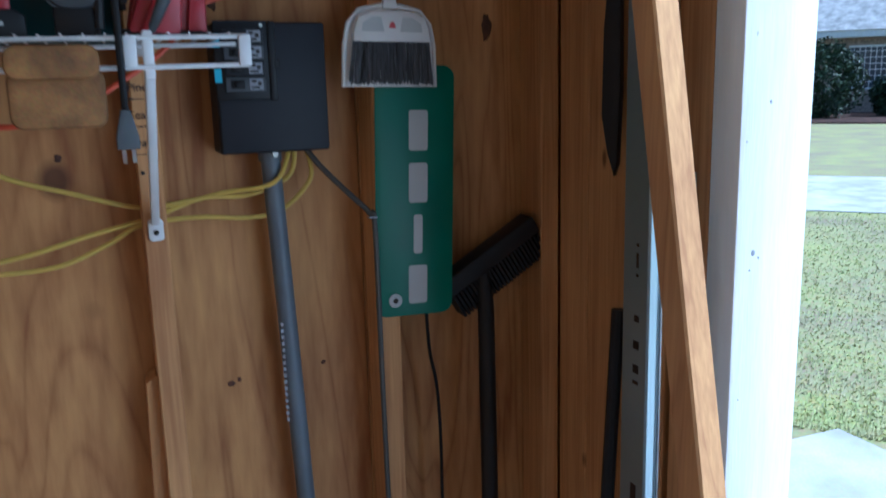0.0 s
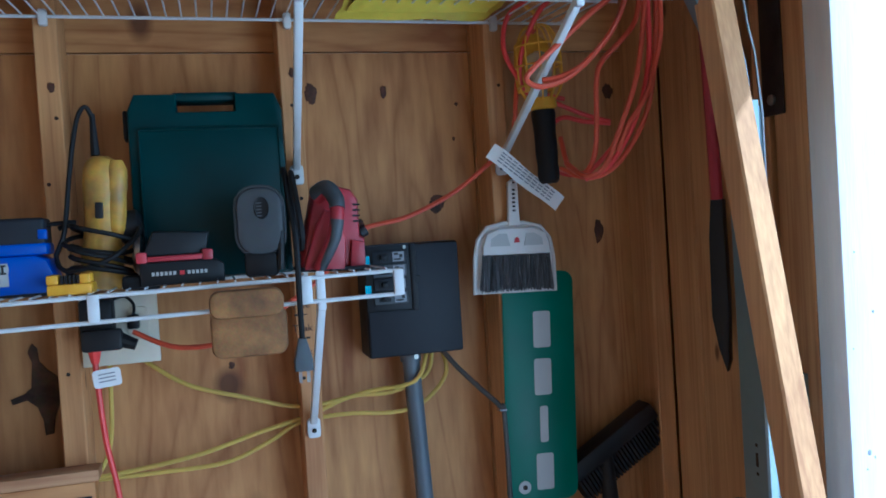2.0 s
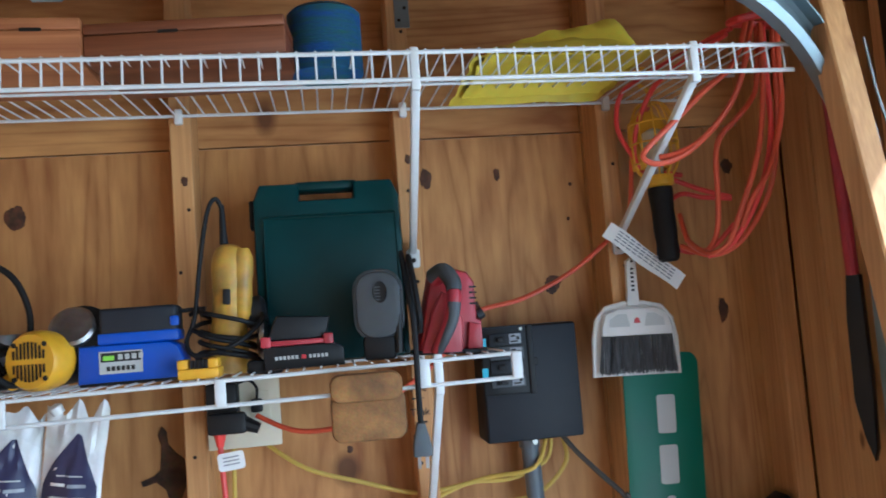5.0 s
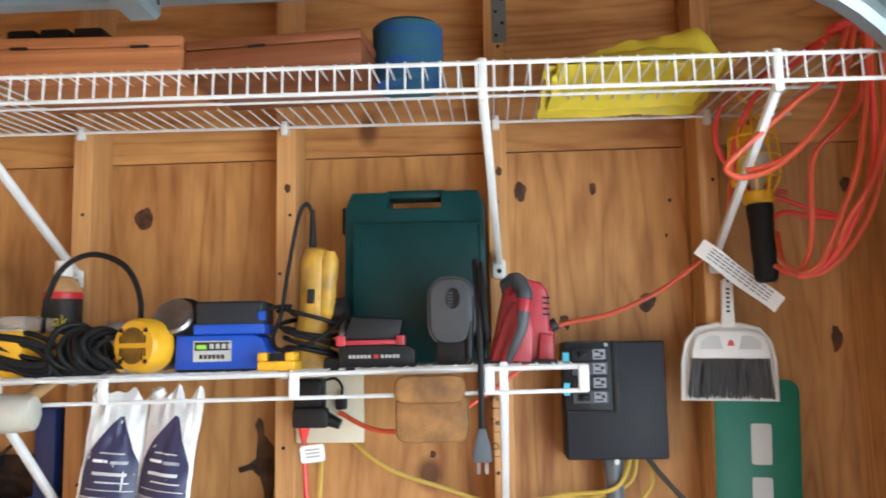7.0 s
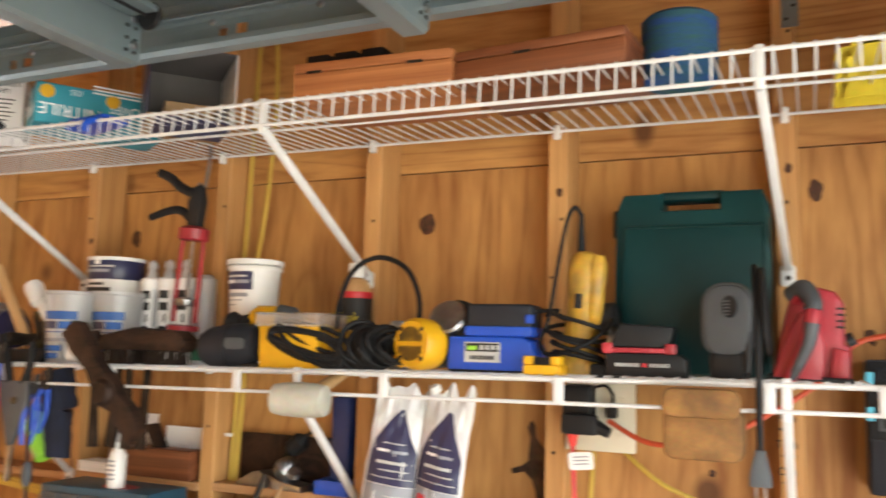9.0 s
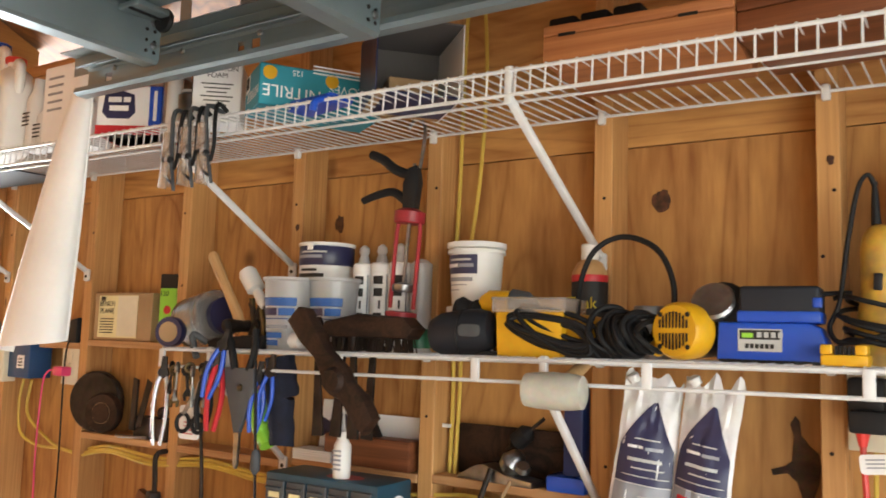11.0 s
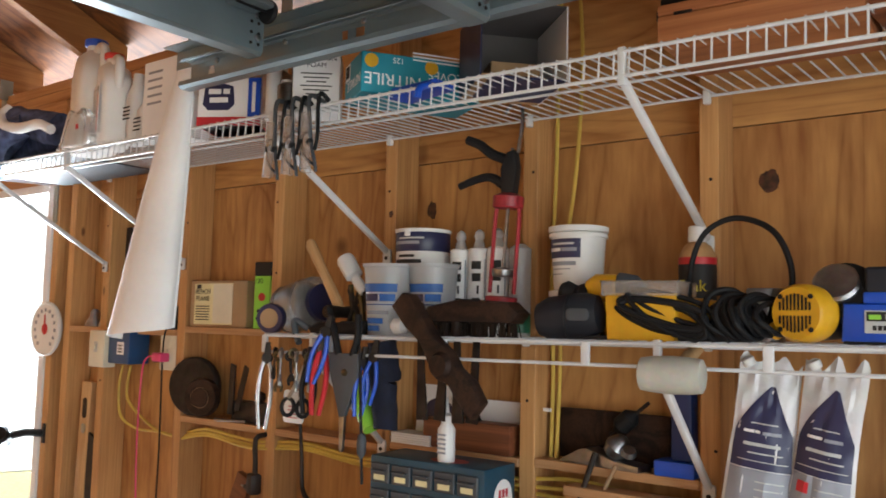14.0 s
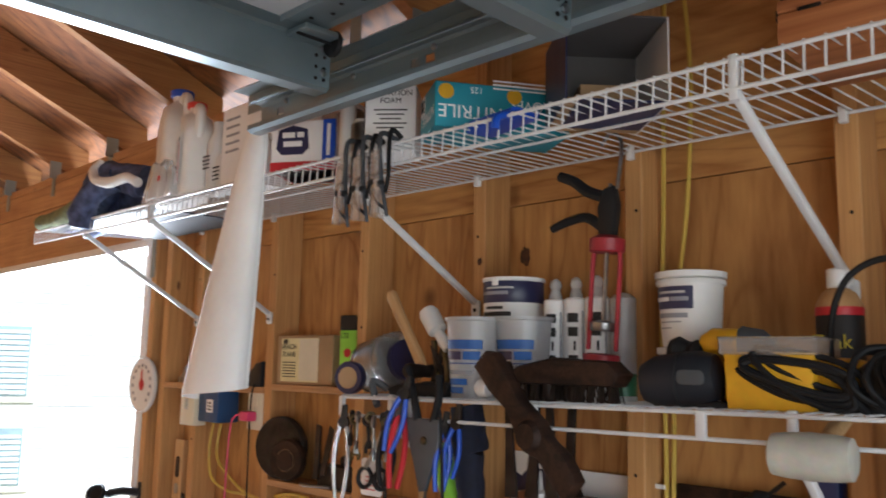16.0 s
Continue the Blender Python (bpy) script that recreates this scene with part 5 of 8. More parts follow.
def red_sander():
    x = 0.028
    t = thing("belt_sander", x, -0.25, zl(x) + 0.004, "dusty red handheld sander with grey rubber grip", "sander", ry=2)
    body = part("body", prism([(-0.05, 0.0), (0.056, 0.0), (0.056, 0.052), (0.048, 0.056), (0.046, 0.115), (0.034, 0.132), (0.0, 0.140), (-0.026, 0.128), (-0.036, 0.08)], -0.03, 0.045, 0.010), RED, t)
    part("front_housing", prism([(-0.050, 0.0), (0.020, 0.0), (0.022, 0.05), (0.012, 0.09), (-0.012, 0.10), (-0.028, 0.07)], -0.050, -0.031, 0.008), RED, body)
    part("side_rib", prism([(0.028, 0.004), (0.054, 0.004), (0.053, 0.046), (0.032, 0.050)], -0.040, -0.031, 0.004), RED, body)
    grip = part("handle", tube([(-0.020, -0.03, 0.120), (-0.008, -0.050, 0.128), (0.004, -0.064, 0.110), (0.004, -0.072, 0.085), (-0.002, -0.070, 0.055), (-0.014, -0.062, 0.025), (-0.024, -0.052, 0.004)], 0.0125, seg=14, smooth=5, taper=0.010), RED, t)
    part("grip_rubber", tube([(-0.022, -0.03, 0.124), (-0.008, -0.051, 0.132), (0.004, -0.066, 0.114), (0.0045, -0.071, 0.100)], 0.0145, seg=14, smooth=5, taper=0.0125), GREYGRIP, grip, "worn grey rubber strip")
    part("grip_rubber", tube([(0.004, -0.075, 0.082), (0.000, -0.074, 0.055), (-0.012, -0.067, 0.025), (-0.022, -0.056, 0.004)], 0.011, seg=12, smooth=5, taper=0.007), GREYGRIP, grip, "worn grey rubber strip")
    for k in range(4):
        part("vent", B(0.036, 0.0475, -0.0315, -0.0300, 0.078 + 0.009 * k, 0.081 + 0.009 * k), BLACK, body)
    part("base_pad", B(-0.056, 0.060, -0.048, 0.046, 0.0, 0.007, 0.002), BLACKRUB, t)
    part("dust_outlet", tube([(0.050, -0.01, 0.06), (0.060, -0.01, 0.066)], 0.010, seg=12), BLACK, t)


red_sander()


def hanging_plug():
    t = thing("extension_cord", -0.035, -0.358, 1.447, "black tool cord with two-prong plug hanging over the lip", "cord")
    part("cord", tube([(0.006, 0.10, 0.23), (-0.006, 0.06, 0.31), (-0.004, 0.03, 0.27), (0.0, -0.002, 0.20), (0.0, 0.0, 0.1), (0.0, 0.0, 0.045)], 0.0046, smooth=6), BLACKRUB, t)
    part("cord_fold", tube([(0.012, 0.09, 0.18), (0.004, 0.05, 0.30), (0.006, 0.02, 0.27), (0.010, 0.0, 0.21), (0.012, 0.03, 0.185)], 0.0046, smooth=6), BLACKRUB, t)
    part("plug", prism([(-0.006, 0.05), (0.006, 0.05), (0.014, 0.016), (0.014, 0.0), (-0.014, 0.0), (-0.014, 0.016)], -0.008, 0.008, 0.003), GREYGRIP, t)
    for s in (-0.006, 0.006):
        part("prong", B(s - 0.0025, s + 0.0025, -0.0008, 0.0008, -0.018, 0.001), STEEL, t, "brass-steel prong", smooth=False)


hanging_plug()


def cork_block():
    t = thing("sanding_block", -0.111, -0.352, 1.476, "worn tan cork block slotted over the lip rail", "sanding block")
    part("lower_body", prism(rounded(0.112, 0.074, 0.016, 5, 0, 0.037), -0.008, 0.040, 0.007), CORKWOOD, t)
    part("upper_body", prism(rounded(0.108, 0.042, 0.016, 5, -0.002, 0.081), -0.022, 0.004, 0.007), CORKWOOD, t)


cork_block()


def outlet_plate():
    t = thing("outlet", -0.320, -0.0895, 1.512, "ivory double outlet plate with black plugs inserted", "outlet")
    part("plate", B(-0.0635, 0.0635, -0.006, 0.0, -0.063, 0.063, 0.002), IVORY, t)
    for s in (-0.03, 0.03):
        part("receptacle", prism(rounded(0.034, 0.07, 0.008, 4, s, 0.0), -0.0061, -0.0085, 0.001), IVORY, t)
    part("adapter", B(-0.058, -0.005, -0.055, -0.009, -0.028, 0.055, 0.006), BLACK, t, "black plug-in adapter")
    part("plug", B(-0.055, 0.010, -0.075, -0.056, -0.030, 0.006, 0.006), BLACK, t)
    part("plug", tube([(-0.005, -0.06, -0.01), (0.03, -0.062, -0.025)], 0.014, seg=10, taper=0.009), BLACK, t)
    part("charger_plug", B(0.014, 0.034, -0.028, -0.009, -0.002, 0.022, 0.004), BLACK, t)
    part("charger_lead", tube([(0.024, -0.02, 0.02), (0.026, -0.022, 0.04), (0.012, -0.02, 0.055), (-0.01, -0.02, 0.05)], 0.0025, smooth=4), BLACKRUB, t)
    part("red_plug", tube([(-0.036, -0.06, -0.028), (-0.036, -0.06, -0.05)], 0.011, seg=10, taper=0.006), REDCORD, t)


outlet_plate()
cable("extension_cord", "red extension cord dropping from the outlet", [(-0.356, -0.15, 1.465), (-0.354, -0.152, 1.42), (-0.348, -0.15, 1.33), (-0.335, -0.145, 1.24), (-0.325, -0.14, 1.1), (-0.32, -0.13, 0.6), (-0.32, -0.12, 0.01)], 0.0048, REDCORD, "cord")
tg = thing("cord_tag", -0.338, -0.160, 1.438, "small white printed tag on red cord", "tag", ry=-6)
part("tag_paper", prism(rounded(0.044, 0.030, 0.006, 3), 0.0, -0.0012), PAPER, tg)
bars("print", [(0.0, 0.007 - 0.006 * k, 0.026, 0.002) for k in range(3)], -0.0014, GREYINK, tg)

bark = thing("plywood_knot", -0.475, -0.001, 1.405, "dark cracked knot hole patch in the plywood", "knot")
part("knot", prism([(-0.004, 0.085), (0.004, 0.075), (0.006, 0.052), (0.018, 0.036), (0.034, 0.022), (0.038, 0.0), (0.034, -0.03), (0.026, -0.05), (0.022, -0.08), (0.008, -0.082), (0.006, -0.055), (-0.002, -0.03), (-0.018, -0.016), (-0.042, -0.022), (-0.045, -0.012), (-0.022, -0.004), (-0.010, 0.006), (-0.008, 0.03), (-0.006, 0.05), (-0.012, 0.07)], 0.0, -0.003, 0.001), PEWTER, bark)


def pouch(x, seed, label, w, ry, rz):
    t = thing("resin_pouch", x, -0.20, 1.255, label, "pouch", rz=rz, ry=ry, group="foil pouches hung from the shelf")
    H = 0.30

    def skin(u, v, side, off=0.0):
        """u across, v up; puffed in the middle, pinched flat and crumpled at the top."""
        wid = w * (1.04 - 0.10 * v + 0.05 * math.sin(5 * v + seed))
        puff = 0.024 * math.sin(math.pi * min(1, max(0, u))) ** 0.8 * (1 - v ** 2.2) * min(1, 0.25 + 4 * v)
        crease = 0.004 * noise.noise(Vector((u * 6, v * 9, seed * 5))) + 0.006 * v * noise.noise(Vector((u * 11, v * 5, seed * 9)))
        top = 0.03 * noise.noise(Vector((u * 5, 0, seed * 3))) * max(0, v - 0.82) / 0.18
        return Vector((wid * (u - 0.5), side * puff + crease - (off if side < 0 else 0), H * v + top))

    def patch(u0, u1, v0, v1, off, n=8, m=8):
        bm = bmesh.new()
        g = []
        for j in range(m + 1):
            v = v0 + (v1 - v0) * j / m
            a, b = (u0(v), u1(v)) if callable(u0) else (u0, u1)
            g.append([bm.verts.new(skin(a + (b - a) * i / n, v, -1, off)) for i in range(n + 1)])
        for j in range(m):
            for i in range(n):
                bm.faces.new((g[j][i], g[j][i + 1], g[j + 1][i + 1], g[j + 1][i]))
        return bm

    bm = bmesh.new()
    nx, nz = 18, 26
    for side in (-1, 1):
        g = [[bm.verts.new(skin(i / nx, j / nz, side)) for i in range(nx + 1)] for j in range(nz + 1)]
        for j in range(nz):
            for i in range(nx):
                bm.faces.new((g[j][i], g[j][i + 1], g[j + 1][i + 1], g[j + 1][i]))
    bmesh.ops.remove_doubles(bm, verts=bm.verts, dist=0.0006)
    body = part("pouch", bm, FOIL, t)
    edge = lambda v: max(0.0, (v - 0.60) / 0.26)
    part("navy_panel", patch(lambda v: 0.05 + 0.5 * edge(v) ** 1.3, lambda v: 0.95 - 0.33 * edge(v) ** 0.9, 0.40, 0.86, 0.0012, 10, 14), NAVY, t, "dark navy printed panel")
    part("grey_panel", patch(0.05, 0.95, 0.05, 0.395, 0.0012, 10, 8), GREYINK, t, "grey printed panel")
    for u0, u1, v0, v1, mat in ((0.20, 0.46, 0.594, 0.610, PAPER), (0.50, 0.78, 0.590, 0.608, GREYINK), (0.30, 0.72, 0.645, 0.652, SILVERBAR), (0.22, 0.78, 0.524, 0.542, SILVERBAR), (0.30, 0.84, 0.482, 0.490, SILVERBAR), (0.10, 0.90, 0.440, 0.445, SILVERBAR)):
        part("print_bar", patch(u0, u1, v0, v1, 0.0022, 6, 1), mat, body)
    for k in range(6):
        part("fine_print", patch(0.46, 0.86 - 0.06 * (k % 3), 0.33 - 0.042 * k, 0.338 - 0.042 * k, 0.0022, 5, 1), SILVERBAR, body)
    if seed == 2:
        part("red_mark", patch(0.16, 0.36, 0.30, 0.36, 0.0024, 3, 2), REDINK, body, "small red printed flag")
    part("spout", lathe([(0.010, 0), (0.011, 0.012), (0.009, 0.014)], 14, pose(-w * 0.3, 0, H - 0.012, 15, -30, 0)), WHITE_PLASTIC, t)


pouch(-0.700, 1, "white foil resin pouch with navy panel, hung below shelf", 0.108, 6, 8)
pouch(-0.606, 2, "white foil pouch with navy panel and red mark", 0.102, 8, -6)


def cord_coil_tool():
    x = -0.76
    t = thing("power_tool", x, -0.25, zl(x) + 0.004, "yellow and black sander buried in its coiled cord", "power tool")
    part("body", lathe([(0.028, 0.0), (0.036, 0.02), (0.034, 0.09), (0.024, 0.14), (0.01, 0.15)], 18, pose(-0.09, 0, 0.04, 0, 90, 0)), YELLOW, t)
    part("base", B(-0.06, 0.05, -0.04, 0.04, 0.0, 0.022, 0.005), BLACK, t)
    part("motor", lathe([(0.034, 0), (0.04, 0.02), (0.036, 0.06), (0.02, 0.07)], 18, pose(0.04, 0, 0.0)), BLACK, t)
    rg = random.Random(21)
    for k in range(7):
        # long flat loops that lie over the tool towards the bin
        m = pose(-0.055 + rg.uniform(-0.014, 0.012), -0.058 + rg.uniform(-0.008, 0.008), 0.040 + 0.003 * k + rg.uniform(-0.004, 0.004), 80 + rg.uniform(-6, 6), 18 + rg.uniform(-9, 9), rg.uniform(-8, 8))
        ph = rg.uniform(0, 6)
        pts = [m @ Vector((0.075 * math.cos(a), (0.020 + 0.006 * math.cos(a)) * math.sin(a) * (1 + 0.12 * math.sin(2 * a + ph)), 0.003 * math.sin(2 * a))) for a in [2 * math.pi * j / 12 for j in range(12)]]
        part("cord_loop", tube(pts, 0.0046, smooth=4, closed=True), BLACKRUB, t)
    for k in range(9):
        # upright turns bunched at the other end
        m = pose(0.035 + 0.011 * k + rg.uniform(-0.005, 0.005), -0.03 + rg.uniform(-0.012, 0.012), 0.043 + rg.uniform(-0.004, 0.006), 78 + rg.uniform(-10, 10), rg.uniform(-14, 14), 58 + rg.uniform(-14, 14))
        ph = rg.uniform(0, 6)
        pts = [m @ Vector((0.040 * math.cos(a) * (1 + 0.1 * math.sin(3 * a + ph)), (0.042 - 0.002 * k) * math.sin(a), 0.004 * math.sin(2 * a))) for a in [2 * math.pi * j / 12 for j in range(12)]]
        part("cord_loop", tube(pts, 0.0048, smooth=4, closed=True), BLACKRUB, t)
    part("stiff_loop", tube([(-0.03, 0.0, 0.06), (-0.034, 0.02, 0.13), (-0.012, 0.03, 0.19), (0.04, 0.035, 0.214), (0.10, 0.035, 0.19), (0.13, 0.03, 0.13), (0.128, 0.02, 0.07), (0.10, 0.0, 0.035)], 0.0052, smooth=6), BLACKRUB, t)


cord_coil_tool()


def yellow_bin():
    x = -0.858
    t = thing("storage_bin", x, -0.262, zl(x) + 0.004, "clear plastic bin filled with yellow, clear rim above", "bin", rz=4)
    part("bin", prism([(-0.060, 0), (0.060, 0), (0.064, 0.082), (-0.064, 0.082)], -0.05, 0.05, 0.006), YELLOW, t)
    for name, box in (("front_wall", (-0.068, 0.068, -0.0545, -0.0525)), ("back_wall", (-0.068, 0.068, 0.0525, 0.0545)), ("side_wall", (-0.068, -0.066, -0.052, 0.052)), ("side_wall", (0.066, 0.068, -0.052, 0.052))):
        part(name, B(*box, 0.078, 0.102, 0.0006, 1), CLEAR, t, "clear plastic rim wall")
    part("rim", tube([(-0.068, -0.0535, 0.102), (0.068, -0.0535, 0.102), (0.068, 0.0535, 0.102), (-0.068, 0.0535, 0.102)], 0.0022, seg=6, closed=True), CLEAR, t)


yellow_bin()


def belt_tool():
    x = -1.0
    t = thing("orbital_sander", x, -0.27, zl(x) + 0.004, "yellow orbital sander with dark dust canister, lying down", "sander", rz=6)
    can = lathe([(0.012, -0.068), (0.030, -0.062), (0.040, -0.04), (0.042, 0.0), (0.041, 0.035), (0.034, 0.056), (0.014, 0.063)], 26, pose(0, -0.018, 0.042, 0, 84, 0), sy=0.9)
    body = part("dust_canister", can, PANELGREY, t, "dusty charcoal dust canister")
    part("canister_plate", prism(rounded(0.044, 0.022, 0.009, 4, 0.028, 0.046), -0.0565, -0.0592, 0.001), GREYGRIP, body)
    part("canister_seam", tube([(0.002 + 0.041 * 0, -0.018 + 0.0385 * math.cos(a), 0.042 + 0.043 * math.sin(a)) for a in [2 * math.pi * k / 20 for k in range(20)]], 0.0018, seg=5, closed=True), BLACK, body)
    part("body", lathe([(0.020, 0), (0.034, 0.012), (0.038, 0.05), (0.030, 0.085), (0.012, 0.094)], 22, pose(0.03, 0.03, 0.03, 0, 70, 14)), YELLOW, t)
    grip = part("palm_grip", lathe([(0.010, 0), (0.024, 0.016), (0.027, 0.05), (0.024, 0.09), (0.010, 0.108)], 20, pose(0.018, 0.012, 0.100, 0, 96, 6), sy=0.8), YELLOW, t)
    part("grip_rubber", lathe([(0.020, 0.052), (0.0286, 0.060), (0.0262, 0.092), (0.012, 0.110)], 20, pose(0.0185, 0.0125, 0.103, 0, 96, 6), sy=0.8), GREYGRIP, grip, "black rubber grip overmould")
    part("boot", lathe([(0.018, 0), (0.024, 0.01), (0.018, 0.03), (0.024, 0.04), (0.016, 0.052)], 16, pose(-0.03, 0.01, 0.088, 0, 100, 0)), BLACKRUB, t)
    part("skid", B(-0.045, 0.075, -0.03, 0.03, 0.0, 0.010, 0.003), BLACK, t)


belt_tool()


def mallet():
    t = thing("mallet", -0.765, -0.395, zl(-0.765) - 0.046, "translucent white rubber mallet resting across the rail", "mallet", rz=6)
    part("head", lathe([(0.020, -0.050), (0.026, -0.047), (0.0285, -0.03), (0.030, 0.0), (0.0285, 0.03), (0.026, 0.047), (0.020, 0.050)], 28, pose(0, 0, 0, 0, 90, 0)), RUBBERWHITE, t)
    part("handle", tube([(0.0, 0.03, 0.004), (0.0, 0.27, 0.07)], 0.012, seg=12), HANDLEWOOD, t)


mallet()


def pail(name, x, y, z, r, h, label, band, group=""):
    t = thing(name, x, y, z, label, "pail", group)
    part("tub", lathe([(r * 0.84, 0.0), (r * 0.86, 0.003), (r * 0.97, h * 0.93), (r * 1.04, h * 0.93), (r * 1.05, h * 0.97), (r * 1.03, h), (r * 0.95, h + 0.002)], 32), WHITE_PLASTIC, t)
    part("lid", lathe([(r * 1.0, h + 0.0022), (r * 1.07, h + 0.004), (r * 1.07, h + 0.014), (r * 0.9, h + 0.016)], 32), WHITE_PLASTIC, t)
    lo, hi = band
    wall = lambda z2, off=0.0012: r * (0.86 + 0.11 * (z2 / (h * 0.93))) + off
    lab = part("label_band", sleeve(wall, -150, -58, lo, hi), NAVY, t, "navy printed band")
    part("brand_bar", sleeve(lambda z2: wall(z2, 0.002), -144, -102, (lo + hi) / 2 - 0.006, (lo + hi) / 2 + 0.001), PAPER, lab)
    part("brand_bar", sleeve(lambda z2: wall(z2, 0.002), -100, -66, (lo + hi) / 2 - 0.006, (lo + hi) / 2 + 0.001), GREYINK, lab)
    part("silver_streak", sleeve(lambda z2: wall(z2, 0.002), -128, -72, hi - 0.012, hi - 0.008), SILVERBAR, lab)
    for k, (a0, a1, dz, hh) in enumerate(((-142, -68, 0.015, 0.008), (-130, -80, 0.023, 0.002), (-142, -100, 0.033, 0.002))):
        part("product_bar", sleeve(lambda z2: wall(z2, 0.0016), a0, a1, lo - dz, lo - dz + hh), GREYINK, t)
    return t


pail("paint_pail", -1.053, -0.155, zl(-1.05) + 0.004, 0.055, 0.080, "white plastic filler pail beneath another pail", (0.02, 0.06))
pail("paint_pail", -1.053, -0.155, zl(-1.05) + 0.101, 0.0565, 0.112, "white filler pail with navy label stacked on top", (0.062, 0.100))


def finish_can():
    x = -1.468
    t = thing("paint_can", x, -0.135, zl(x) + 0.004, "navy and white metal finish can with rim", "paint can")
    part("can", lathe([(0.060, 0), (0.064, 0.002), (0.063, 0.006), (0.063, 0.235), (0.066, 0.238), (0.066, 0.244), (0.058, 0.245), (0.056, 0.240), (0.01, 0.240)], 32), WHITE_PLASTIC, t)
    part("navy_band", lathe([(0.0632, 0.192), (0.0638, 0.193), (0.0638, 0.236), (0.0632, 0.237)], 32), NAVY, t, "navy printed band")
    part("grey_band", lathe([(0.0632, 0.03), (0.0637, 0.031), (0.0637, 0.09), (0.0632, 0.091)], 32), GREYINK, t)
    part("brand_bar", sleeve(lambda z: 0.0642, -130, -60, 0.208, 0.215), GREYINK, t)
    part("silver_streak", sleeve(lambda z: 0.0642, -110, -50, 0.220, 0.224), SILVERBAR, t)
    part("product_bar", sleeve(lambda z: 0.0638, -112, -70, 0.178, 0.184), INK, t)
    part("product_bar", sleeve(lambda z: 0.0638, -125, -55, 0.164, 0.173), INK, t)
    part("price_sticker", B(-0.002, 0.014, -0.0668, -0.0655, 0.226, 0.241), PAPER, t, smooth=False)


finish_can()


def epoxy_tube():
    t = thing("epoxy_cartridge", 0, 0, 0, "white epoxy cartridge with vertical black print", "cartridge", group="epoxy cartridges in a row")
    part("barrel", lathe([(0.023, 0), (0.0245, 0.003), (0.0245, 0.192), (0.020, 0.196)], 22), PAPER, t)
    part("nozzle", lathe([(0.012, 0.196), (0.013, 0.200), (0.009, 0.215), (0.012, 0.222), (0.010, 0.232), (0.003, 0.238)], 14), MILKY, t, "translucent cap")
    for k, wide in enumerate((40, 34, 8, 36, 40)):
        part("print_bar", sleeve(lambda z: 0.0252, -78 - wide, -78 + wide * 0.3, 0.040 + 0.027 * k, 0.058 + 0.027 * k, 5), INK, t)
    part("fine_print", sleeve(lambda z: 0.0251, -48, -40, 0.03, 0.17, 3), GREYINK, t)
    return t


ep = epoxy_tube()
for k, x in enumerate((-1.362, -1.312, -1.262)):
    m = pose(x, -0.13, zl(x) + 0.004, 0, 0, 14 + 6 * k)
    if k == 0:
        ep.matrix_basis = m
    else:
        copy_thing(ep, m)
cl = thing("sealant_cartridge", -1.205, -0.13, zl(-1.22) + 0.004, "clear and green sealant cartridge behind the gun", "cartridge")
part("barrel", lathe([(0.022, 0), (0.0235, 0.003), (0.0235, 0.19), (0.01, 0.2)], 20), MILKY, cl)
part("green_band", lathe([(0.0236, 0.01), (0.024, 0.011), (0.024, 0.05), (0.0236, 0.051)], 20), material("dark_green_print", (0.02, 0.16, 0.08), 0.4), cl)


def caulk_gun():
    t = thing("caulk_gun", -1.224, -0.175, 1.648, "red and black caulking gun hanging from upper shelf by hook", "caulking gun", ry=4)
    for s in (-1, 1):
        part("frame_rail", tube([(s * 0.030, 0, 0.02), (s * 0.030, 0, 0.18), (s * 0.026, 0, 0.215)], 0.0045), RED, t)
    part("front_ring", lathe([(0.024, 0), (0.034, 0.002), (0.034, 0.012), (0.024, 0.014)], 24), RED, t)
    part("cup", lathe([(0.030, 0.20), (0.033, 0.203), (0.033, 0.225), (0.020, 0.232)], 24), RED, t)
    part("push_rod", tube([(0, 0, 0.06), (0, 0, 0.33)], 0.004), STEEL, t)
    part("plunger", lathe([(0.022, 0.055), (0.024, 0.058), (0.024, 0.07), (0.008, 0.075)], 20), STEEL, t)
    part("body", prism([(-0.014, 0.228), (0.016, 0.228), (0.020, 0.29), (0.010, 0.325), (-0.008, 0.32), (-0.020, 0.285)], -0.012, 0.012, 0.004), BLACK, t)
    part("fixed_grip", tube([(-0.01, 0, 0.305), (-0.05, 0, 0.318), (-0.085, 0, 0.340), (-0.118, 0, 0.352)], 0.0115, seg=10, smooth=4, taper=0.010), BLACK, t)
    part("trigger", tube([(-0.015, 0, 0.25), (-0.05, 0, 0.268), (-0.09, 0, 0.262), (-0.13, 0, 0.248)], 0.0105, seg=10, smooth=4, taper=0.008), BLACK, t)
    part("hook", tube([(0.015, 0, 0.32), (0.02, 0, 0.38), (0.016, 0, 0.415), (-0.008, 0, 0.425), (-0.024, 0, 0.405)], 0.004, smooth=5), STEEL, t)


caulk_gun()


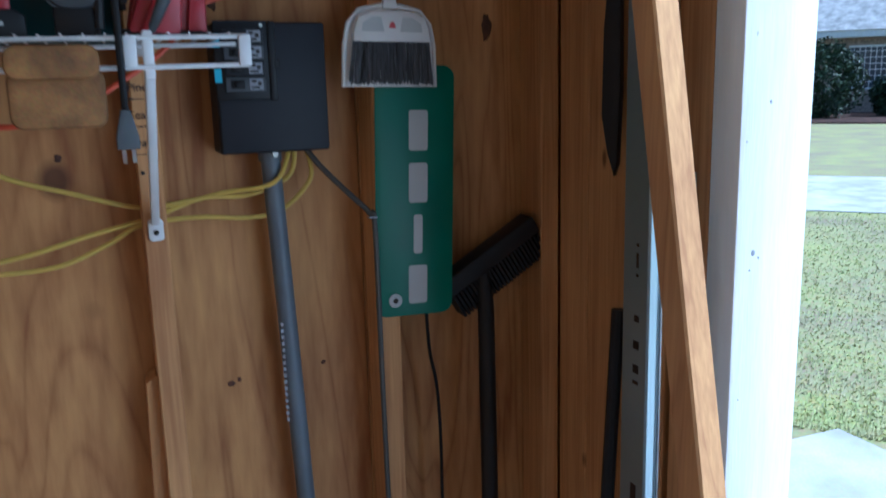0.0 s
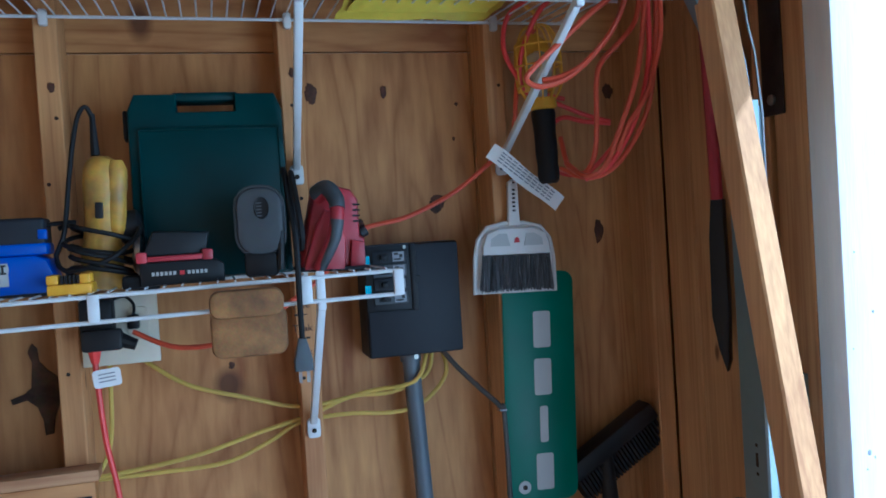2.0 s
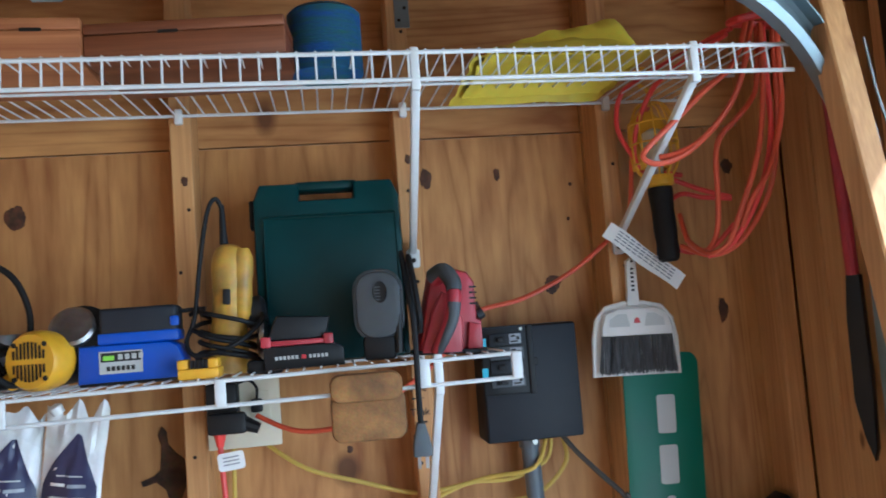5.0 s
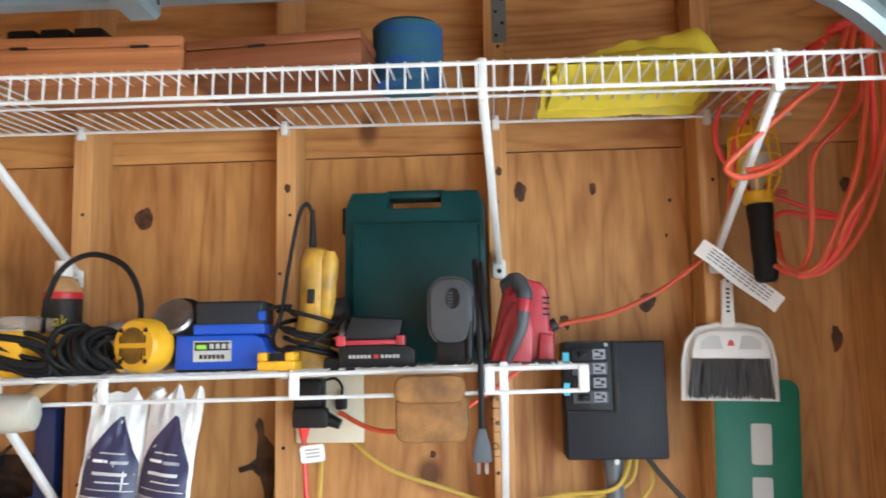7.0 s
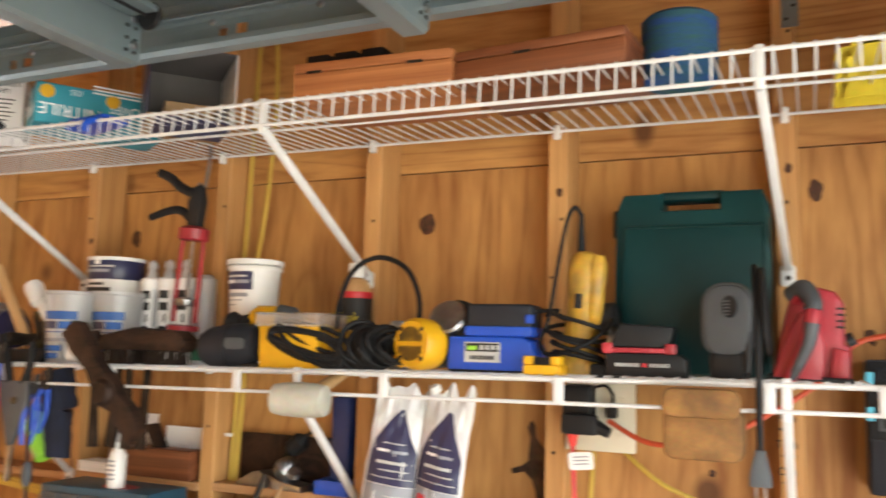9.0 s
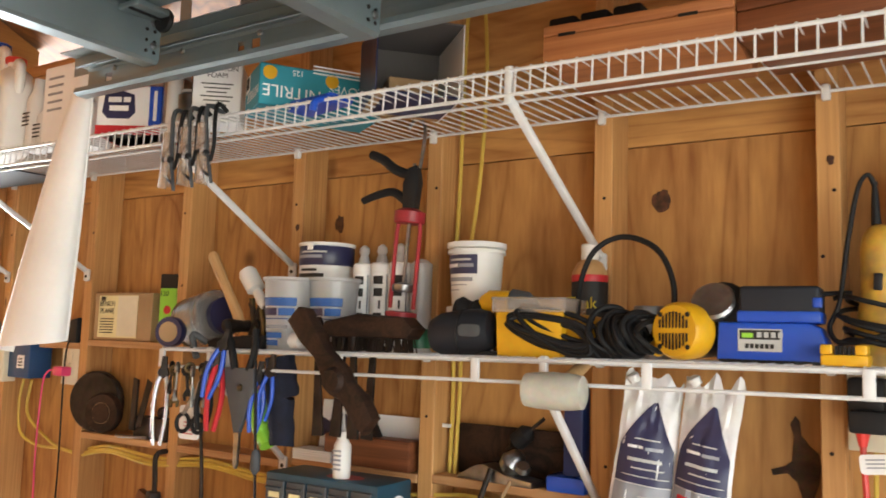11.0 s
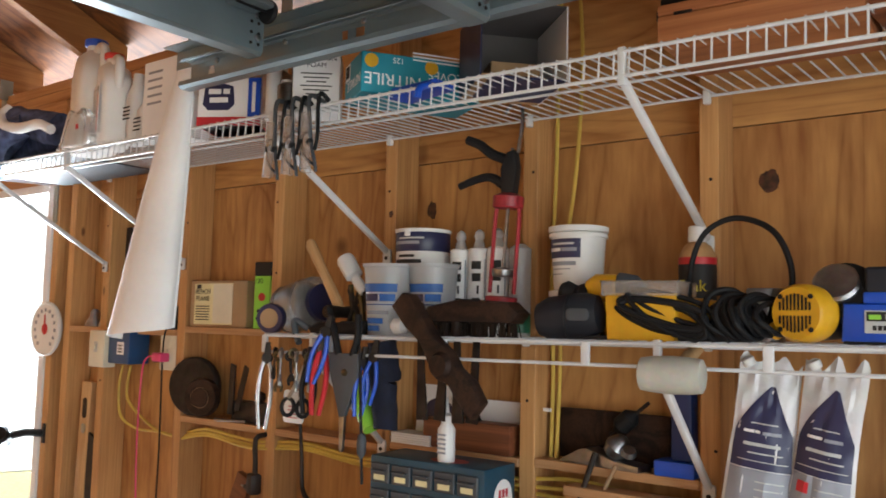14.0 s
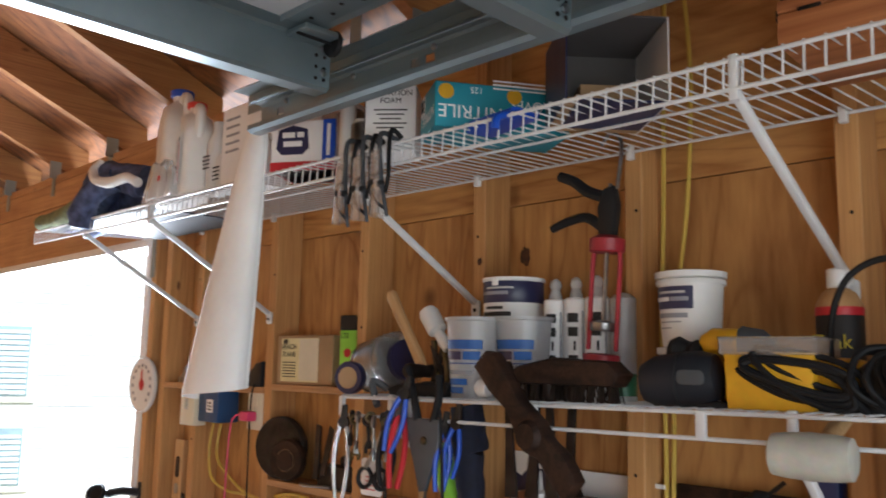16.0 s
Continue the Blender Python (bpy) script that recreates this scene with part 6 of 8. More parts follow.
def tub(x, y, label):
    t = thing("mixing_tub", x, y, zl(x) + 0.004, label, "tub", group="mixing tubs")
    part("cup", lathe([(0.041, 0), (0.043, 0.002), (0.054, 0.148), (0.058, 0.15), (0.058, 0.156), (0.052, 0.156), (0.041, 0.01)], 28), MILKY, t)
    tb = material("blue_ink", (0.02, 0.12, 0.42), 0.5, vary=0.1, bump=0.0)
    side = lambda z: 0.0425 + 0.0118 * z / 0.148 + 0.0012
    for a0, a1, z0, z1, mat in ((-128, -28, 0.094, 0.112, tb), (-124, -76, 0.074, 0.090, NAVY), (-72, -32, 0.074, 0.090, tb), (-128, -30, 0.066, 0.068, tb), (-118, -48, 0.046, 0.054, GREYINK), (-122, -62, 0.026, 0.038, tb), (-120, -72, 0.010, 0.022, tb)):
        part("blue_print", sleeve(side, a0, a1, z0, z1), mat, t)
    return t


tub(-1.462, -0.262, "frosted plastic mixing tub with blue print")
tub(-1.375, -0.215, "frosted plastic tub standing behind another")


def hammer(x, y, z, ry, L, mat, label, name="hammer"):
    t = thing(name, x, y, z, label, name.replace("_", " "), ry=ry)
    part("handle", lathe([(0.010, 0), (0.014, 0.02), (0.012, L * 0.5), (0.015, L - 0.01), (0.010, L)], 14, sy=0.8), mat, t)
    return t


h = hammer(-1.615, -0.25, zl(-1.62) + 0.06, -34, 0.20, HANDLEWOOD, "pale wooden hammer handle sticking out of tool pile")
part("head", lathe([(0.014, -0.05), (0.016, -0.045), (0.013, 0), (0.016, 0.045), (0.014, 0.05)], 14, pose(0, 0, -0.005, 90, 0, 0)), DARKSTEEL, h)
h = hammer(-1.555, -0.24, zl(-1.55) + 0.10, -38, 0.085, WHITE_PLASTIC, "white plastic tool handle poking from the pile", "screwdriver")
part("end_cap", lathe([(0.013, 0.045), (0.021, 0.05), (0.022, 0.095), (0.018, 0.104), (0.002, 0.105)], 18), WHITE_PLASTIC, h)


def clear_jar():
    x = -1.81
    t = thing("plastic_jar", x + 0.015, -0.2, zl(x) + 0.045, "clear drum of hardware lying on its side", "jar")
    part("drum", lathe([(0.055, -0.06), (0.062, -0.055), (0.062, 0.03), (0.055, 0.035)], 28, pose(0, 0, 0.03, 8, 78, 0)), CLEAR, t)
    part("contents", lathe([(0.045, -0.05), (0.05, -0.045), (0.05, 0.02), (0.045, 0.025)], 20, pose(0, 0, 0.026, 8, 78, 0)), STEEL, t)
    part("lid", lathe([(0.064, 0.0), (0.066, 0.004), (0.066, 0.022), (0.06, 0.026)], 28, pose(0.034, 0, 0.032, 8, 78, 0)), CLEAR, t)
    part("blue_band", lathe([(0.020, 0.0), (0.046, 0.001), (0.046, 0.016), (0.020, 0.017)], 24, pose(0.062, 0, 0.034, 8, 78, 0)), NAVY, t)


clear_jar()
tp = thing("tape_roll", -1.795, -0.30, zl(-1.79) + 0.004, "roll of tan masking tape with blue rim", "tape", rx=0, rz=20)
part("roll", lathe([(0.024, -0.012), (0.034, -0.012), (0.036, -0.008), (0.036, 0.008), (0.034, 0.012), (0.024, 0.012)], 24, pose(0, 0, 0.036, 90, 0, 0)), NAVY, tp)
part("core", lathe([(0.012, -0.013), (0.0235, -0.0135), (0.0235, 0.0135), (0.012, 0.013)], 24, pose(0, 0, 0.036, 90, 0, 0)), CARD, tp)


def wrench(x, y, z, L, ry, rz, mat, label):
    """A combination spanner hung by its ring from the rail."""
    t = thing("wrench", x, y, z, label, "wrench", "hand tools hung on the lip", ry=ry, rz=rz)
    part("ring_end", tube([(0.0085 * math.cos(a), 0, 0.0085 * math.sin(a)) for a in [2 * math.pi * k / 14 for k in range(14)]], 0.0042, seg=8, closed=True), mat, t)
    part("shank", prism([(-0.0035, -0.010), (0.0035, -0.010), (0.003, -L + 0.014), (-0.003, -L + 0.014)], -0.002, 0.002, 0.0008), mat, t)
    part("jaw", prism([(-0.004, -L + 0.016), (0.004, -L + 0.016), (0.011, -L + 0.004), (0.010, -L - 0.008), (0.005, -L - 0.009), (0.0045, -L), (-0.0045, -L), (-0.005, -L - 0.009), (-0.010, -L - 0.008), (-0.011, -L + 0.004)], -0.003, 0.003, 0.001), mat, t)


rg = random.Random(31)
BRASSY = material("oily_brass_steel", (0.16, 0.13, 0.07), 0.4, 0.8, vary=0.3, scale=30, bump=0.1)
for k in range(9):
    x = -1.708 + 0.0165 * k
    wrench(x, -0.362 - 0.006 * (k % 3), 1.528 - 0.007 * (k % 2), 0.052 + 0.004 * ((k * 5) % 7), rg.uniform(-10, 10), rg.uniform(-70, 70), (DARKSTEEL, BRASSY, STEEL)[k % 3], "small oily steel wrench hung in a bunch on the rail")


def pliers(x, y, z, L, ry, rz, mat, label, r=0.0068):
    t = thing("pliers", x, y, z, label, "pliers", "hand tools hung on the lip", ry=ry, rz=rz)
    for q in (-1, 1):
        part("grip", tube([(q * 0.004, 0, 0.012), (q * 0.012, -0.004, -0.02), (q * 0.014, -0.004, -L * 0.55), (q * 0.007, -0.002, -L)], r, seg=8, smooth=4, taper=r * 0.8), mat, t)
    part("joint", lathe([(0.011, -0.006), (0.013, -0.003), (0.013, 0.003), (0.011, 0.006)], 14, pose(0, 0.0, 0.014, 90, 0, 0)), DARKSTEEL, t)
    part("jaw", prism([(-0.009, 0.012), (0.009, 0.012), (0.005, 0.050), (-0.005, 0.050)], -0.005, 0.005, 0.002), DARKSTEEL, t)


pliers(-1.728, -0.368, 1.50, 0.145, 2, 40, STEEL, "long bright steel pliers hung at the shelf end", 0.0052)
pliers(-1.592, -0.368, 1.495, 0.095, 2, 60, BLACKRUB, "pliers with black dipped grips hung on rail")
pliers(-1.556, -0.366, 1.525, 0.125, 5, 50, REDINK, "pliers with red dipped grips hung on rail", 0.0068)
pliers(-1.545, -0.372, 1.565, 0.10, 16, 30, BLUE, "pliers with bright blue grips hung on rail", 0.0055)
pliers(-1.452, -0.350, 1.50, 0.095, 6, 70, BLUE, "blue handled cutters hung on the rail", 0.0056)
pliers(-1.428, -0.344, 1.515, 0.085, 8, 20, BLUE, "small blue handled pliers hung on rail", 0.0048)
sn = thing("snips", -1.487, -0.366, 1.33, "long grey tin snips hanging blade down", "snips")
part("blade", prism([(-0.045, 0.205), (0.040, 0.205), (0.042, 0.165), (0.026, 0.12), (0.007, 0.074), (-0.009, 0.072), (-0.022, 0.115), (-0.040, 0.165)], -0.006, 0.004, 0.002), GREYGRIP, sn)
part("tip", prism([(-0.009, 0.0715), (0.006, 0.0735), (0.003, 0.008), (-0.001, 0.0), (-0.006, 0.004)], -0.005, 0.003, 0.001), STEEL, sn, "bare bright steel blade tip")
part("pivot", lathe([(0.008, 0), (0.007, 0.003), (0.003, 0.005)], 14, pose(0.004, -0.006, 0.165, 90, 0, 0)), BRASSY, sn)
part("grip", tube([(-0.02, 0, 0.20), (-0.034, 0.004, 0.235), (-0.055, 0.01, 0.275), (-0.066, 0.012, 0.30)], 0.008, seg=9, smooth=4), BLACKRUB, sn)
part("grip", tube([(0.02, 0, 0.20), (0.03, 0.004, 0.24), (0.024, 0.01, 0.285)], 0.008, seg=9, smooth=4), BLACKRUB, sn)
dv = thing("screwdriver", -1.436, -0.366, 1.272, "thin black screwdriver hanging point down", "screwdriver")
part("shaft", tube([(0.006, 0, 0.0), (0.002, 0, 0.06), (-0.006, 0, 0.20), (-0.012, 0, 0.28)], 0.003, seg=8), BLACKRUB, dv)
part("handle", lathe([(0.004, 0.052), (0.0095, 0.062), (0.0105, 0.085), (0.008, 0.098), (0.004, 0.102)], 14, pose(0.002, 0, 0)), GREYGRIP, dv)
GLOVE = material("dark_navy_knit", (0.009, 0.012, 0.032), 0.9, vary=0.3, scale=40, bump=0.6, fine=300)
gl = thing("work_glove", -1.440, -0.298, 1.375, "dark navy work glove hung from the rail", "glove")
part("cuff", cloth_roll([(0.004, 0, 0.10), (0.002, 0, 0.15), (-0.004, 0, 0.185)], 0.032, 4), GLOVE, gl)
part("palm", cloth_roll([(0.010, 0, 0.0), (0.008, -0.002, 0.04), (0.004, 0, 0.10)], 0.029, 9), GLOVE, gl)
rgp = thing("rag", -1.502, -0.292, 1.372, "lime green cloth hanging behind the snips", "rag")
part("cloth", cloth_roll([(0.03, 0, 0.0), (0.008, 0.004, 0.03), (-0.004, 0.0, 0.065), (0.004, 0.006, 0.11)], 0.020, 14), LIME, rgp)
hd = thing("holster", -1.60, -0.285, zl(-1.6) + 0.004, "black leather tool holster lying on the wires", "holster", rz=4)
part("pouch", prism([(-0.05, 0.0), (0.10, 0.0), (0.115, 0.034), (0.06, 0.030), (-0.03, 0.026), (-0.06, 0.016)], -0.028, 0.028, 0.008), BLACKRUB, hd)
part("strap", tube([(-0.06, -0.02, 0.012), (-0.085, -0.04, 0.03), (-0.075, -0.045, 0.0), (-0.06, -0.05, -0.02)], 0.008, seg=8, smooth=4), GREYGRIP, hd)
cl2 = thing("clamp", -1.555, -0.235, zl(-1.55) + 0.004, "heap of oily old iron clamps on the shelf", "clamp")
for k in range(7):
    a = rg.uniform(-0.5, 0.5)
    part("screw_arm", tube([(-0.05 + 0.016 * k, 0.01 * (k % 3), 0.02), (-0.05 + 0.016 * k + a * 0.04, 0.0, 0.065), (-0.05 + 0.016 * k + a * 0.09, -0.004, 0.105 + 0.01 * (k % 2))], 0.0065, seg=8, smooth=3), (DARKSTEEL, BRASSY)[k % 2], cl2)
part("base", B(-0.06, 0.07, -0.03, 0.03, 0.0, 0.03, 0.008), DARKSTEEL, cl2)
def shears(x, z, ry, rz):
    t = thing("scissors", x, -0.366, z, "black scissors with ring handles hung among the pliers", "scissors", "hand tools hung on the lip", ry=ry, rz=rz)
    for s in (-1, 1):
        ring = [(s * 0.017 + 0.014 * math.cos(radians(30 * k)), 0, -0.045 + 0.019 * math.sin(radians(30 * k))) for k in range(13)]
        part("ring_handle", tube(ring, 0.0045, seg=7), BLACKRUB, t)
        part("blade", prism([(s * 0.014, -0.03), (s * 0.022, -0.028), (-s * 0.002, 0.03), (-s * 0.008, 0.05), (-s * 0.012, 0.03)], -0.002 + s * 0.002, 0.001 + s * 0.002, 0.0005), STEEL, t)
    part("pivot", lathe([(0.004, -0.006), (0.005, 0), (0.004, 0.006)], 10, pose(0, 0, 0.0, 90, 0, 0)), STEEL, t)


shears(-1.628, 1.455, 4, 30)
lb = thing("paper_label", -1.650, -0.352, 1.41, "white paper tag hanging among the pliers", "tag")
part("tag_paper", prism(rounded(0.062, 0.072, 0.008, 3), 0.0, -0.004), PAPER, lb)
bars("print", [(0, 0.0 - 0.008 * k, 0.03, 0.002) for k in range(4)], -0.0042, REDINK, lb)


def old_brush():
    t = thing("hand_brush", -1.215, -0.285, zl(-1.3) + 0.004, "dark old wooden brush with worn bristles", "brush", rz=3)
    part("back", prism([(-0.12, 0.03), (0.10, 0.03), (0.115, 0.05), (0.09, 0.072), (-0.02, 0.078), (-0.10, 0.062)], -0.028, 0.028, 0.010), OLDWOOD, t)
    bm = bmesh.new()
    rg = random.Random(8)
    for i in range(240):
        x, y = rg.uniform(-0.10, 0.10), rg.uniform(-0.022, 0.022)
        tube([(x, y, 0.032), (x + rg.uniform(-0.006, 0.006), y * 1.2, rg.uniform(0.0, 0.006))], 0.0013, bm, 4)
    part("bristles", bm, DARKSTEEL, t, smooth=False)
    part("light_tip", lathe([(0.008, 0), (0.018, 0.01), (0.016, 0.03), (0.006, 0.036)], 16, pose(-0.19, -0.02, 0.02, 0, 90, 0)), WHITE_PLASTIC, t)


old_brush()


def carved_wood():
    t = thing("wooden_brace", -1.135, -0.378, 1.440, "dark carved wooden tool leaning over the shelf lip", "wooden tool", ry=-43)
    part("shaft", prism([(-0.018, 0.0), (0.022, 0.006), (0.030, 0.05), (0.022, 0.09), (0.028, 0.12), (0.020, 0.17), (0.026, 0.22), (0.030, 0.27), (0.018, 0.286), (-0.020, 0.284), (-0.022, 0.23), (-0.014, 0.18), (-0.028, 0.13), (-0.030, 0.105), (-0.016, 0.08), (-0.020, 0.04)], -0.016, 0.016, 0.007), OLDWOOD, t)
    part("boss", lathe([(0.02, 0), (0.026, 0.006), (0.02, 0.016)], 16, pose(0.0, -0.014, 0.115, 90, 0, 0)), OLDWOOD, t)


carved_wood()
bt = thing("oil_bottle", -0.818, -0.13, zl(-0.84) + 0.004, "small oil bottle with black and yellow label", "bottle")
bt.scale = (1.12, 1.12, 1.18)
part("bottle", lathe([(0.028, 0), (0.030, 0.003), (0.030, 0.135), (0.022, 0.15), (0.013, 0.156)], 22), HANDLEWOOD, bt)
part("cap", lathe([(0.014, 0.1565), (0.015, 0.158), (0.015, 0.18), (0.012, 0.182)], 18), WHITE_PLASTIC, bt)
part("label_band", lathe([(0.0302, 0.04), (0.0308, 0.041), (0.0308, 0.130), (0.0302, 0.131)], 22), INK, bt)
part("accent_band", lathe([(0.0309, 0.120), (0.0312, 0.121), (0.0312, 0.130), (0.0309, 0.131)], 22), REDINK, bt)
words("lettering", "Teak", 0.026, pose(0.0, -0.0318, 0.085) @ FACE, YCLOTH, bt)
cn = thing("tin_can", -0.69, -0.15, zl(-0.69) + 0.004, "short metal tin with dark label", "can")
part("can", lathe([(0.03, 0), (0.032, 0.002), (0.032, 0.09), (0.03, 0.094)], 22), STEEL, cn)
# words pencilled on the stud
wr = thing("pencilled_words", -0.008, -0.0895, 1.47, "handwritten wood names with arrows on the stud", "writing")
for text, z, arrow in (("Pine", 0.055, -1), ("Teak", 0.012, 1), ("Oak", -0.032, 1)):
    words("lettering", text, 0.018, pose(0, -0.0008, z) @ FACE, INK, wr)
    bm = B(-0.010, 0.010, -0.0008, -0.0002, z - 0.0185, z - 0.0172)
    B(arrow * 0.010 - 0.003, arrow * 0.010 + 0.003, -0.0008, -0.0002, z - 0.0195, z - 0.0162, bm=bm)
    part("arrow", bm, INK, wr, smooth=False)

# ---- shelves let in between the studs, and what stands on them ----
def ledge(x0, x1, z, label="pine ledge board fitted between two studs"):
    t = thing("ledge", (x0 + x1) / 2, -0.047, z, label, "shelf", "ledges between the studs")
    w = (x1 - x0) / 2
    part("board", B(-w, w, -0.044, 0.043, -0.019, 0.0, 0.002, 1), BEAM, t)


for x0, x1, z in ((-2.42, -2.04, 1.572), (-2.848, -2.46, 1.56), (-3.08, -2.888, 1.56), (-2.42, -2.04, 1.305), (-2.0, -1.632, 1.305), (-1.592, -1.227, 1.315), (-1.187, -0.83, 1.32)):
    ledge(x0, x1, z)


def carton(name, x, y, z, w, d, h, mat, label, category, rz=0.0):
    t = thing(name, x, y, z, label, category, rz=rz)
    part("carton", B(-w / 2, w / 2, -d / 2, d / 2, 0, h, 0.002, 1), mat, t)
    return t


t = carton("tool_box_carton", -2.285, -0.047, 1.5725, 0.25, 0.06, 0.138, CARD, "brown carton for a bench plane with cream label", "carton", 2)
lab = part("label_sheet", B(-0.105, 0.065, -0.0312, -0.0302, 0.008, 0.130), CREAM, t, "cream printed label")
part("worn_patch", B(-0.02, 0.065, -0.0318, -0.0313, 0.012, 0.128), IVORY, lab, "torn pale patch")
words("lettering", "BENCH\nPLANE", 0.021, pose(-0.066, -0.0325, 0.095) @ FACE, INK, t)
bars("print", [(-0.066, 0.062 - 0.008 * k, 0.06, 0.003) for k in range(6)] + [(-0.085, 0.121, 0.02, 0.012)], -0.0314, INK, t)
t = carton("abrasive_box", -2.098, -0.05, 1.5725, 0.056, 0.05, 0.15, LIME, "lime green and black box of sanding discs", "carton", 12)
part("black_top", B(-0.0285, 0.0285, -0.0255, 0.0255, 0.1505, 0.19, 0.002, 1), BLACK, t)
words("lettering", "120", 0.02, pose(-0.012, -0.0256, 0.135) @ FACE, INK, t)
part("red_disc", lathe([(0.012, 0), (0.012, 0.0006)], 16, pose(0.0, -0.0252, 0.09, 90, 0, 0)), REDINK, t)
bars("print", [(0, 0.05, 0.03, 0.01), (0, 0.03, 0.036, 0.008)], -0.0255, INK, t)


def grinder_wheel():
    t = thing("grinding_wheel", -2.345, -0.075, 1.306, "dark rusty grinding wheel with smaller hub disc", "wheel", rz=18)
    part("wheel", lathe([(0.02, -0.014), (0.082, -0.014), (0.087, -0.008), (0.087, 0.008), (0.082, 0.014), (0.02, 0.014)], 36, pose(-0.03, 0.01, 0.088, 90, 0, 0)), DARKSTEEL, t)
    part("small_wheel", lathe([(0.018, -0.014), (0.052, -0.014), (0.056, -0.008), (0.056, 0.008), (0.052, 0.014), (0.03, 0.012), (0.028, 0.018), (0.012, 0.02)], 30, pose(0.025, -0.028, 0.060, 90, 0, 0)), OLDWOOD, t)
    part("hub_label", lathe([(0.018, 0.014), (0.03, 0.0150), (0.03, 0.0155), (0.018, 0.0155)], 24, pose(0.025, -0.028, 0.060, 90, 0, 0)), CARD, t)


grinder_wheel()
tl = thing("bench_vise", -2.13, -0.06, 1.306, "old dark iron clamp and plane irons on ledge", "hand tool")
part("base", B(-0.07, 0.075, -0.02, 0.02, 0.0, 0.06, 0.006), DARKSTEEL, tl)
part("iron", prism([(-0.078, 0.02), (-0.055, 0.02), (-0.05, 0.16), (-0.07, 0.165)], -0.028, -0.021, 0.001), DARKSTEEL, tl)
part("iron", prism([(-0.045, 0.03), (-0.02, 0.035), (0.015, 0.155), (-0.005, 0.165)], -0.032, -0.0285, 0.001), DARKSTEEL, tl)
part("knob", lathe([(0.008, 0), (0.016, 0.012), (0.014, 0.026), (0.004, 0.032)], 14, pose(0.03, 0, 0.058)), OLDWOOD, tl)
sp = thing("spring_clip", -2.17, -0.125, 1.296, "bent steel wire clip on the ledge edge", "clip")
part("wire", tube([(-0.05, 0.035, 0.012), (-0.08, 0.03, 0.013), (-0.05, 0.018, 0.013), (0.0, 0.02, 0.016), (0.04, 0.035, 0.016), (0.03, 0.045, 0.013)], 0.004, smooth=4), STEEL, sp)
gd = thing("hand_drill", -2.02, -0.14, 1.14, "old black eggbeater drill hanging from a nail", "hand drill", rz=-20)
part("shaft", tube([(0.0, 0.03, 0.15), (0.004, 0.0, 0.14), (0.006, 0, 0.08), (0.01, 0, 0.02)], 0.007, smooth=4), DARKSTEEL, gd)
part("gear_case", B(-0.018, 0.022, -0.016, 0.016, -0.005, 0.05, 0.008), DARKSTEEL, gd)
part("chuck", tube([(-0.01, 0, 0.008), (-0.06, 0, 0.004)], 0.014, taper=0.006, seg=12), DARKSTEEL, gd)
part("bit", tube([(-0.06, 0, 0.004), (-0.09, 0, 0.003)], 0.003), STEEL, gd)
oc = thing("oil_can", -1.80, -0.16, 1.08, "dark long-spout oil can hanging from the rail", "oil can", rz=-15)
part("can", lathe([(0.01, -0.016), (0.036, -0.014), (0.038, 0.0), (0.036, 0.014), (0.01, 0.016)], 24, pose(0.03, 0, 0.04, 90, 0, 0)), DARKSTEEL, oc)
part("spout", tube([(0.02, 0, 0.07), (-0.02, 0, 0.10), (-0.03, 0, 0.18), (-0.05, 0.0, 0.30)], 0.007, smooth=5, taper=0.004), DARKSTEEL, oc)

# electrical boxes on the left studs
ob_ = thing("outlet", -2.868, -0.0895, 1.49, "ivory switch box with blue cover beside it", "switch box")
part("box", B(-0.002, 0.088, -0.045, 0.0, -0.060, 0.060, 0.004), IVORY, ob_)
part("toggle", B(0.034, 0.044, -0.054, -0.0452, -0.004, 0.016, 0.002, 1), IVORY, ob_)
bars("mark", [(0.039, 0.006, 0.020, 0.034)], -0.0453, SILVERBAR, ob_)
bb = part("blue_box", B(0.0885, 0.205, -0.03, 0.045, -0.045, 0.062, 0.004), DARKBLUE, ob_, "dark blue plastic junction box")
part("sticker", B(0.140, 0.178, -0.0312, -0.0302, -0.015, 0.025), PAPER, bb, smooth=False)
bars("sticker_print", [(0.150 + 0.008 * k, -0.006 + 0.010 * r, 0.005, 0.006) for k in range(3) for r in range(3)], -0.0313, INK, bb)
ob_ = thing("outlet", -2.538, -0.082, 1.497, "ivory duplex outlet plate with pink plug", "outlet")
part("back_box", B(0.004, 0.074, 0.0005, 0.06, -0.05, 0.05, 0.003), IVORY, ob_)
part("plate", B(-0.002, 0.078, -0.008, 0.0, -0.062, 0.062, 0.003), IVORY, ob_)
for z in (-0.022, 0.022):
    part("receptacle", prism(rounded(0.03, 0.03, 0.009, 4, 0.038, z), -0.0081, -0.0105, 0.001), IVORY, ob_)
part("screw", lathe([(0.003, 0), (0.002, 0.001)], 8, pose(0.038, -0.0081, 0.0, 90, 0, 0)), STEEL, ob_)
PINK = material("pink_plastic", (0.75, 0.06, 0.19), 0.4, vary=0.08, bump=0.02)
part("plug", B(0.008, 0.056, -0.045, -0.0108, -0.036, -0.008, 0.006), PINK, ob_)
cable("charging_cable", "thin pink cable hanging from the outlet plug", [(-2.53, -0.115, 1.475), (-2.56, -0.12, 1.472), (-2.585, -0.12, 1.42), (-2.592, -0.12, 1.2), (-2.59, -0.11, 0.9), (-2.58, -0.1, 0.3), (-2.52, -0.08, 0.005)], 0.0028, PINK)
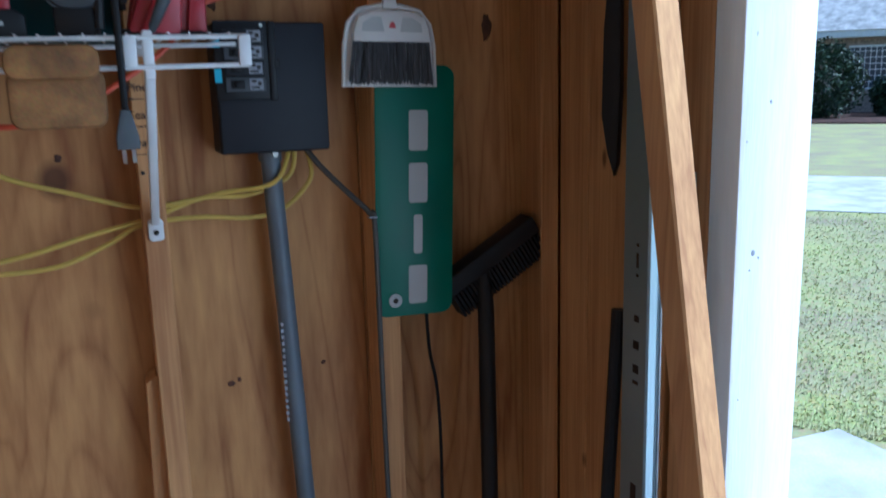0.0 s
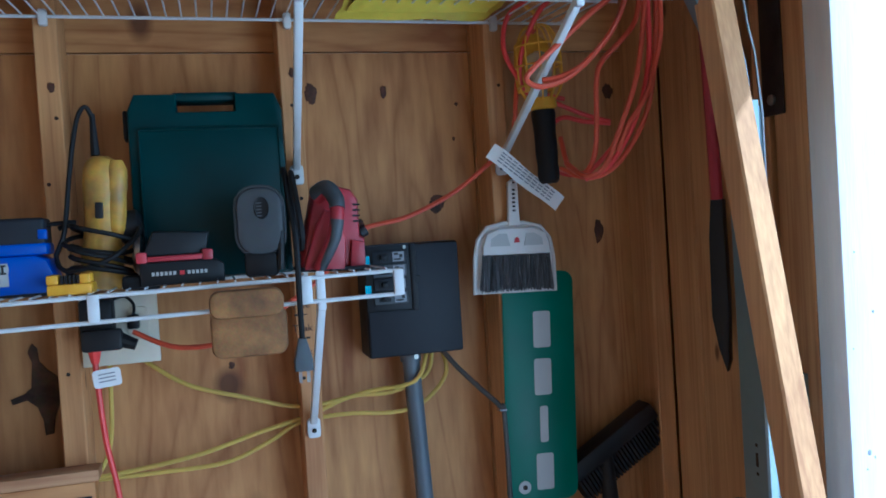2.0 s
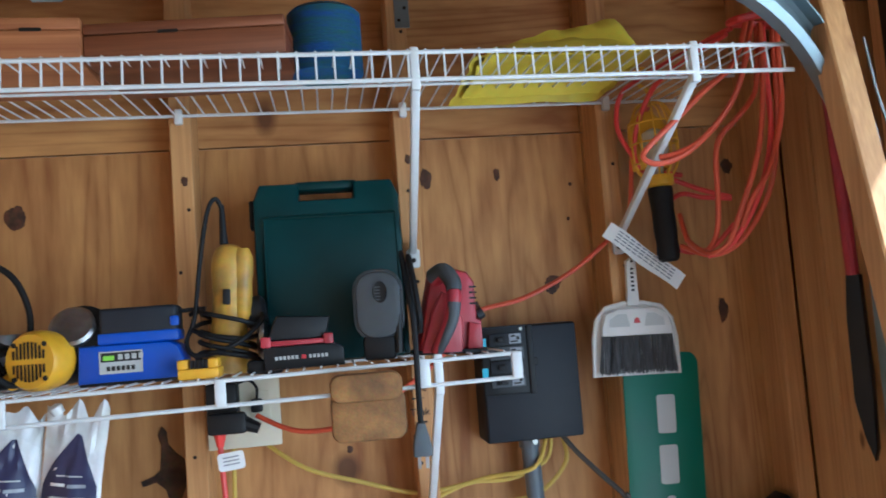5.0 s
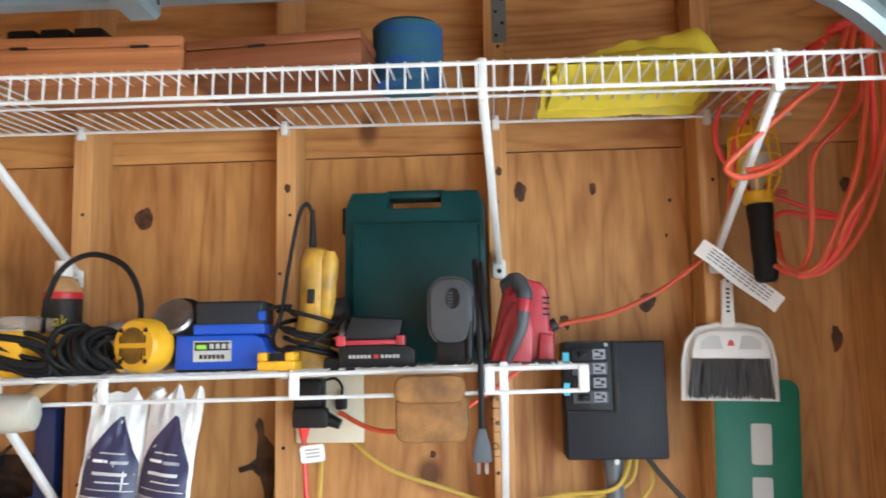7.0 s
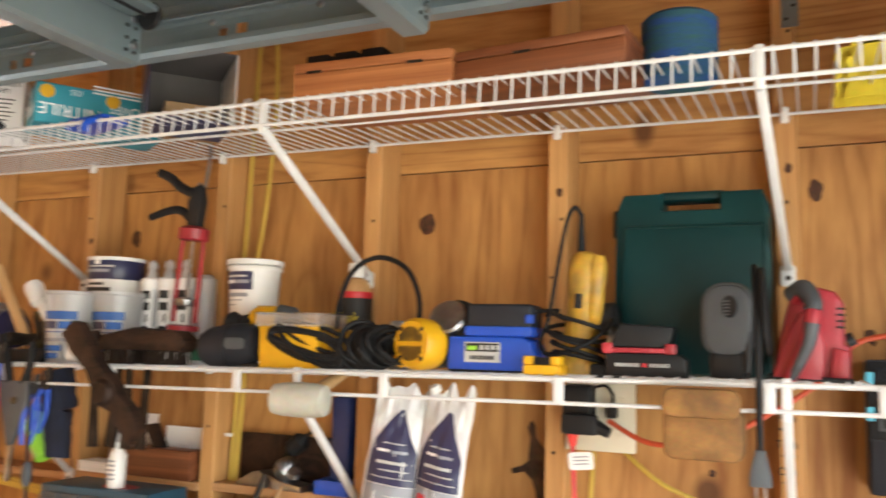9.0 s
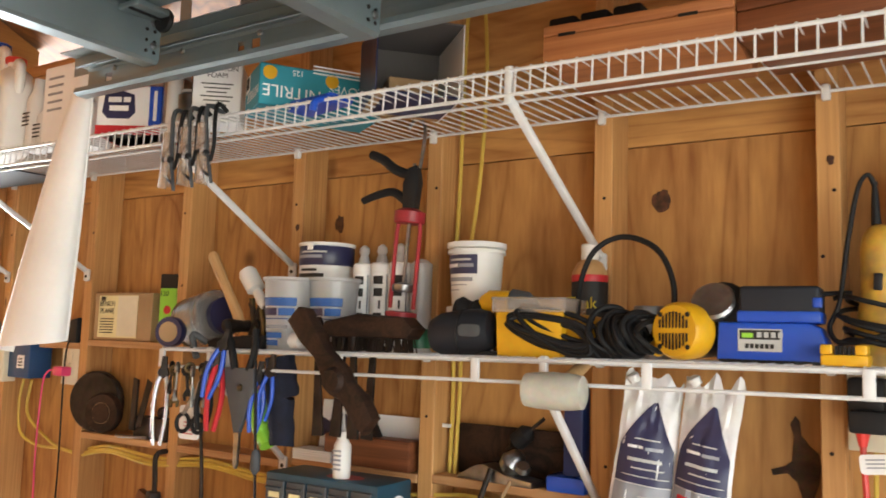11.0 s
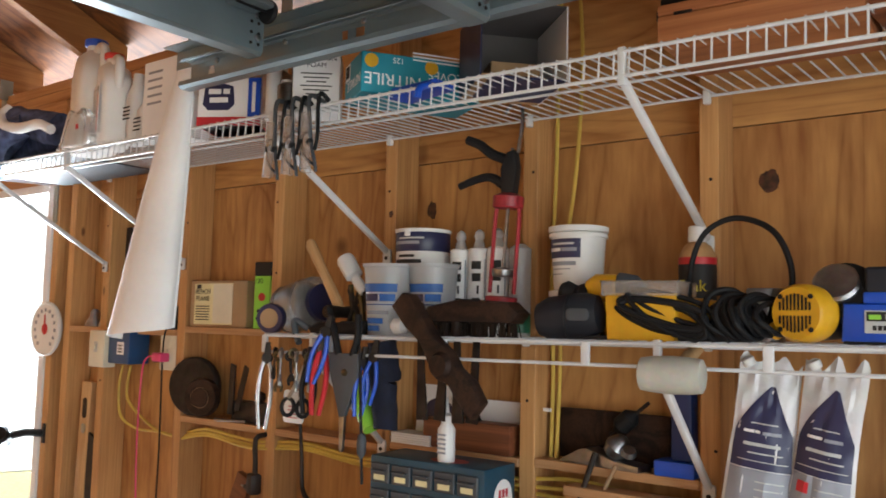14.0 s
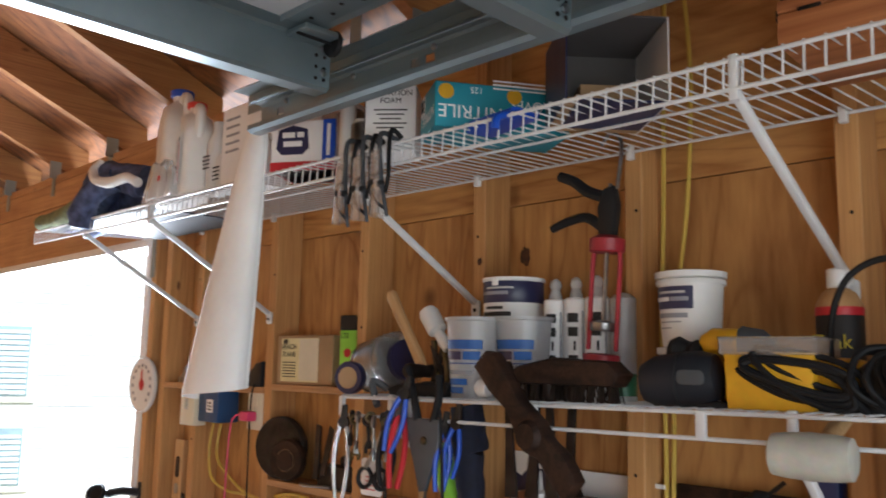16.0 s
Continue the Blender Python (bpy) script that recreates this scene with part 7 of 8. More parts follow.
cable("charging_cable", "thin black cable hanging down from the ledge", [(-2.50, -0.095, 1.57), (-2.51, -0.10, 1.5), (-2.505, -0.10, 1.2), (-2.52, -0.09, 0.9), (-2.5, -0.08, 0.005)], 0.0026, BLACKRUB)
for dx in (0.0, 0.045):
    cable("wiring_cable", "yellow sheathed cable looping down from switch box", [(-2.80 + dx, -0.05, 1.435), (-2.80 + dx, -0.06, 1.36), (-2.78 + dx, -0.06, 1.27 + dx), (-2.70 + dx, -0.05, 1.235 + dx * 0.6), (-2.58, -0.045, 1.235), (-2.46, -0.045, 1.225)], 0.0045, ROMEX)
for k, z in enumerate((1.272, 1.262, 1.255)):
    cable("wiring_cable", "yellow sheathed cable stapled under the ledges", [(-2.42, -0.06 - 0.01 * k, z - 0.02), (-2.3, -0.075, z), (-2.1, -0.075 - 0.008 * k, z - 0.012), (-1.9, -0.07, z + 0.002), (-1.7, -0.075, z - 0.012), (-1.5, -0.08 - 0.008 * k, z + 0.004), (-1.3, -0.075, z - 0.008), (-1.1, -0.08, z + 0.012 - 0.012 * k), (-0.95, -0.08, z), (-0.83, -0.07, z - 0.004)], 0.0045, ROMEX)
for dx in (0.0, 0.042):
    cable("wiring_cable", "yellow sheathed cable rising beside a stud to the plate", [(-1.165 + dx, -0.03, 2.385), (-1.168 + dx * 1.4, -0.035, 2.2), (-1.172 + dx * 1.2, -0.035, 1.95), (-1.178 + dx * 0.6, -0.04, 1.7), (-1.172 + dx * 0.4, -0.04, 1.5), (-1.17 + dx * 0.3, -0.05, 1.3)], 0.0045, ROMEX)
for z in (1.42, 2.20):
    stp = thing("cable_staple", -1.176, -0.05, z, "small white cable staple on the stud", "staple")
    part("staple", B(-0.012, 0.008, -0.006, 0.0, -0.004, 0.004, 0.001, 1), WHITE_PLASTIC, stp)


def thermometer():
    t = thing("thermometer", -3.213, -0.0925, 1.545, "round white dial thermometer with red pointer", "thermometer")
    part("dial", lathe([(0.02, 0.0), (0.093, 0.0), (0.098, 0.006), (0.098, 0.014), (0.092, 0.018), (0.088, 0.015), (0.01, 0.015)], 40, pose(0, 0, 0, 90, 0, 0)), WHITE_PLASTIC, t)
    marks = []
    for k in range(13):
        a = radians(-50 + 280 * k / 12)
        marks.append((0.068 * math.cos(a), 0.068 * math.sin(a), 0.014, 0.012))
    bars("numeral_marks", marks, -0.0152, GREYINK, t)
    part("pointer", prism([(-0.004, -0.02), (0.004, -0.02), (0.004, 0.045), (0, 0.055), (-0.004, 0.045)], -0.016, -0.018), REDINK, t)
    part("hub_print", lathe([(0.02, 0.0152), (0.02, 0.0158), (0.004, 0.016)], 20, pose(0, 0, 0, 90, 0, 0)), REDINK, t)


thermometer()
hk = thing("door_holder", -3.20, -0.0925, 1.175, "black swivel door holder screwed to the jamb stud", "door holder")
part("plate", B(-0.012, 0.012, -0.005, 0.0, -0.035, 0.035, 0.003), BLACK, hk)
part("arm", tube([(0, -0.004, 0), (-0.03, -0.05, 0.005), (-0.06, -0.085, -0.005)], 0.014, seg=10), BLACK, hk)
part("cup", lathe([(0.026, -0.03), (0.034, -0.025), (0.036, 0.02), (0.028, 0.028), (0.02, 0.02)], 22, pose(-0.085, -0.11, -0.012, 60, 0, 40)), BLACK, hk)
lv = thing("spirit_level", -3.0, -0.055, 0.95, "tan wooden spirit level standing between studs", "level", ry=2)
part("body", B(-0.03, 0.03, -0.012, 0.012, -0.95, 0.42, 0.003), HANDLEWOOD, lv)
part("slot", prism(rounded(0.026, 0.07, 0.012, 4, 0.0, 0.33), -0.0121, -0.0135), OLDWOOD, lv)
part("vial", prism(rounded(0.026, 0.035, 0.012, 4, 0.0, 0.26), -0.0121, -0.0135), STEEL, lv)
sq = thing("saw", -2.945, -0.06, 0.0, "dark hand saw standing between the studs", "saw")
part("blade", prism([(-0.03, 0.0), (0.04, 0.0), (0.035, 0.9), (0.02, 1.18), (-0.02, 1.2)], -0.004, 0.004), DARKSTEEL, sq)
br = thing("lumber", -2.60, -0.07, 0.0, "dark stained board with blue tape leaning between studs", "lumber", ry=22)
part("board", B(-0.03, 0.03, -0.01, 0.01, 0.0, 1.25, 0.002), MAHOG, br)
part("tape", B(-0.031, 0.031, -0.0112, 0.0112, 1.10, 1.14), BLUE, br)
for x, nm in ((-2.985, "small glass insulator on the ledge"), (-2.90, "grey metal fitting on the ledge")):
    q = thing("insulator", x, -0.05, 1.5605, nm, "fitting")
    part("body", lathe([(0.045, 0), (0.042, 0.015), (0.028, 0.03), (0.022, 0.05), (0.010, 0.06)], 18, Matrix.Diagonal((0.8, 0.7, 1, 1))), STEEL, q)
q = thing("camera_bag", -2.52, -0.06, 1.5605, "small black case on the ledge", "case")
part("case", prism([(-0.06, 0), (0.04, 0), (0.04, 0.075), (0.01, 0.07), (-0.04, 0.03)], -0.03, 0.03, 0.006), BLACK, q)
q = thing("picture_frame", -2.79, -0.03, 1.5605, "tall dark framed panel standing on ledge", "panel")
part("panel", B(-0.05, 0.06, -0.01, 0.01, 0, 0.34, 0.003), OLDWOOD, q)

# ---- bay behind the drawers ----
q = thing("postcard", -1.50, -0.018, 1.3155, "white card with a navy fish shape", "card", rx=-6)
part("card", B(-0.07, 0.07, -0.001, 0.001, 0, 0.135), PAPER, q)
fish = [(0.045 * math.cos(a), 0.068 + 0.036 * math.sin(a)) for a in [radians(25 + 310 * k / 18) for k in range(19)]] + [(0.062, 0.045), (0.062, 0.092)]
part("fish_print", prism([(-x - 0.004, z) for x, z in fish], -0.0012, -0.0018), NAVY, q, smooth=False)
q = thing("paper_stack", -1.52, -0.075, 1.3155, "short stack of white papers on ledge", "papers")
for k in range(5):
    part("sheet", B(-0.055, 0.06, -0.03, 0.03, 0.005 * k, 0.005 * k + 0.0042), PAPER, q, smooth=False)
q = thing("wooden_plane", -1.37, -0.07, 1.3155, "long dark wooden block plane on the ledge", "plane")
part("stock", B(-0.115, 0.125, -0.028, 0.028, 0, 0.066, 0.004), MAHOG, q)
part("wedge", prism([(0.0, 0.06), (0.03, 0.06), (-0.005, 0.12), (-0.03, 0.115)], -0.012, 0.012, 0.002), OLDWOOD, q)
q = thing("paper_sheet", -1.32, -0.012, 1.3155, "pale paper sheet propped behind the plane", "paper")
part("sheet", B(-0.075, 0.075, -0.001, 0.001, 0, 0.11), PAPER, q)
for k, x in enumerate((-1.33, -1.295, -1.24, -1.215)):
    q = thing("chisel", x, -0.30 + 0.012 * (k % 2), zl(x) - 0.165, "dark iron chisel hanging through the shelf wires", "chisel", "chisels", ry=(-3, 4, -2, 3)[k])
    part("blade", prism([(-0.014, 0.0), (0.014, 0.0), (0.009, 0.09), (0.007, 0.17), (-0.007, 0.17), (-0.009, 0.09)], -0.003, 0.003, 0.001), DARKSTEEL, q)
    part("handle", lathe([(0.008, 0.17), (0.012, 0.18), (0.011, 0.23), (0.006, 0.24)], 12), OLDWOOD, q)
q = thing("dark_board", -1.03, -0.022, 1.3205, "dark stained board propped against the plywood", "board")
part("board", B(-0.13, 0.12, -0.008, 0.008, 0, 0.105, 0.002), OLDWOOD, q)
q = thing("hand_plane", -1.02, -0.075, 1.3205, "small metal hand plane with chrome lever cap", "plane", rz=-8)
part("sole", prism([(-0.11, 0), (0.08, 0), (0.08, 0.012), (0.02, 0.018), (-0.04, 0.034), (-0.06, 0.030), (-0.105, 0.006)], -0.024, 0.024, 0.002), STEEL, q)
part("lever_cap", lathe([(0.008, 0), (0.022, 0.012), (0.026, 0.03), (0.016, 0.05), (0.006, 0.056)], 20, pose(0.0, 0, 0.02, 0, 40, 0)), STEEL, q)
part("knob", lathe([(0.012, 0), (0.016, 0.006), (0.012, 0.016)], 16, pose(0.05, -0.01, 0.03, 30, 30, 0)), STEEL, q)
q = thing("blue_clamp", -0.865, -0.075, 1.3205, "blue plastic bar clamp standing on ledge", "clamp")
part("pad", B(-0.05, 0.03, -0.03, 0.03, 0, 0.03, 0.004), BLUE, q)
part("body", B(-0.02, 0.022, -0.02, 0.02, 0.03, 0.20, 0.006), material("dark_blue_plastic", (0.01, 0.03, 0.13), 0.45), q)
q = thing("cleaning_brush", -0.985, -0.05, 1.42, "dark round brush leaning in the bay", "brush", ry=50)
part("handle", tube([(0, 0, -0.06), (0, 0, 0.05)], 0.004), DARKSTEEL, q)
part("head", lathe([(0.006, -0.045), (0.02, -0.03), (0.02, 0.0), (0.006, 0.015)], 14), BLACKRUB, q)


def drawer_cabinet():
    t = thing("drawer_cabinet", -1.29, -0.20, 1.06, "blue steel small-parts cabinet with clear drawers", "drawer cabinet", rz=2)
    body = part("body", B(-0.175, 0.110, -0.10, 0.02, 0, 0.262, 0.004), material("blue_steel_paint", (0.018, 0.075, 0.12), 0.45, vary=0.15, bump=0.05), t)
    for r in range(4):
        for c in range(5):
            x, z = -0.167 + 0.0545 * c, 0.212 - 0.053 * r
            dr = part("drawer", B(x, x + 0.048, -0.108, -0.1005, z - 0.004, z + 0.036, 0.002, 1), GREYGRIP, body, "smoky clear drawer front")
            part("paper_label", B(x + 0.010, x + 0.038, -0.1098, -0.1085, z + 0.002, z + 0.013), CREAM, dr, smooth=False)
            part("pull", B(x + 0.006, x + 0.042, -0.118, -0.1085, z + 0.020, z + 0.024, 0.001, 1), GREYGRIP, dr)
    part("sticker", lathe([(0.03, 0), (0.03, 0.0006)], 28, pose(0.1102, -0.03, 0.195, 0, 90, 0), sx=1.35, sy=1.2), PAPER, t, "oval white sticker with red marks")
    for k in range(3):
        part("sticker_print", B(0.1108, 0.1114, -0.047 + 0.013 * k, -0.038 + 0.013 * k, 0.200, 0.216), REDINK, t, smooth=False)
    part("sticker_print", B(0.1108, 0.1114, -0.05, -0.012, 0.176, 0.190), NAVY, t, smooth=False)
    return t


drawer_cabinet()
q = thing("glue_bottle", -1.290, -0.268, 1.3225, "white glue bottle with pointed nozzle on cabinet", "bottle")
part("bottle", lathe([(0.017, 0), (0.018, 0.003), (0.018, 0.065), (0.010, 0.078)], 22), WHITE_PLASTIC, q)
part("nozzle", lathe([(0.012, 0.078), (0.012, 0.092), (0.005, 0.098), (0.002, 0.13)], 16), WHITE_PLASTIC, q)
bars("print", [(0, 0.055 - 0.009 * k, 0.022, 0.004) for k in range(5)], -0.0179, GREYINK, q)
q = thing("red_lid", -1.29, -0.255, 1.3222, "flat red spilled wax patch on cabinet top", "lid")
part("lid", lathe([(0.045, 0), (0.045, 0.0002), (0.04, 0.0003)], 18, Matrix.Diagonal((1, 0.6, 1, 1))), RED, q)
# bench the cabinet stands on
bench = thing("workbench", -1.2, -0.30, 0.0, "plain pine workbench along the stud wall", "workbench")
part("top", B(-1.0, 0.55, -0.30, 0.205, 1.02, 1.058, 0.004), BEAM, bench)
for x in (-0.95, 0.5):
    for y in (-0.26, 0.16):
        part("leg", B(x - 0.04, x + 0.04, y - 0.04, y + 0.04, 0, 1.019, 0.003), STUD, bench)


def parts_bin():
    t = thing("wooden_bin", -0.73, -0.125, 1.0585, "plywood bin fixed across the studs", "bin")
    part("front_panel", B(-0.36, 0.358, -0.012, 0.0, 0, 0.205, 0.002), PLY_X, t)
    part("end_panel", B(0.346, 0.358, 0.0005, 0.034, 0, 0.205, 0.002), PLY, t)
    part("top_rail", B(-0.36, 0.365, -0.016, 0.034, 0.206, 0.225, 0.002), BEAM, t)
    part("plate", B(0.258, 0.352, -0.0142, -0.0125, 0.128, 0.182), BLACK, t, "black nameplate with worn bars")
    bars("plate_print", [(0.278 + 0.018 * k, 0.152, 0.012, 0.022) for k in range(4)] + [(0.305, 0.175, 0.06, 0.004), (0.305, 0.134, 0.06, 0.004)], -0.0143, SILVERBAR, t)
    bag = part("parts_bag", B(0.20, 0.345, -0.05, -0.0165, 0.0, 0.105, 0.012), CLEAR, t, "clear bag of coloured screws")
    rg = random.Random(3)
    for mat in (REDINK, BLUE, YELLOW, STEEL, LIME):
        bm = bmesh.new()
        for k in range(24):
            x, y, z = rg.uniform(0.22, 0.33), rg.uniform(-0.044, -0.024), rg.uniform(0.01, 0.06)
            tube([(x, y, z), (x + rg.uniform(-0.008, 0.008), y, z + rg.uniform(-0.008, 0.008))], 0.0022, bm, 5)
        part("screws", bm, mat, bag)
    wp = part("white_bag", lathe([(0.03, 0), (0.05, 0.02), (0.04, 0.06), (0.02, 0.085)], 12, pose(0.24, -0.06, 0.06, 0, -50, 0), sy=0.5), PAPER, t)


parts_bin()
for k, (x, mat) in enumerate(((-1.06, DARKSTEEL), (-1.035, CARD))):
    q = thing("rod", x, -0.20, 1.0585, "thin metal rod leaning by the stud" if k == 0 else "thin wooden stick leaning by the stud", "rod")
    part("rod", tube([(-0.03 - 0.02 * k, -0.02, 0), (0.02 + 0.02 * k, 0.10, 0.29 - 0.02 * k)], 0.006 - 0.002 * k, seg=10), mat, q)

# ---- things on the upper wire shelf ----
def cigar_box(x, w, d, h, mat, label, rz, latch):
    t = thing("wooden_box", x, -0.37, zu(x) + 0.006, label, "box", rz=rz)
    part("body", B(-w / 2, w / 2, -d / 2, d / 2, 0, h * 0.7, 0.003), mat, t)
    part("lid", B(-w / 2, w / 2, -d / 2, d / 2, h * 0.7 + 0.001, h, 0.003), mat, t)
    for fx in latch:
        part("catch", B(fx * w - 0.014, fx * w + 0.014, -d / 2 - 0.003, -d / 2 - 0.0002, h * 0.66, h * 0.74, 0.001, 1), DARKSTEEL, t)
    return t


cigar_box(-0.618, 0.285, 0.20, 0.060, CEDAR, "orange cedar wooden box with two small catches", 3, (-0.36, 0.28))
cigar_box(-0.325, 0.275, 0.19, 0.056, MAHOG, "dark reddish wooden box with brass catch", -5, (-0.08,))
q = thing("socket_tray", -0.70, -0.36, zu(-0.7) + 0.067, "black plastic tray on the wooden box", "tray")
part("tray", B(-0.085, 0.085, -0.05, 0.05, 0, 0.018, 0.003), BLACK, q)
for k in range(3):
    part("cell", B(-0.08 + 0.055 * k, -0.032 + 0.055 * k, -0.048, 0.04, 0.018, 0.04, 0.006), BLACKRUB, q)


def twine():
    t = thing("twine_spool", -0.140, -0.35, zu(-0.14) + 0.006, "fat spool of blue and green twine", "twine")
    TW = material("blue_twine", (0.014, 0.07, 0.27), 0.8, vary=0.4, scale=14, bump=0.8, second=(0.03, 0.14, 0.10), stretch=(1, 1, 6), fine=120)
    prof = [(0.05, 0)]
    for k in range(22):
        prof += [(0.0562, 0.003 + 0.0044 * k), (0.0568, 0.0052 + 0.0044 * k)]
    prof += [(0.05, 0.104), (0.018, 0.104), (0.016, 0.09)]
    part("winding", lathe(prof, 36), TW, t)
    part("core", lathe([(0.0155, 0.02), (0.0155, 0.105), (0.012, 0.105)], 18), CARD, t)


twine()


def crumpled(x0, x1, y0, y1, z, h, seed, top):
    bm = bmesh.new()
    nx, ny = 26, 16
    g = []
    for j in range(ny + 1):
        row = []
        for i in range(nx + 1):
            u, v = i / nx, j / ny
            p = Vector((x0 + (x1 - x0) * u, y0 + (y1 - y0) * v, 0))
            e = min(1, 6 * min(u, 1 - u)) * min(1, 5 * min(v, 1 - v))
            f = noise.noise(Vector((u * 3 + seed, v * 2, 0))) * 0.22 + noise.noise(Vector((u * 8 + seed, v * 6, 3))) * 0.10
            p.z = z + h * e * (top(u) + f)
            p.x += 0.008 * noise.noise(Vector((u * 5, v * 5, seed)))
            p.y += 0.012 * noise.noise(Vector((u * 4, v * 5, seed + 9)))
            row.append(bm.verts.new(p))
        g.append(row)
    for j in range(ny):
        for i in range(nx):
            bm.faces.new((g[j][i], g[j][i + 1], g[j + 1][i + 1], g[j + 1][i]))
    low = [[bm.verts.new((v.co.x, v.co.y, z - 0.001)) for v in row] for row in (g[0], g[-1])]
    for row, lo in zip((g[0], g[-1]), low):
        for i in range(nx):
            bm.faces.new((row[i], row[i + 1], lo[i + 1], lo[i]))
    for i in (0, nx):
        col = [g[j][i] for j in range(ny + 1)]
        for a, b in zip(col, col[1:]):
            bm.faces.new((a, b, bm.verts.new((b.co.x, b.co.y, z - 0.001)), bm.verts.new((a.co.x, a.co.y, z - 0.001))))
    return bm


q = thing("tarp", 0.22, -0.32, zu(0.2) + 0.005, "folded bright yellow plastic tarp on wire shelf", "tarp")
part("fold", crumpled(-0.145, 0.13, -0.13, 0.15, 0, 0.086, 2, lambda u: 0.25 + 0.75 * min(1, u * 1.15)), YCLOTH, q)
part("fold", crumpled(-0.13, 0.12, -0.145, 0.10, 0, 0.05, 7, lambda u: 0.5 + 0.4 * u), YCLOTH, q)


def glove_box():
    t = thing("glove_box", -1.335, -0.355, zu(-1.33) + 0.012, "teal cardboard box of disposable gloves", "box", rz=58)
    part("carton", B(-0.125, 0.125, -0.062, 0.062, 0, 0.082, 0.002, 1), TEALBOX, t)
    words("lettering", "NITRILE", 0.034, pose(-0.06, -0.0625, 0.030) @ FACE @ pose(0, 0, 0, 0, 0, 180), PAPER, t)
    words("lettering", "GLOVES", 0.026, pose(0.06, -0.0625, 0.05) @ FACE @ pose(0, 0, 0, 0, 0, 180), PAPER, t)
    words("lettering", "125", 0.016, pose(-0.05, -0.0625, 0.070) @ FACE @ pose(0, 0, 0, 0, 0, 180), PAPER, t)
    words("lettering", "NITRILE", 0.028, pose(-0.1255, -0.008, 0.032, 90, 0, -90) @ pose(0, 0, 0, 0, 0, 180), PAPER, t)
    for fx in (-0.105, 0.02):
        part("seal", lathe([(0.014, 0), (0.014, 0.0006)], 20, pose(fx, -0.0622, 0.064, 90, 0, 0)), YELLOW, t)
    part("barcode", B(-0.1262, -0.1252, 0.022, 0.052, 0.044, 0.078), PAPER, t, smooth=False)
    bm = bmesh.new()
    for k in range(8):
        B(-0.1268, -0.1263, 0.025 + 0.003 * k, 0.0265 + 0.003 * k, 0.049, 0.074, bm=bm)
    part("barcode_bars", bm, INK, t, smooth=False)
    bars("fine_print", [(0.03, 0.09 - 0.007 * k, 0.10, 0.003) for k in range(3)], -0.0622, PAPER, t)


glove_box()
q = thing("scoop", -1.255, -0.43, zu(-1.25) + 0.004, "blue plastic scoop lying on the wires", "scoop", rz=-14)
part("scoop", prism([(-0.06, 0), (0.07, 0), (0.08, 0.012), (-0.05, 0.02)], -0.03, 0.03, 0.004), BLUE, q)
part("handle", tube([(0.07, -0.02, 0.004), (0.075, -0.055, -0.01), (0.075, -0.06, -0.03)], 0.007, smooth=3), BLUE, q)


def open_box():
    t = thing("open_box", -1.10, -0.345, zu(-1.1) + 0.012, "open carton on its side, grey inside, blue edge", "box", rz=48)
    t.scale = (0.88, 0.88, 1.0)
    G = material("grey_board", (0.11, 0.10, 0.095), 0.8, vary=0.08, bump=0.05)
    part("floor_panel", B(-0.09, 0.09, -0.10, 0.10, 0, 0.003), CARD, t, smooth=False)
    part("top_panel", B(-0.09, 0.09, -0.10, 0.10, 0.137, 0.140), G, t, smooth=False)
    part("side_panel", B(-0.093, -0.0903, -0.10, 0.10, 0, 0.140), NAVY, t, smooth=False)
    part("side_panel", B(0.0903, 0.093, -0.10, 0.10, 0, 0.140), PAPER, t, smooth=False)
    part("back_panel", B(-0.09, 0.09, 0.0985, 0.101, 0.003, 0.137), G, t, smooth=False)
    part("inner_card", B(-0.05, 0.06, -0.02, 0.05, 0.0032, 0.05, 0.002, 1), CARD, t)
    part("blue_slab", B(-0.07, 0.085, -0.11, 0.06, -0.0045, -0.0005), NAVY, t, smooth=False)


open_box()


def safety_glasses(x, tilt):
    """Clear safety glasses hung over the lip by one temple."""
    t = thing("safety_glasses", x, -0.497, zu(x), "clear safety glasses with grey temples hung on shelf lip", "glasses", "safety glasses", ry=tilt, rz=-24)
    part("temple", tube([(-0.012, 0.03, 0.012), (-0.006, 0.0, 0.022), (0.006, -0.012, 0.004), (0.016, -0.014, -0.04), (0.020, -0.012, -0.085), (0.034, -0.010, -0.128), (0.036, -0.008, -0.148)], 0.0052, seg=8, smooth=5, taper=0.0035), GREYGRIP, t)
    part("temple", tube([(0.024, 0.024, 0.004), (0.03, 0.004, 0.016), (0.036, -0.004, -0.02), (0.040, -0.006, -0.07), (0.034, -0.010, -0.105)], 0.0048, seg=8, smooth=5, taper=0.0035), BLACKRUB, t)
    part("brow_bar", tube([(0.018, -0.014, -0.06), (0.006, -0.026, -0.075), (0.014, -0.024, -0.112), (0.034, -0.010, -0.135)], 0.003, seg=6, smooth=4), DARKSTEEL, t)
    for z, k in ((-0.055, 1.0), (-0.118, 1.0)):
        bm = sleeve(lambda h: 0.052 + 0.25 * h * h, 195, 300, -0.026, 0.026, 10)
        bm.transform(pose(0.024, 0.018, z, 0, 8, 0))
        part("lens", thicken(bm, 0.002), CLEAR, t, "clear plastic lens")
    part("hinge", B(0.012, 0.024, -0.02, -0.008, -0.09, -0.078, 0.002, 1), BLACK, t)


for x, tl_ in ((-1.572, 5), (-1.522, 0), (-1.474, -5)):
    safety_glasses(x, tl_)


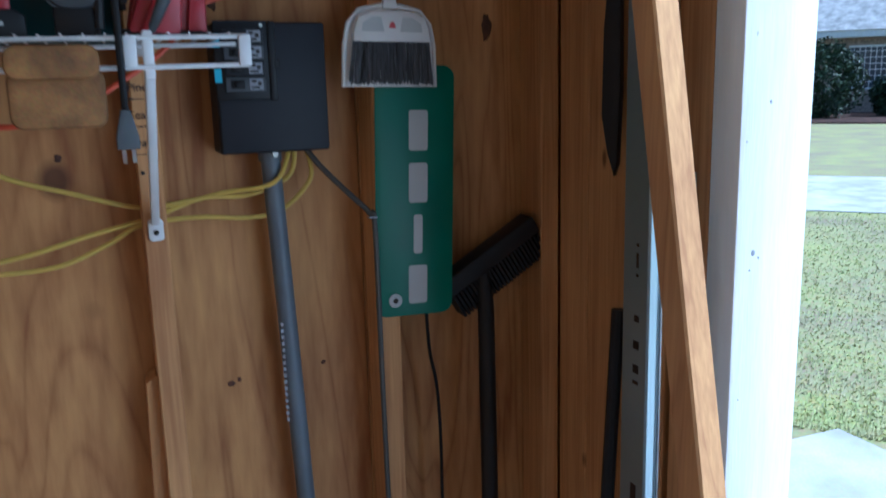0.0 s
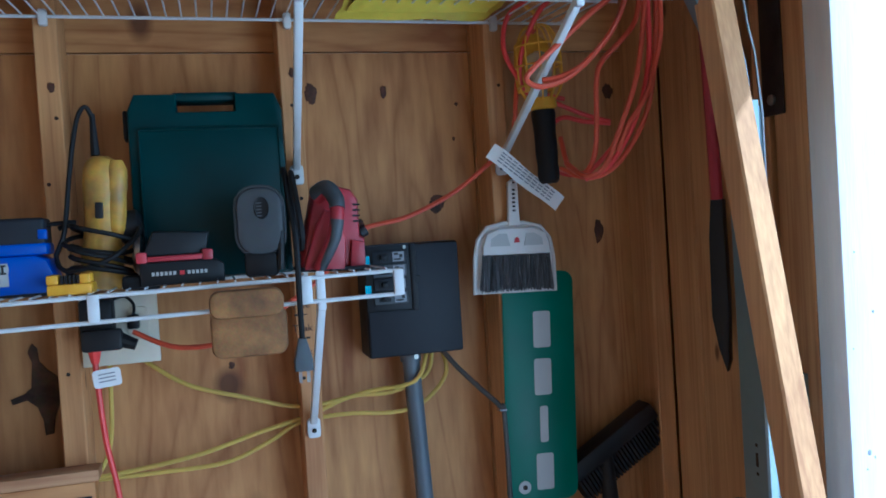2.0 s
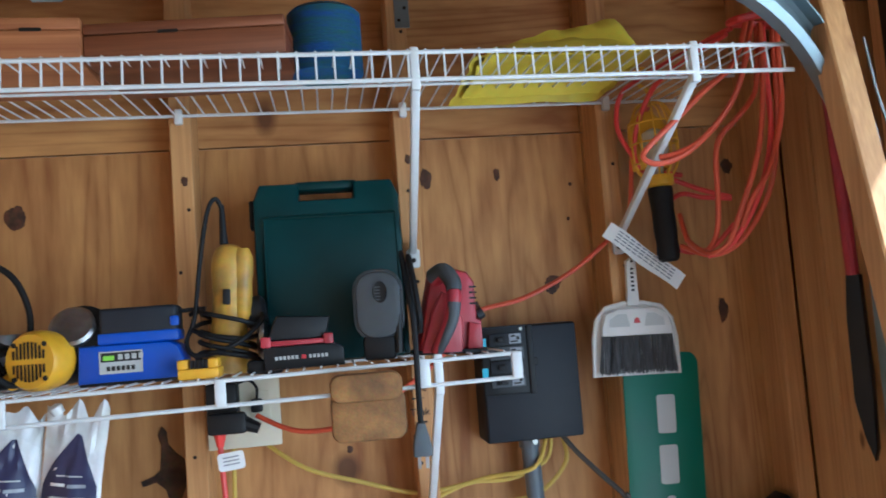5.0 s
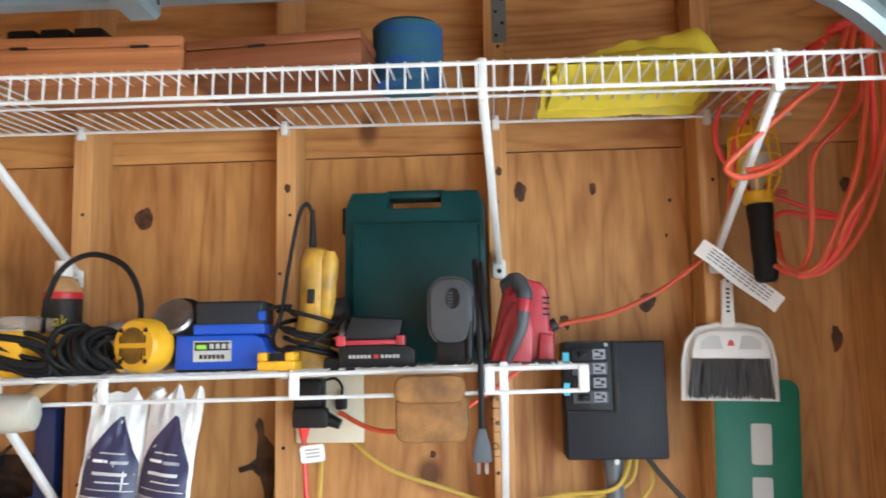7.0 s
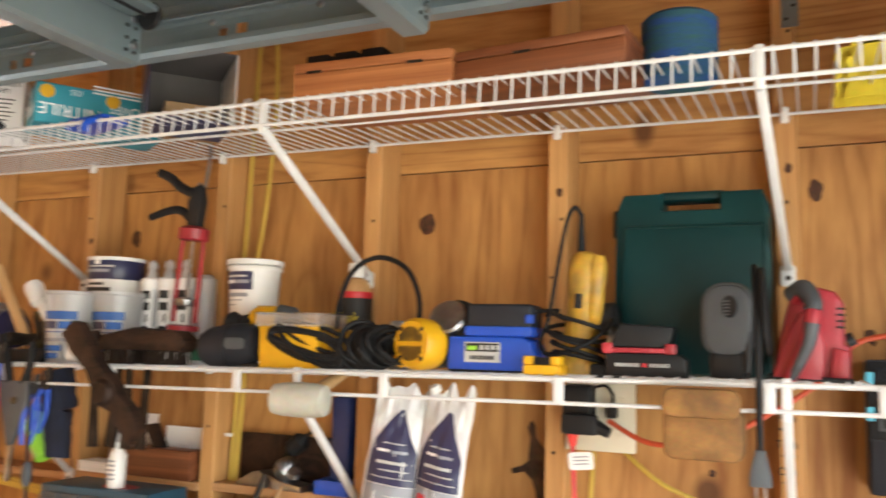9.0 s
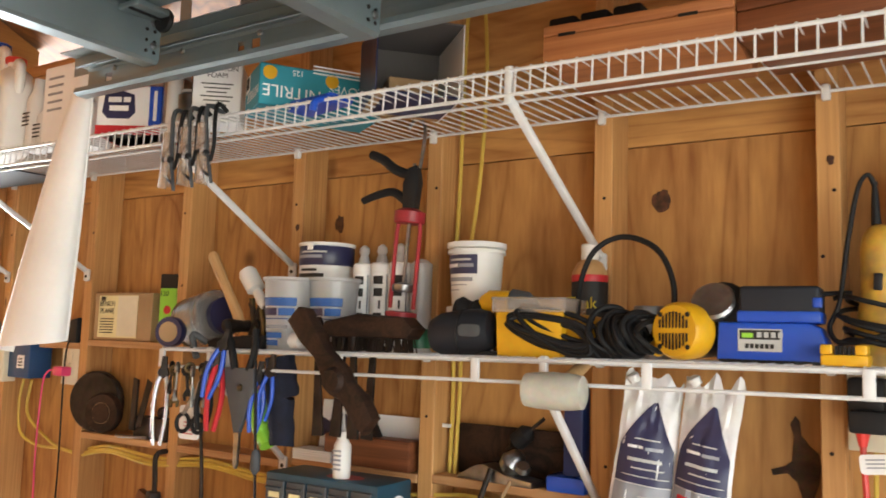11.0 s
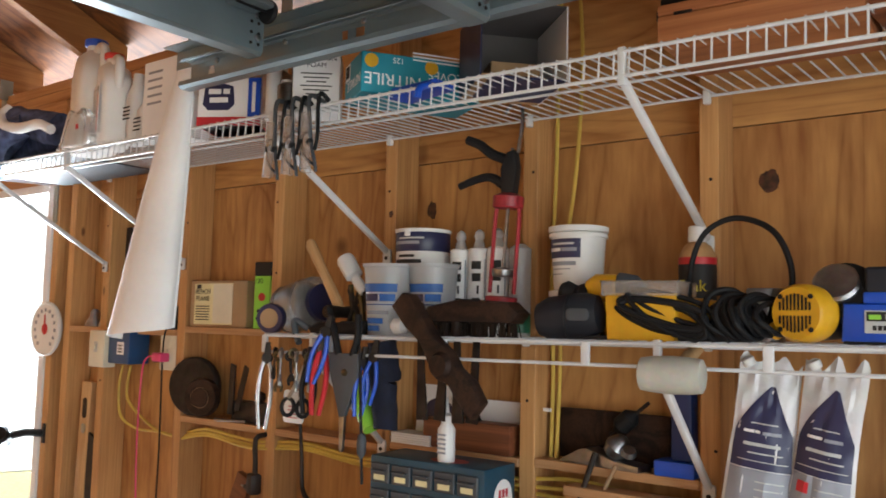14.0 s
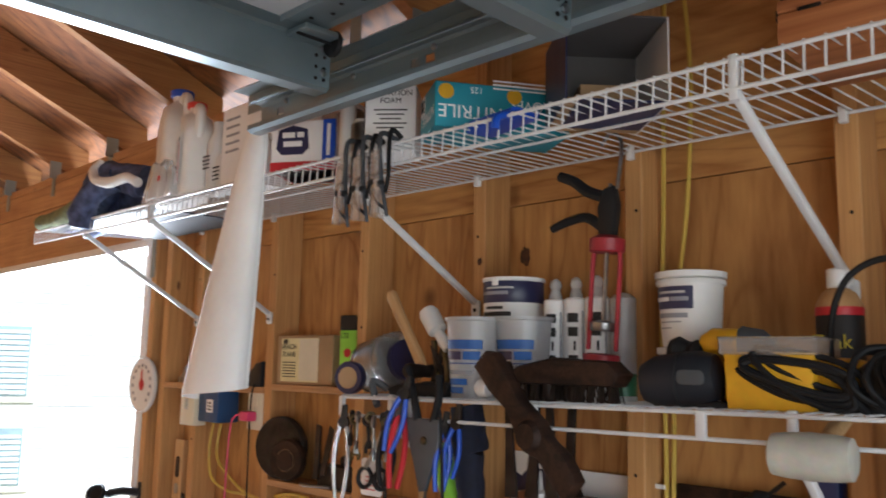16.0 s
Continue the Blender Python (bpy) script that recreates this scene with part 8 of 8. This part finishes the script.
def spray_can(x, y, r, h, mat, label):
    t = thing("spray_can", x, y, zu(x) + 0.006, label, "can")
    part("can", lathe([(r, 0), (r, h * 0.86), (r * 0.7, h * 0.92), (r * 0.5, h * 0.93)], 22), mat, t)
    part("cap", lathe([(r * 0.75, h * 0.93), (r * 0.75, h * 0.99), (r * 0.6, h)], 20), WHITE_PLASTIC, t)


spray_can(-1.715, -0.385, 0.034, 0.14, STEEL, "bare steel aerosol can on the shelf")
spray_can(-1.672, -0.43, 0.017, 0.15, WHITE_PLASTIC, "slim white tube standing on shelf")
spray_can(-1.632, -0.42, 0.026, 0.085, STEEL, "shiny metal can with worn label")
t = carton("foam_box", -1.557, -0.405, zu(-1.56) + 0.006, 0.10, 0.09, 0.132, PAPER, "white printed carton of flotation foam", "carton", 40)
part("dark_side", B(-0.0515, -0.0503, -0.044, 0.044, 0.001, 0.131), OLDWOOD, t, smooth=False)
words("lettering", "FLOTATION\nFOAM", 0.0155, pose(0, -0.0455, 0.108) @ FACE, INK, t)
bars("print", [(0, 0.082 - 0.009 * k, 0.066 - 0.012 * (k % 3), 0.0025) for k in range(6)], -0.0452, INK, t)
t = carton("wipes_box", -1.835, -0.395, zu(-1.83) + 0.006, 0.15, 0.12, 0.112, PAPER, "white blue and red carton with bold lettering", "carton", 30)
part("red_band", B(-0.0762, 0.0762, -0.0612, 0.0612, 0.0, 0.020), REDINK, t, smooth=False)
part("blue_side", B(0.0755, 0.077, -0.0605, 0.06, 0.0205, 0.1115), BLUE, t, smooth=False)
part("blue_front", B(0.046, 0.0752, -0.0616, -0.0603, 0.0205, 0.1115), BLUE, t, smooth=False)
part("crest", prism([(-0.063, 0.05), (-0.05, 0.036), (0.0, 0.036), (0.014, 0.05), (0.010, 0.092), (-0.024, 0.102), (-0.058, 0.092)], -0.0602, -0.0609), NAVY, t, "navy crest with white lettering", smooth=False)
bars("crest_bar", [(-0.034, 0.080, 0.030, 0.012), (-0.006, 0.080, 0.016, 0.012), (-0.024, 0.060, 0.044, 0.012)], -0.0611, PAPER, t)
bars("print", [(0.060, 0.066, 0.008, 0.07), (0.030, 0.066, 0.010, 0.05)], -0.0618, PAPER, t)
t = carton("white_carton", -1.95, -0.36, zu(-1.9) + 0.119, 0.17, 0.12, 0.10, PAPER, "white carton stacked on another carton", "carton", 30)
bars("print", [(-0.05 + 0.034 * k, 0.062, 0.024, 0.03) for k in range(4)], -0.0602, GREYINK, t)


def jug(x, y, w, d, h, cap, label, rz):
    """A blow-moulded jug: square body, sloping shoulder, neck to one side and a handle arch on the other."""
    t = thing("jug", x, y, zu(x) + 0.006, label, "jug", rz=rz)
    bm = bmesh.new()
    rings = []
    for f, k, dx in ((0.0, 0.90, 0), (0.02, 1.0, 0), (0.30, 0.985, 0), (0.34, 1.0, 0), (0.62, 1.0, 0), (0.70, 0.94, -0.02), (0.82, 0.62, -0.14), (0.89, 0.34, -0.20), (0.90, 0.30, -0.20), (0.94, 0.30, -0.20)):
        ring = []
        for i in range(28):
            a = 2 * math.pi * i / 28
            p = 0.55 if f < 0.75 else 0.9
            c, q = math.cos(a), math.sin(a)
            wob = 1 + 0.02 * noise.noise(Vector((3 * c, 3 * q, 9 * f + x)))
            ring.append(bm.verts.new((dx * w + wob * k * w / 2 * math.copysign(abs(c) ** p, c), wob * k * (d / 2 if f < 0.8 else w / 2) * math.copysign(abs(q) ** p, q), f * h)))
        rings.append(ring)
    for a, b in zip(rings, rings[1:]):
        for i in range(28):
            bm.faces.new((a[i], a[(i + 1) % 28], b[(i + 1) % 28], b[i]))
    bm.faces.new(rings[0][::-1]), bm.faces.new(rings[-1])
    part("body", bm, JUGPLASTIC, t)
    part("handle", tube([(-0.12 * w, 0, 0.87 * h), (0.20 * w, 0, 0.90 * h), (0.46 * w, 0, 0.84 * h), (0.50 * w, 0, 0.72 * h), (0.42 * w, 0, 0.58 * h)], 0.013, seg=10, smooth=5), JUGPLASTIC, t)
    cz, r = 0.94 * h, 0.185 * w
    part("cap", lathe([(r, cz), (r * 1.06, cz + 0.003), (r * 1.06, cz + 0.06 * h - 0.002), (r * 0.95, cz + 0.06 * h)], 24, pose(-0.20 * w, 0, 0)), cap, t)
    return t


jug(-2.445, -0.405, 0.162, 0.12, 0.335, BLUE, "tall translucent white jug with blue cap", -18)
j = jug(-2.312, -0.43, 0.135, 0.085, 0.265, REDCORD, "white resin jug with red cap and label", -22)
part("label_sheet", B(-0.042, 0.050, -0.0455, -0.0440, 0.03, 0.165), PAPER, j, "white printed label")
bars("print", [(-0.01, 0.152 - 0.009 * k, 0.045, 0.003) for k in range(9)], -0.0457, GREYINK, j)
bars("red_stripe", [(0.034, 0.085, 0.008, 0.10)], -0.0457, REDINK, j)
part("drop_mark", lathe([(0.008, 0), (0.008, 0.0006)], 16, pose(0.034, -0.0457, 0.148, 90, 0, 0)), INK, j)
q = thing("plastic_bag", -2.40, -0.47, zu(-2.5) + 0.004, "crinkled clear plastic bag with red star mark", "bag")
part("bag", crumpled(-0.07, 0.10, -0.03, 0.03, 0, 0.12, 5, lambda u: 0.75), CLEAR, q)
bars("red_mark", [(0.045, 0.05, 0.014, 0.014)], -0.036, REDINK, q)
for x, h in ((-2.215, 0.19), (-2.165, 0.12)):
    q = thing("bottle", x, -0.42, zu(x) + 0.006, "white plastic bottle with small print", "bottle", "small bottles")
    part("bottle", lathe([(0.026, 0), (0.027, h * 0.7), (0.015, h * 0.85), (0.014, h)], 18), WHITE_PLASTIC, q)
    bars("print", [(0, h * 0.5 - 0.01 * k, 0.03, 0.004) for k in range(4)], -0.0312, INK, q)
q = thing("sample_rack", -2.075, -0.40, zu(-2.2) + 0.006, "white printed carton standing upright", "carton")
part("carton", B(-0.07, 0.07, -0.05, 0.05, 0, 0.20, 0.002, 1), PAPER, q)
bars("print", [(-0.02, 0.17 - 0.02 * k, 0.06, 0.006) for k in range(5)], -0.0503, GREYINK, q)
q = thing("towels", -2.86, -0.42, zu(-2.9) + 0.004, "heap of slate blue towels with a rolled green one", "towels")
part("towel", cloth_roll([(-0.36, 0.02, 0.035), (-0.22, 0.03, 0.055), (-0.08, 0.02, 0.095), (0.02, 0.0, 0.12)], 0.036, 1), CLOTH, q)
part("towel", cloth_roll([(-0.38, 0.10, 0.04), (-0.2, 0.10, 0.06), (0.0, 0.09, 0.10), (0.14, 0.08, 0.12)], 0.045, 5), CLOTH, q)
part("towel", cloth_roll([(-0.34, -0.035, 0.03), (-0.18, -0.035, 0.042), (-0.04, -0.04, 0.06)], 0.028, 8), CLOTH, q)
part("towel", cloth_roll([(-0.06, -0.01, 0.11), (0.03, -0.03, 0.125), (0.12, 0.0, 0.12), (0.20, 0.03, 0.10)], 0.048, 12), CLOTH, q)
part("drape", cloth_roll([(0.12, -0.03, 0.11), (0.06, -0.07, 0.075), (0.02, -0.085, 0.02), (0.01, -0.088, -0.035)], 0.036, 3), CLOTH, q)
roll = part("green_roll", cloth_roll([(-0.40, -0.055, 0.026), (-0.2, -0.06, 0.03), (-0.06, -0.065, 0.045), (0.0, -0.066, 0.052)], 0.027, 6), CLOTHGREEN, q, "sage green rolled towel")
part("roll_end", tube([(0.002, -0.066 + 0.002 * k * math.cos(k * 0.9), 0.052 + 0.002 * k * math.sin(k * 0.9)) for k in range(11)], 0.003, seg=6, smooth=2), CLOTHGREEN, roll)
part("white_towel", cloth_roll([(0.05, -0.05, 0.165), (0.055, -0.075, 0.135), (0.10, -0.085, 0.10), (0.17, -0.075, 0.085), (0.25, -0.06, 0.09), (0.30, -0.05, 0.07)], 0.015, 2), PAPER, q)
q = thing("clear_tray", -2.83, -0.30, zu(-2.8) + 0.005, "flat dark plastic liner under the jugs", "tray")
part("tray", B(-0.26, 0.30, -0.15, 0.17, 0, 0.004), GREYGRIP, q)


def paper_sheet():
    """A long sheet of white paper that hangs in a curve over the shelf's lip."""
    t = thing("paper_roll", -1.98, -0.515, 1.545, "long curled white paper sheet hanging from the shelf", "paper")
    bm = bmesh.new()
    n, rows = 18, 22
    g = []
    for j in range(rows + 1):
        v = j / rows
        w = 0.022 + 0.088 * (1 - v) ** 0.8
        cx = -0.055 * (1 - v) + 0.075 * v
        row = []
        for i in range(n + 1):
            a = radians(200 - 220 * i / n)
            low = 0.02 * (1 - v) * (i / n)
            row.append(bm.verts.new((cx + w * math.cos(a), -0.5 * w * math.sin(a) + 0.02, 0.64 * v + low * 1.6)))
        g.append(row)
    for j in range(rows):
        for i in range(n):
            bm.faces.new((g[j][i], g[j][i + 1], g[j + 1][i + 1], g[j + 1][i]))
    thicken(bm, 0.001)
    part("sheet", bm, PAPER, t)
    edge = [(0.075 * v - 0.055 * (1 - v) + (0.022 + 0.088 * (1 - v) ** 0.8) * math.cos(radians(-20)), -0.5 * (0.022 + 0.088 * (1 - v) ** 0.8) * math.sin(radians(-20)) + 0.02, 0.64 * v + 0.032 * (1 - v)) for v in [k / 12 for k in range(13)]]
    part("curled_edge", tube(edge, 0.003, seg=6), PAPER, t)


paper_sheet()
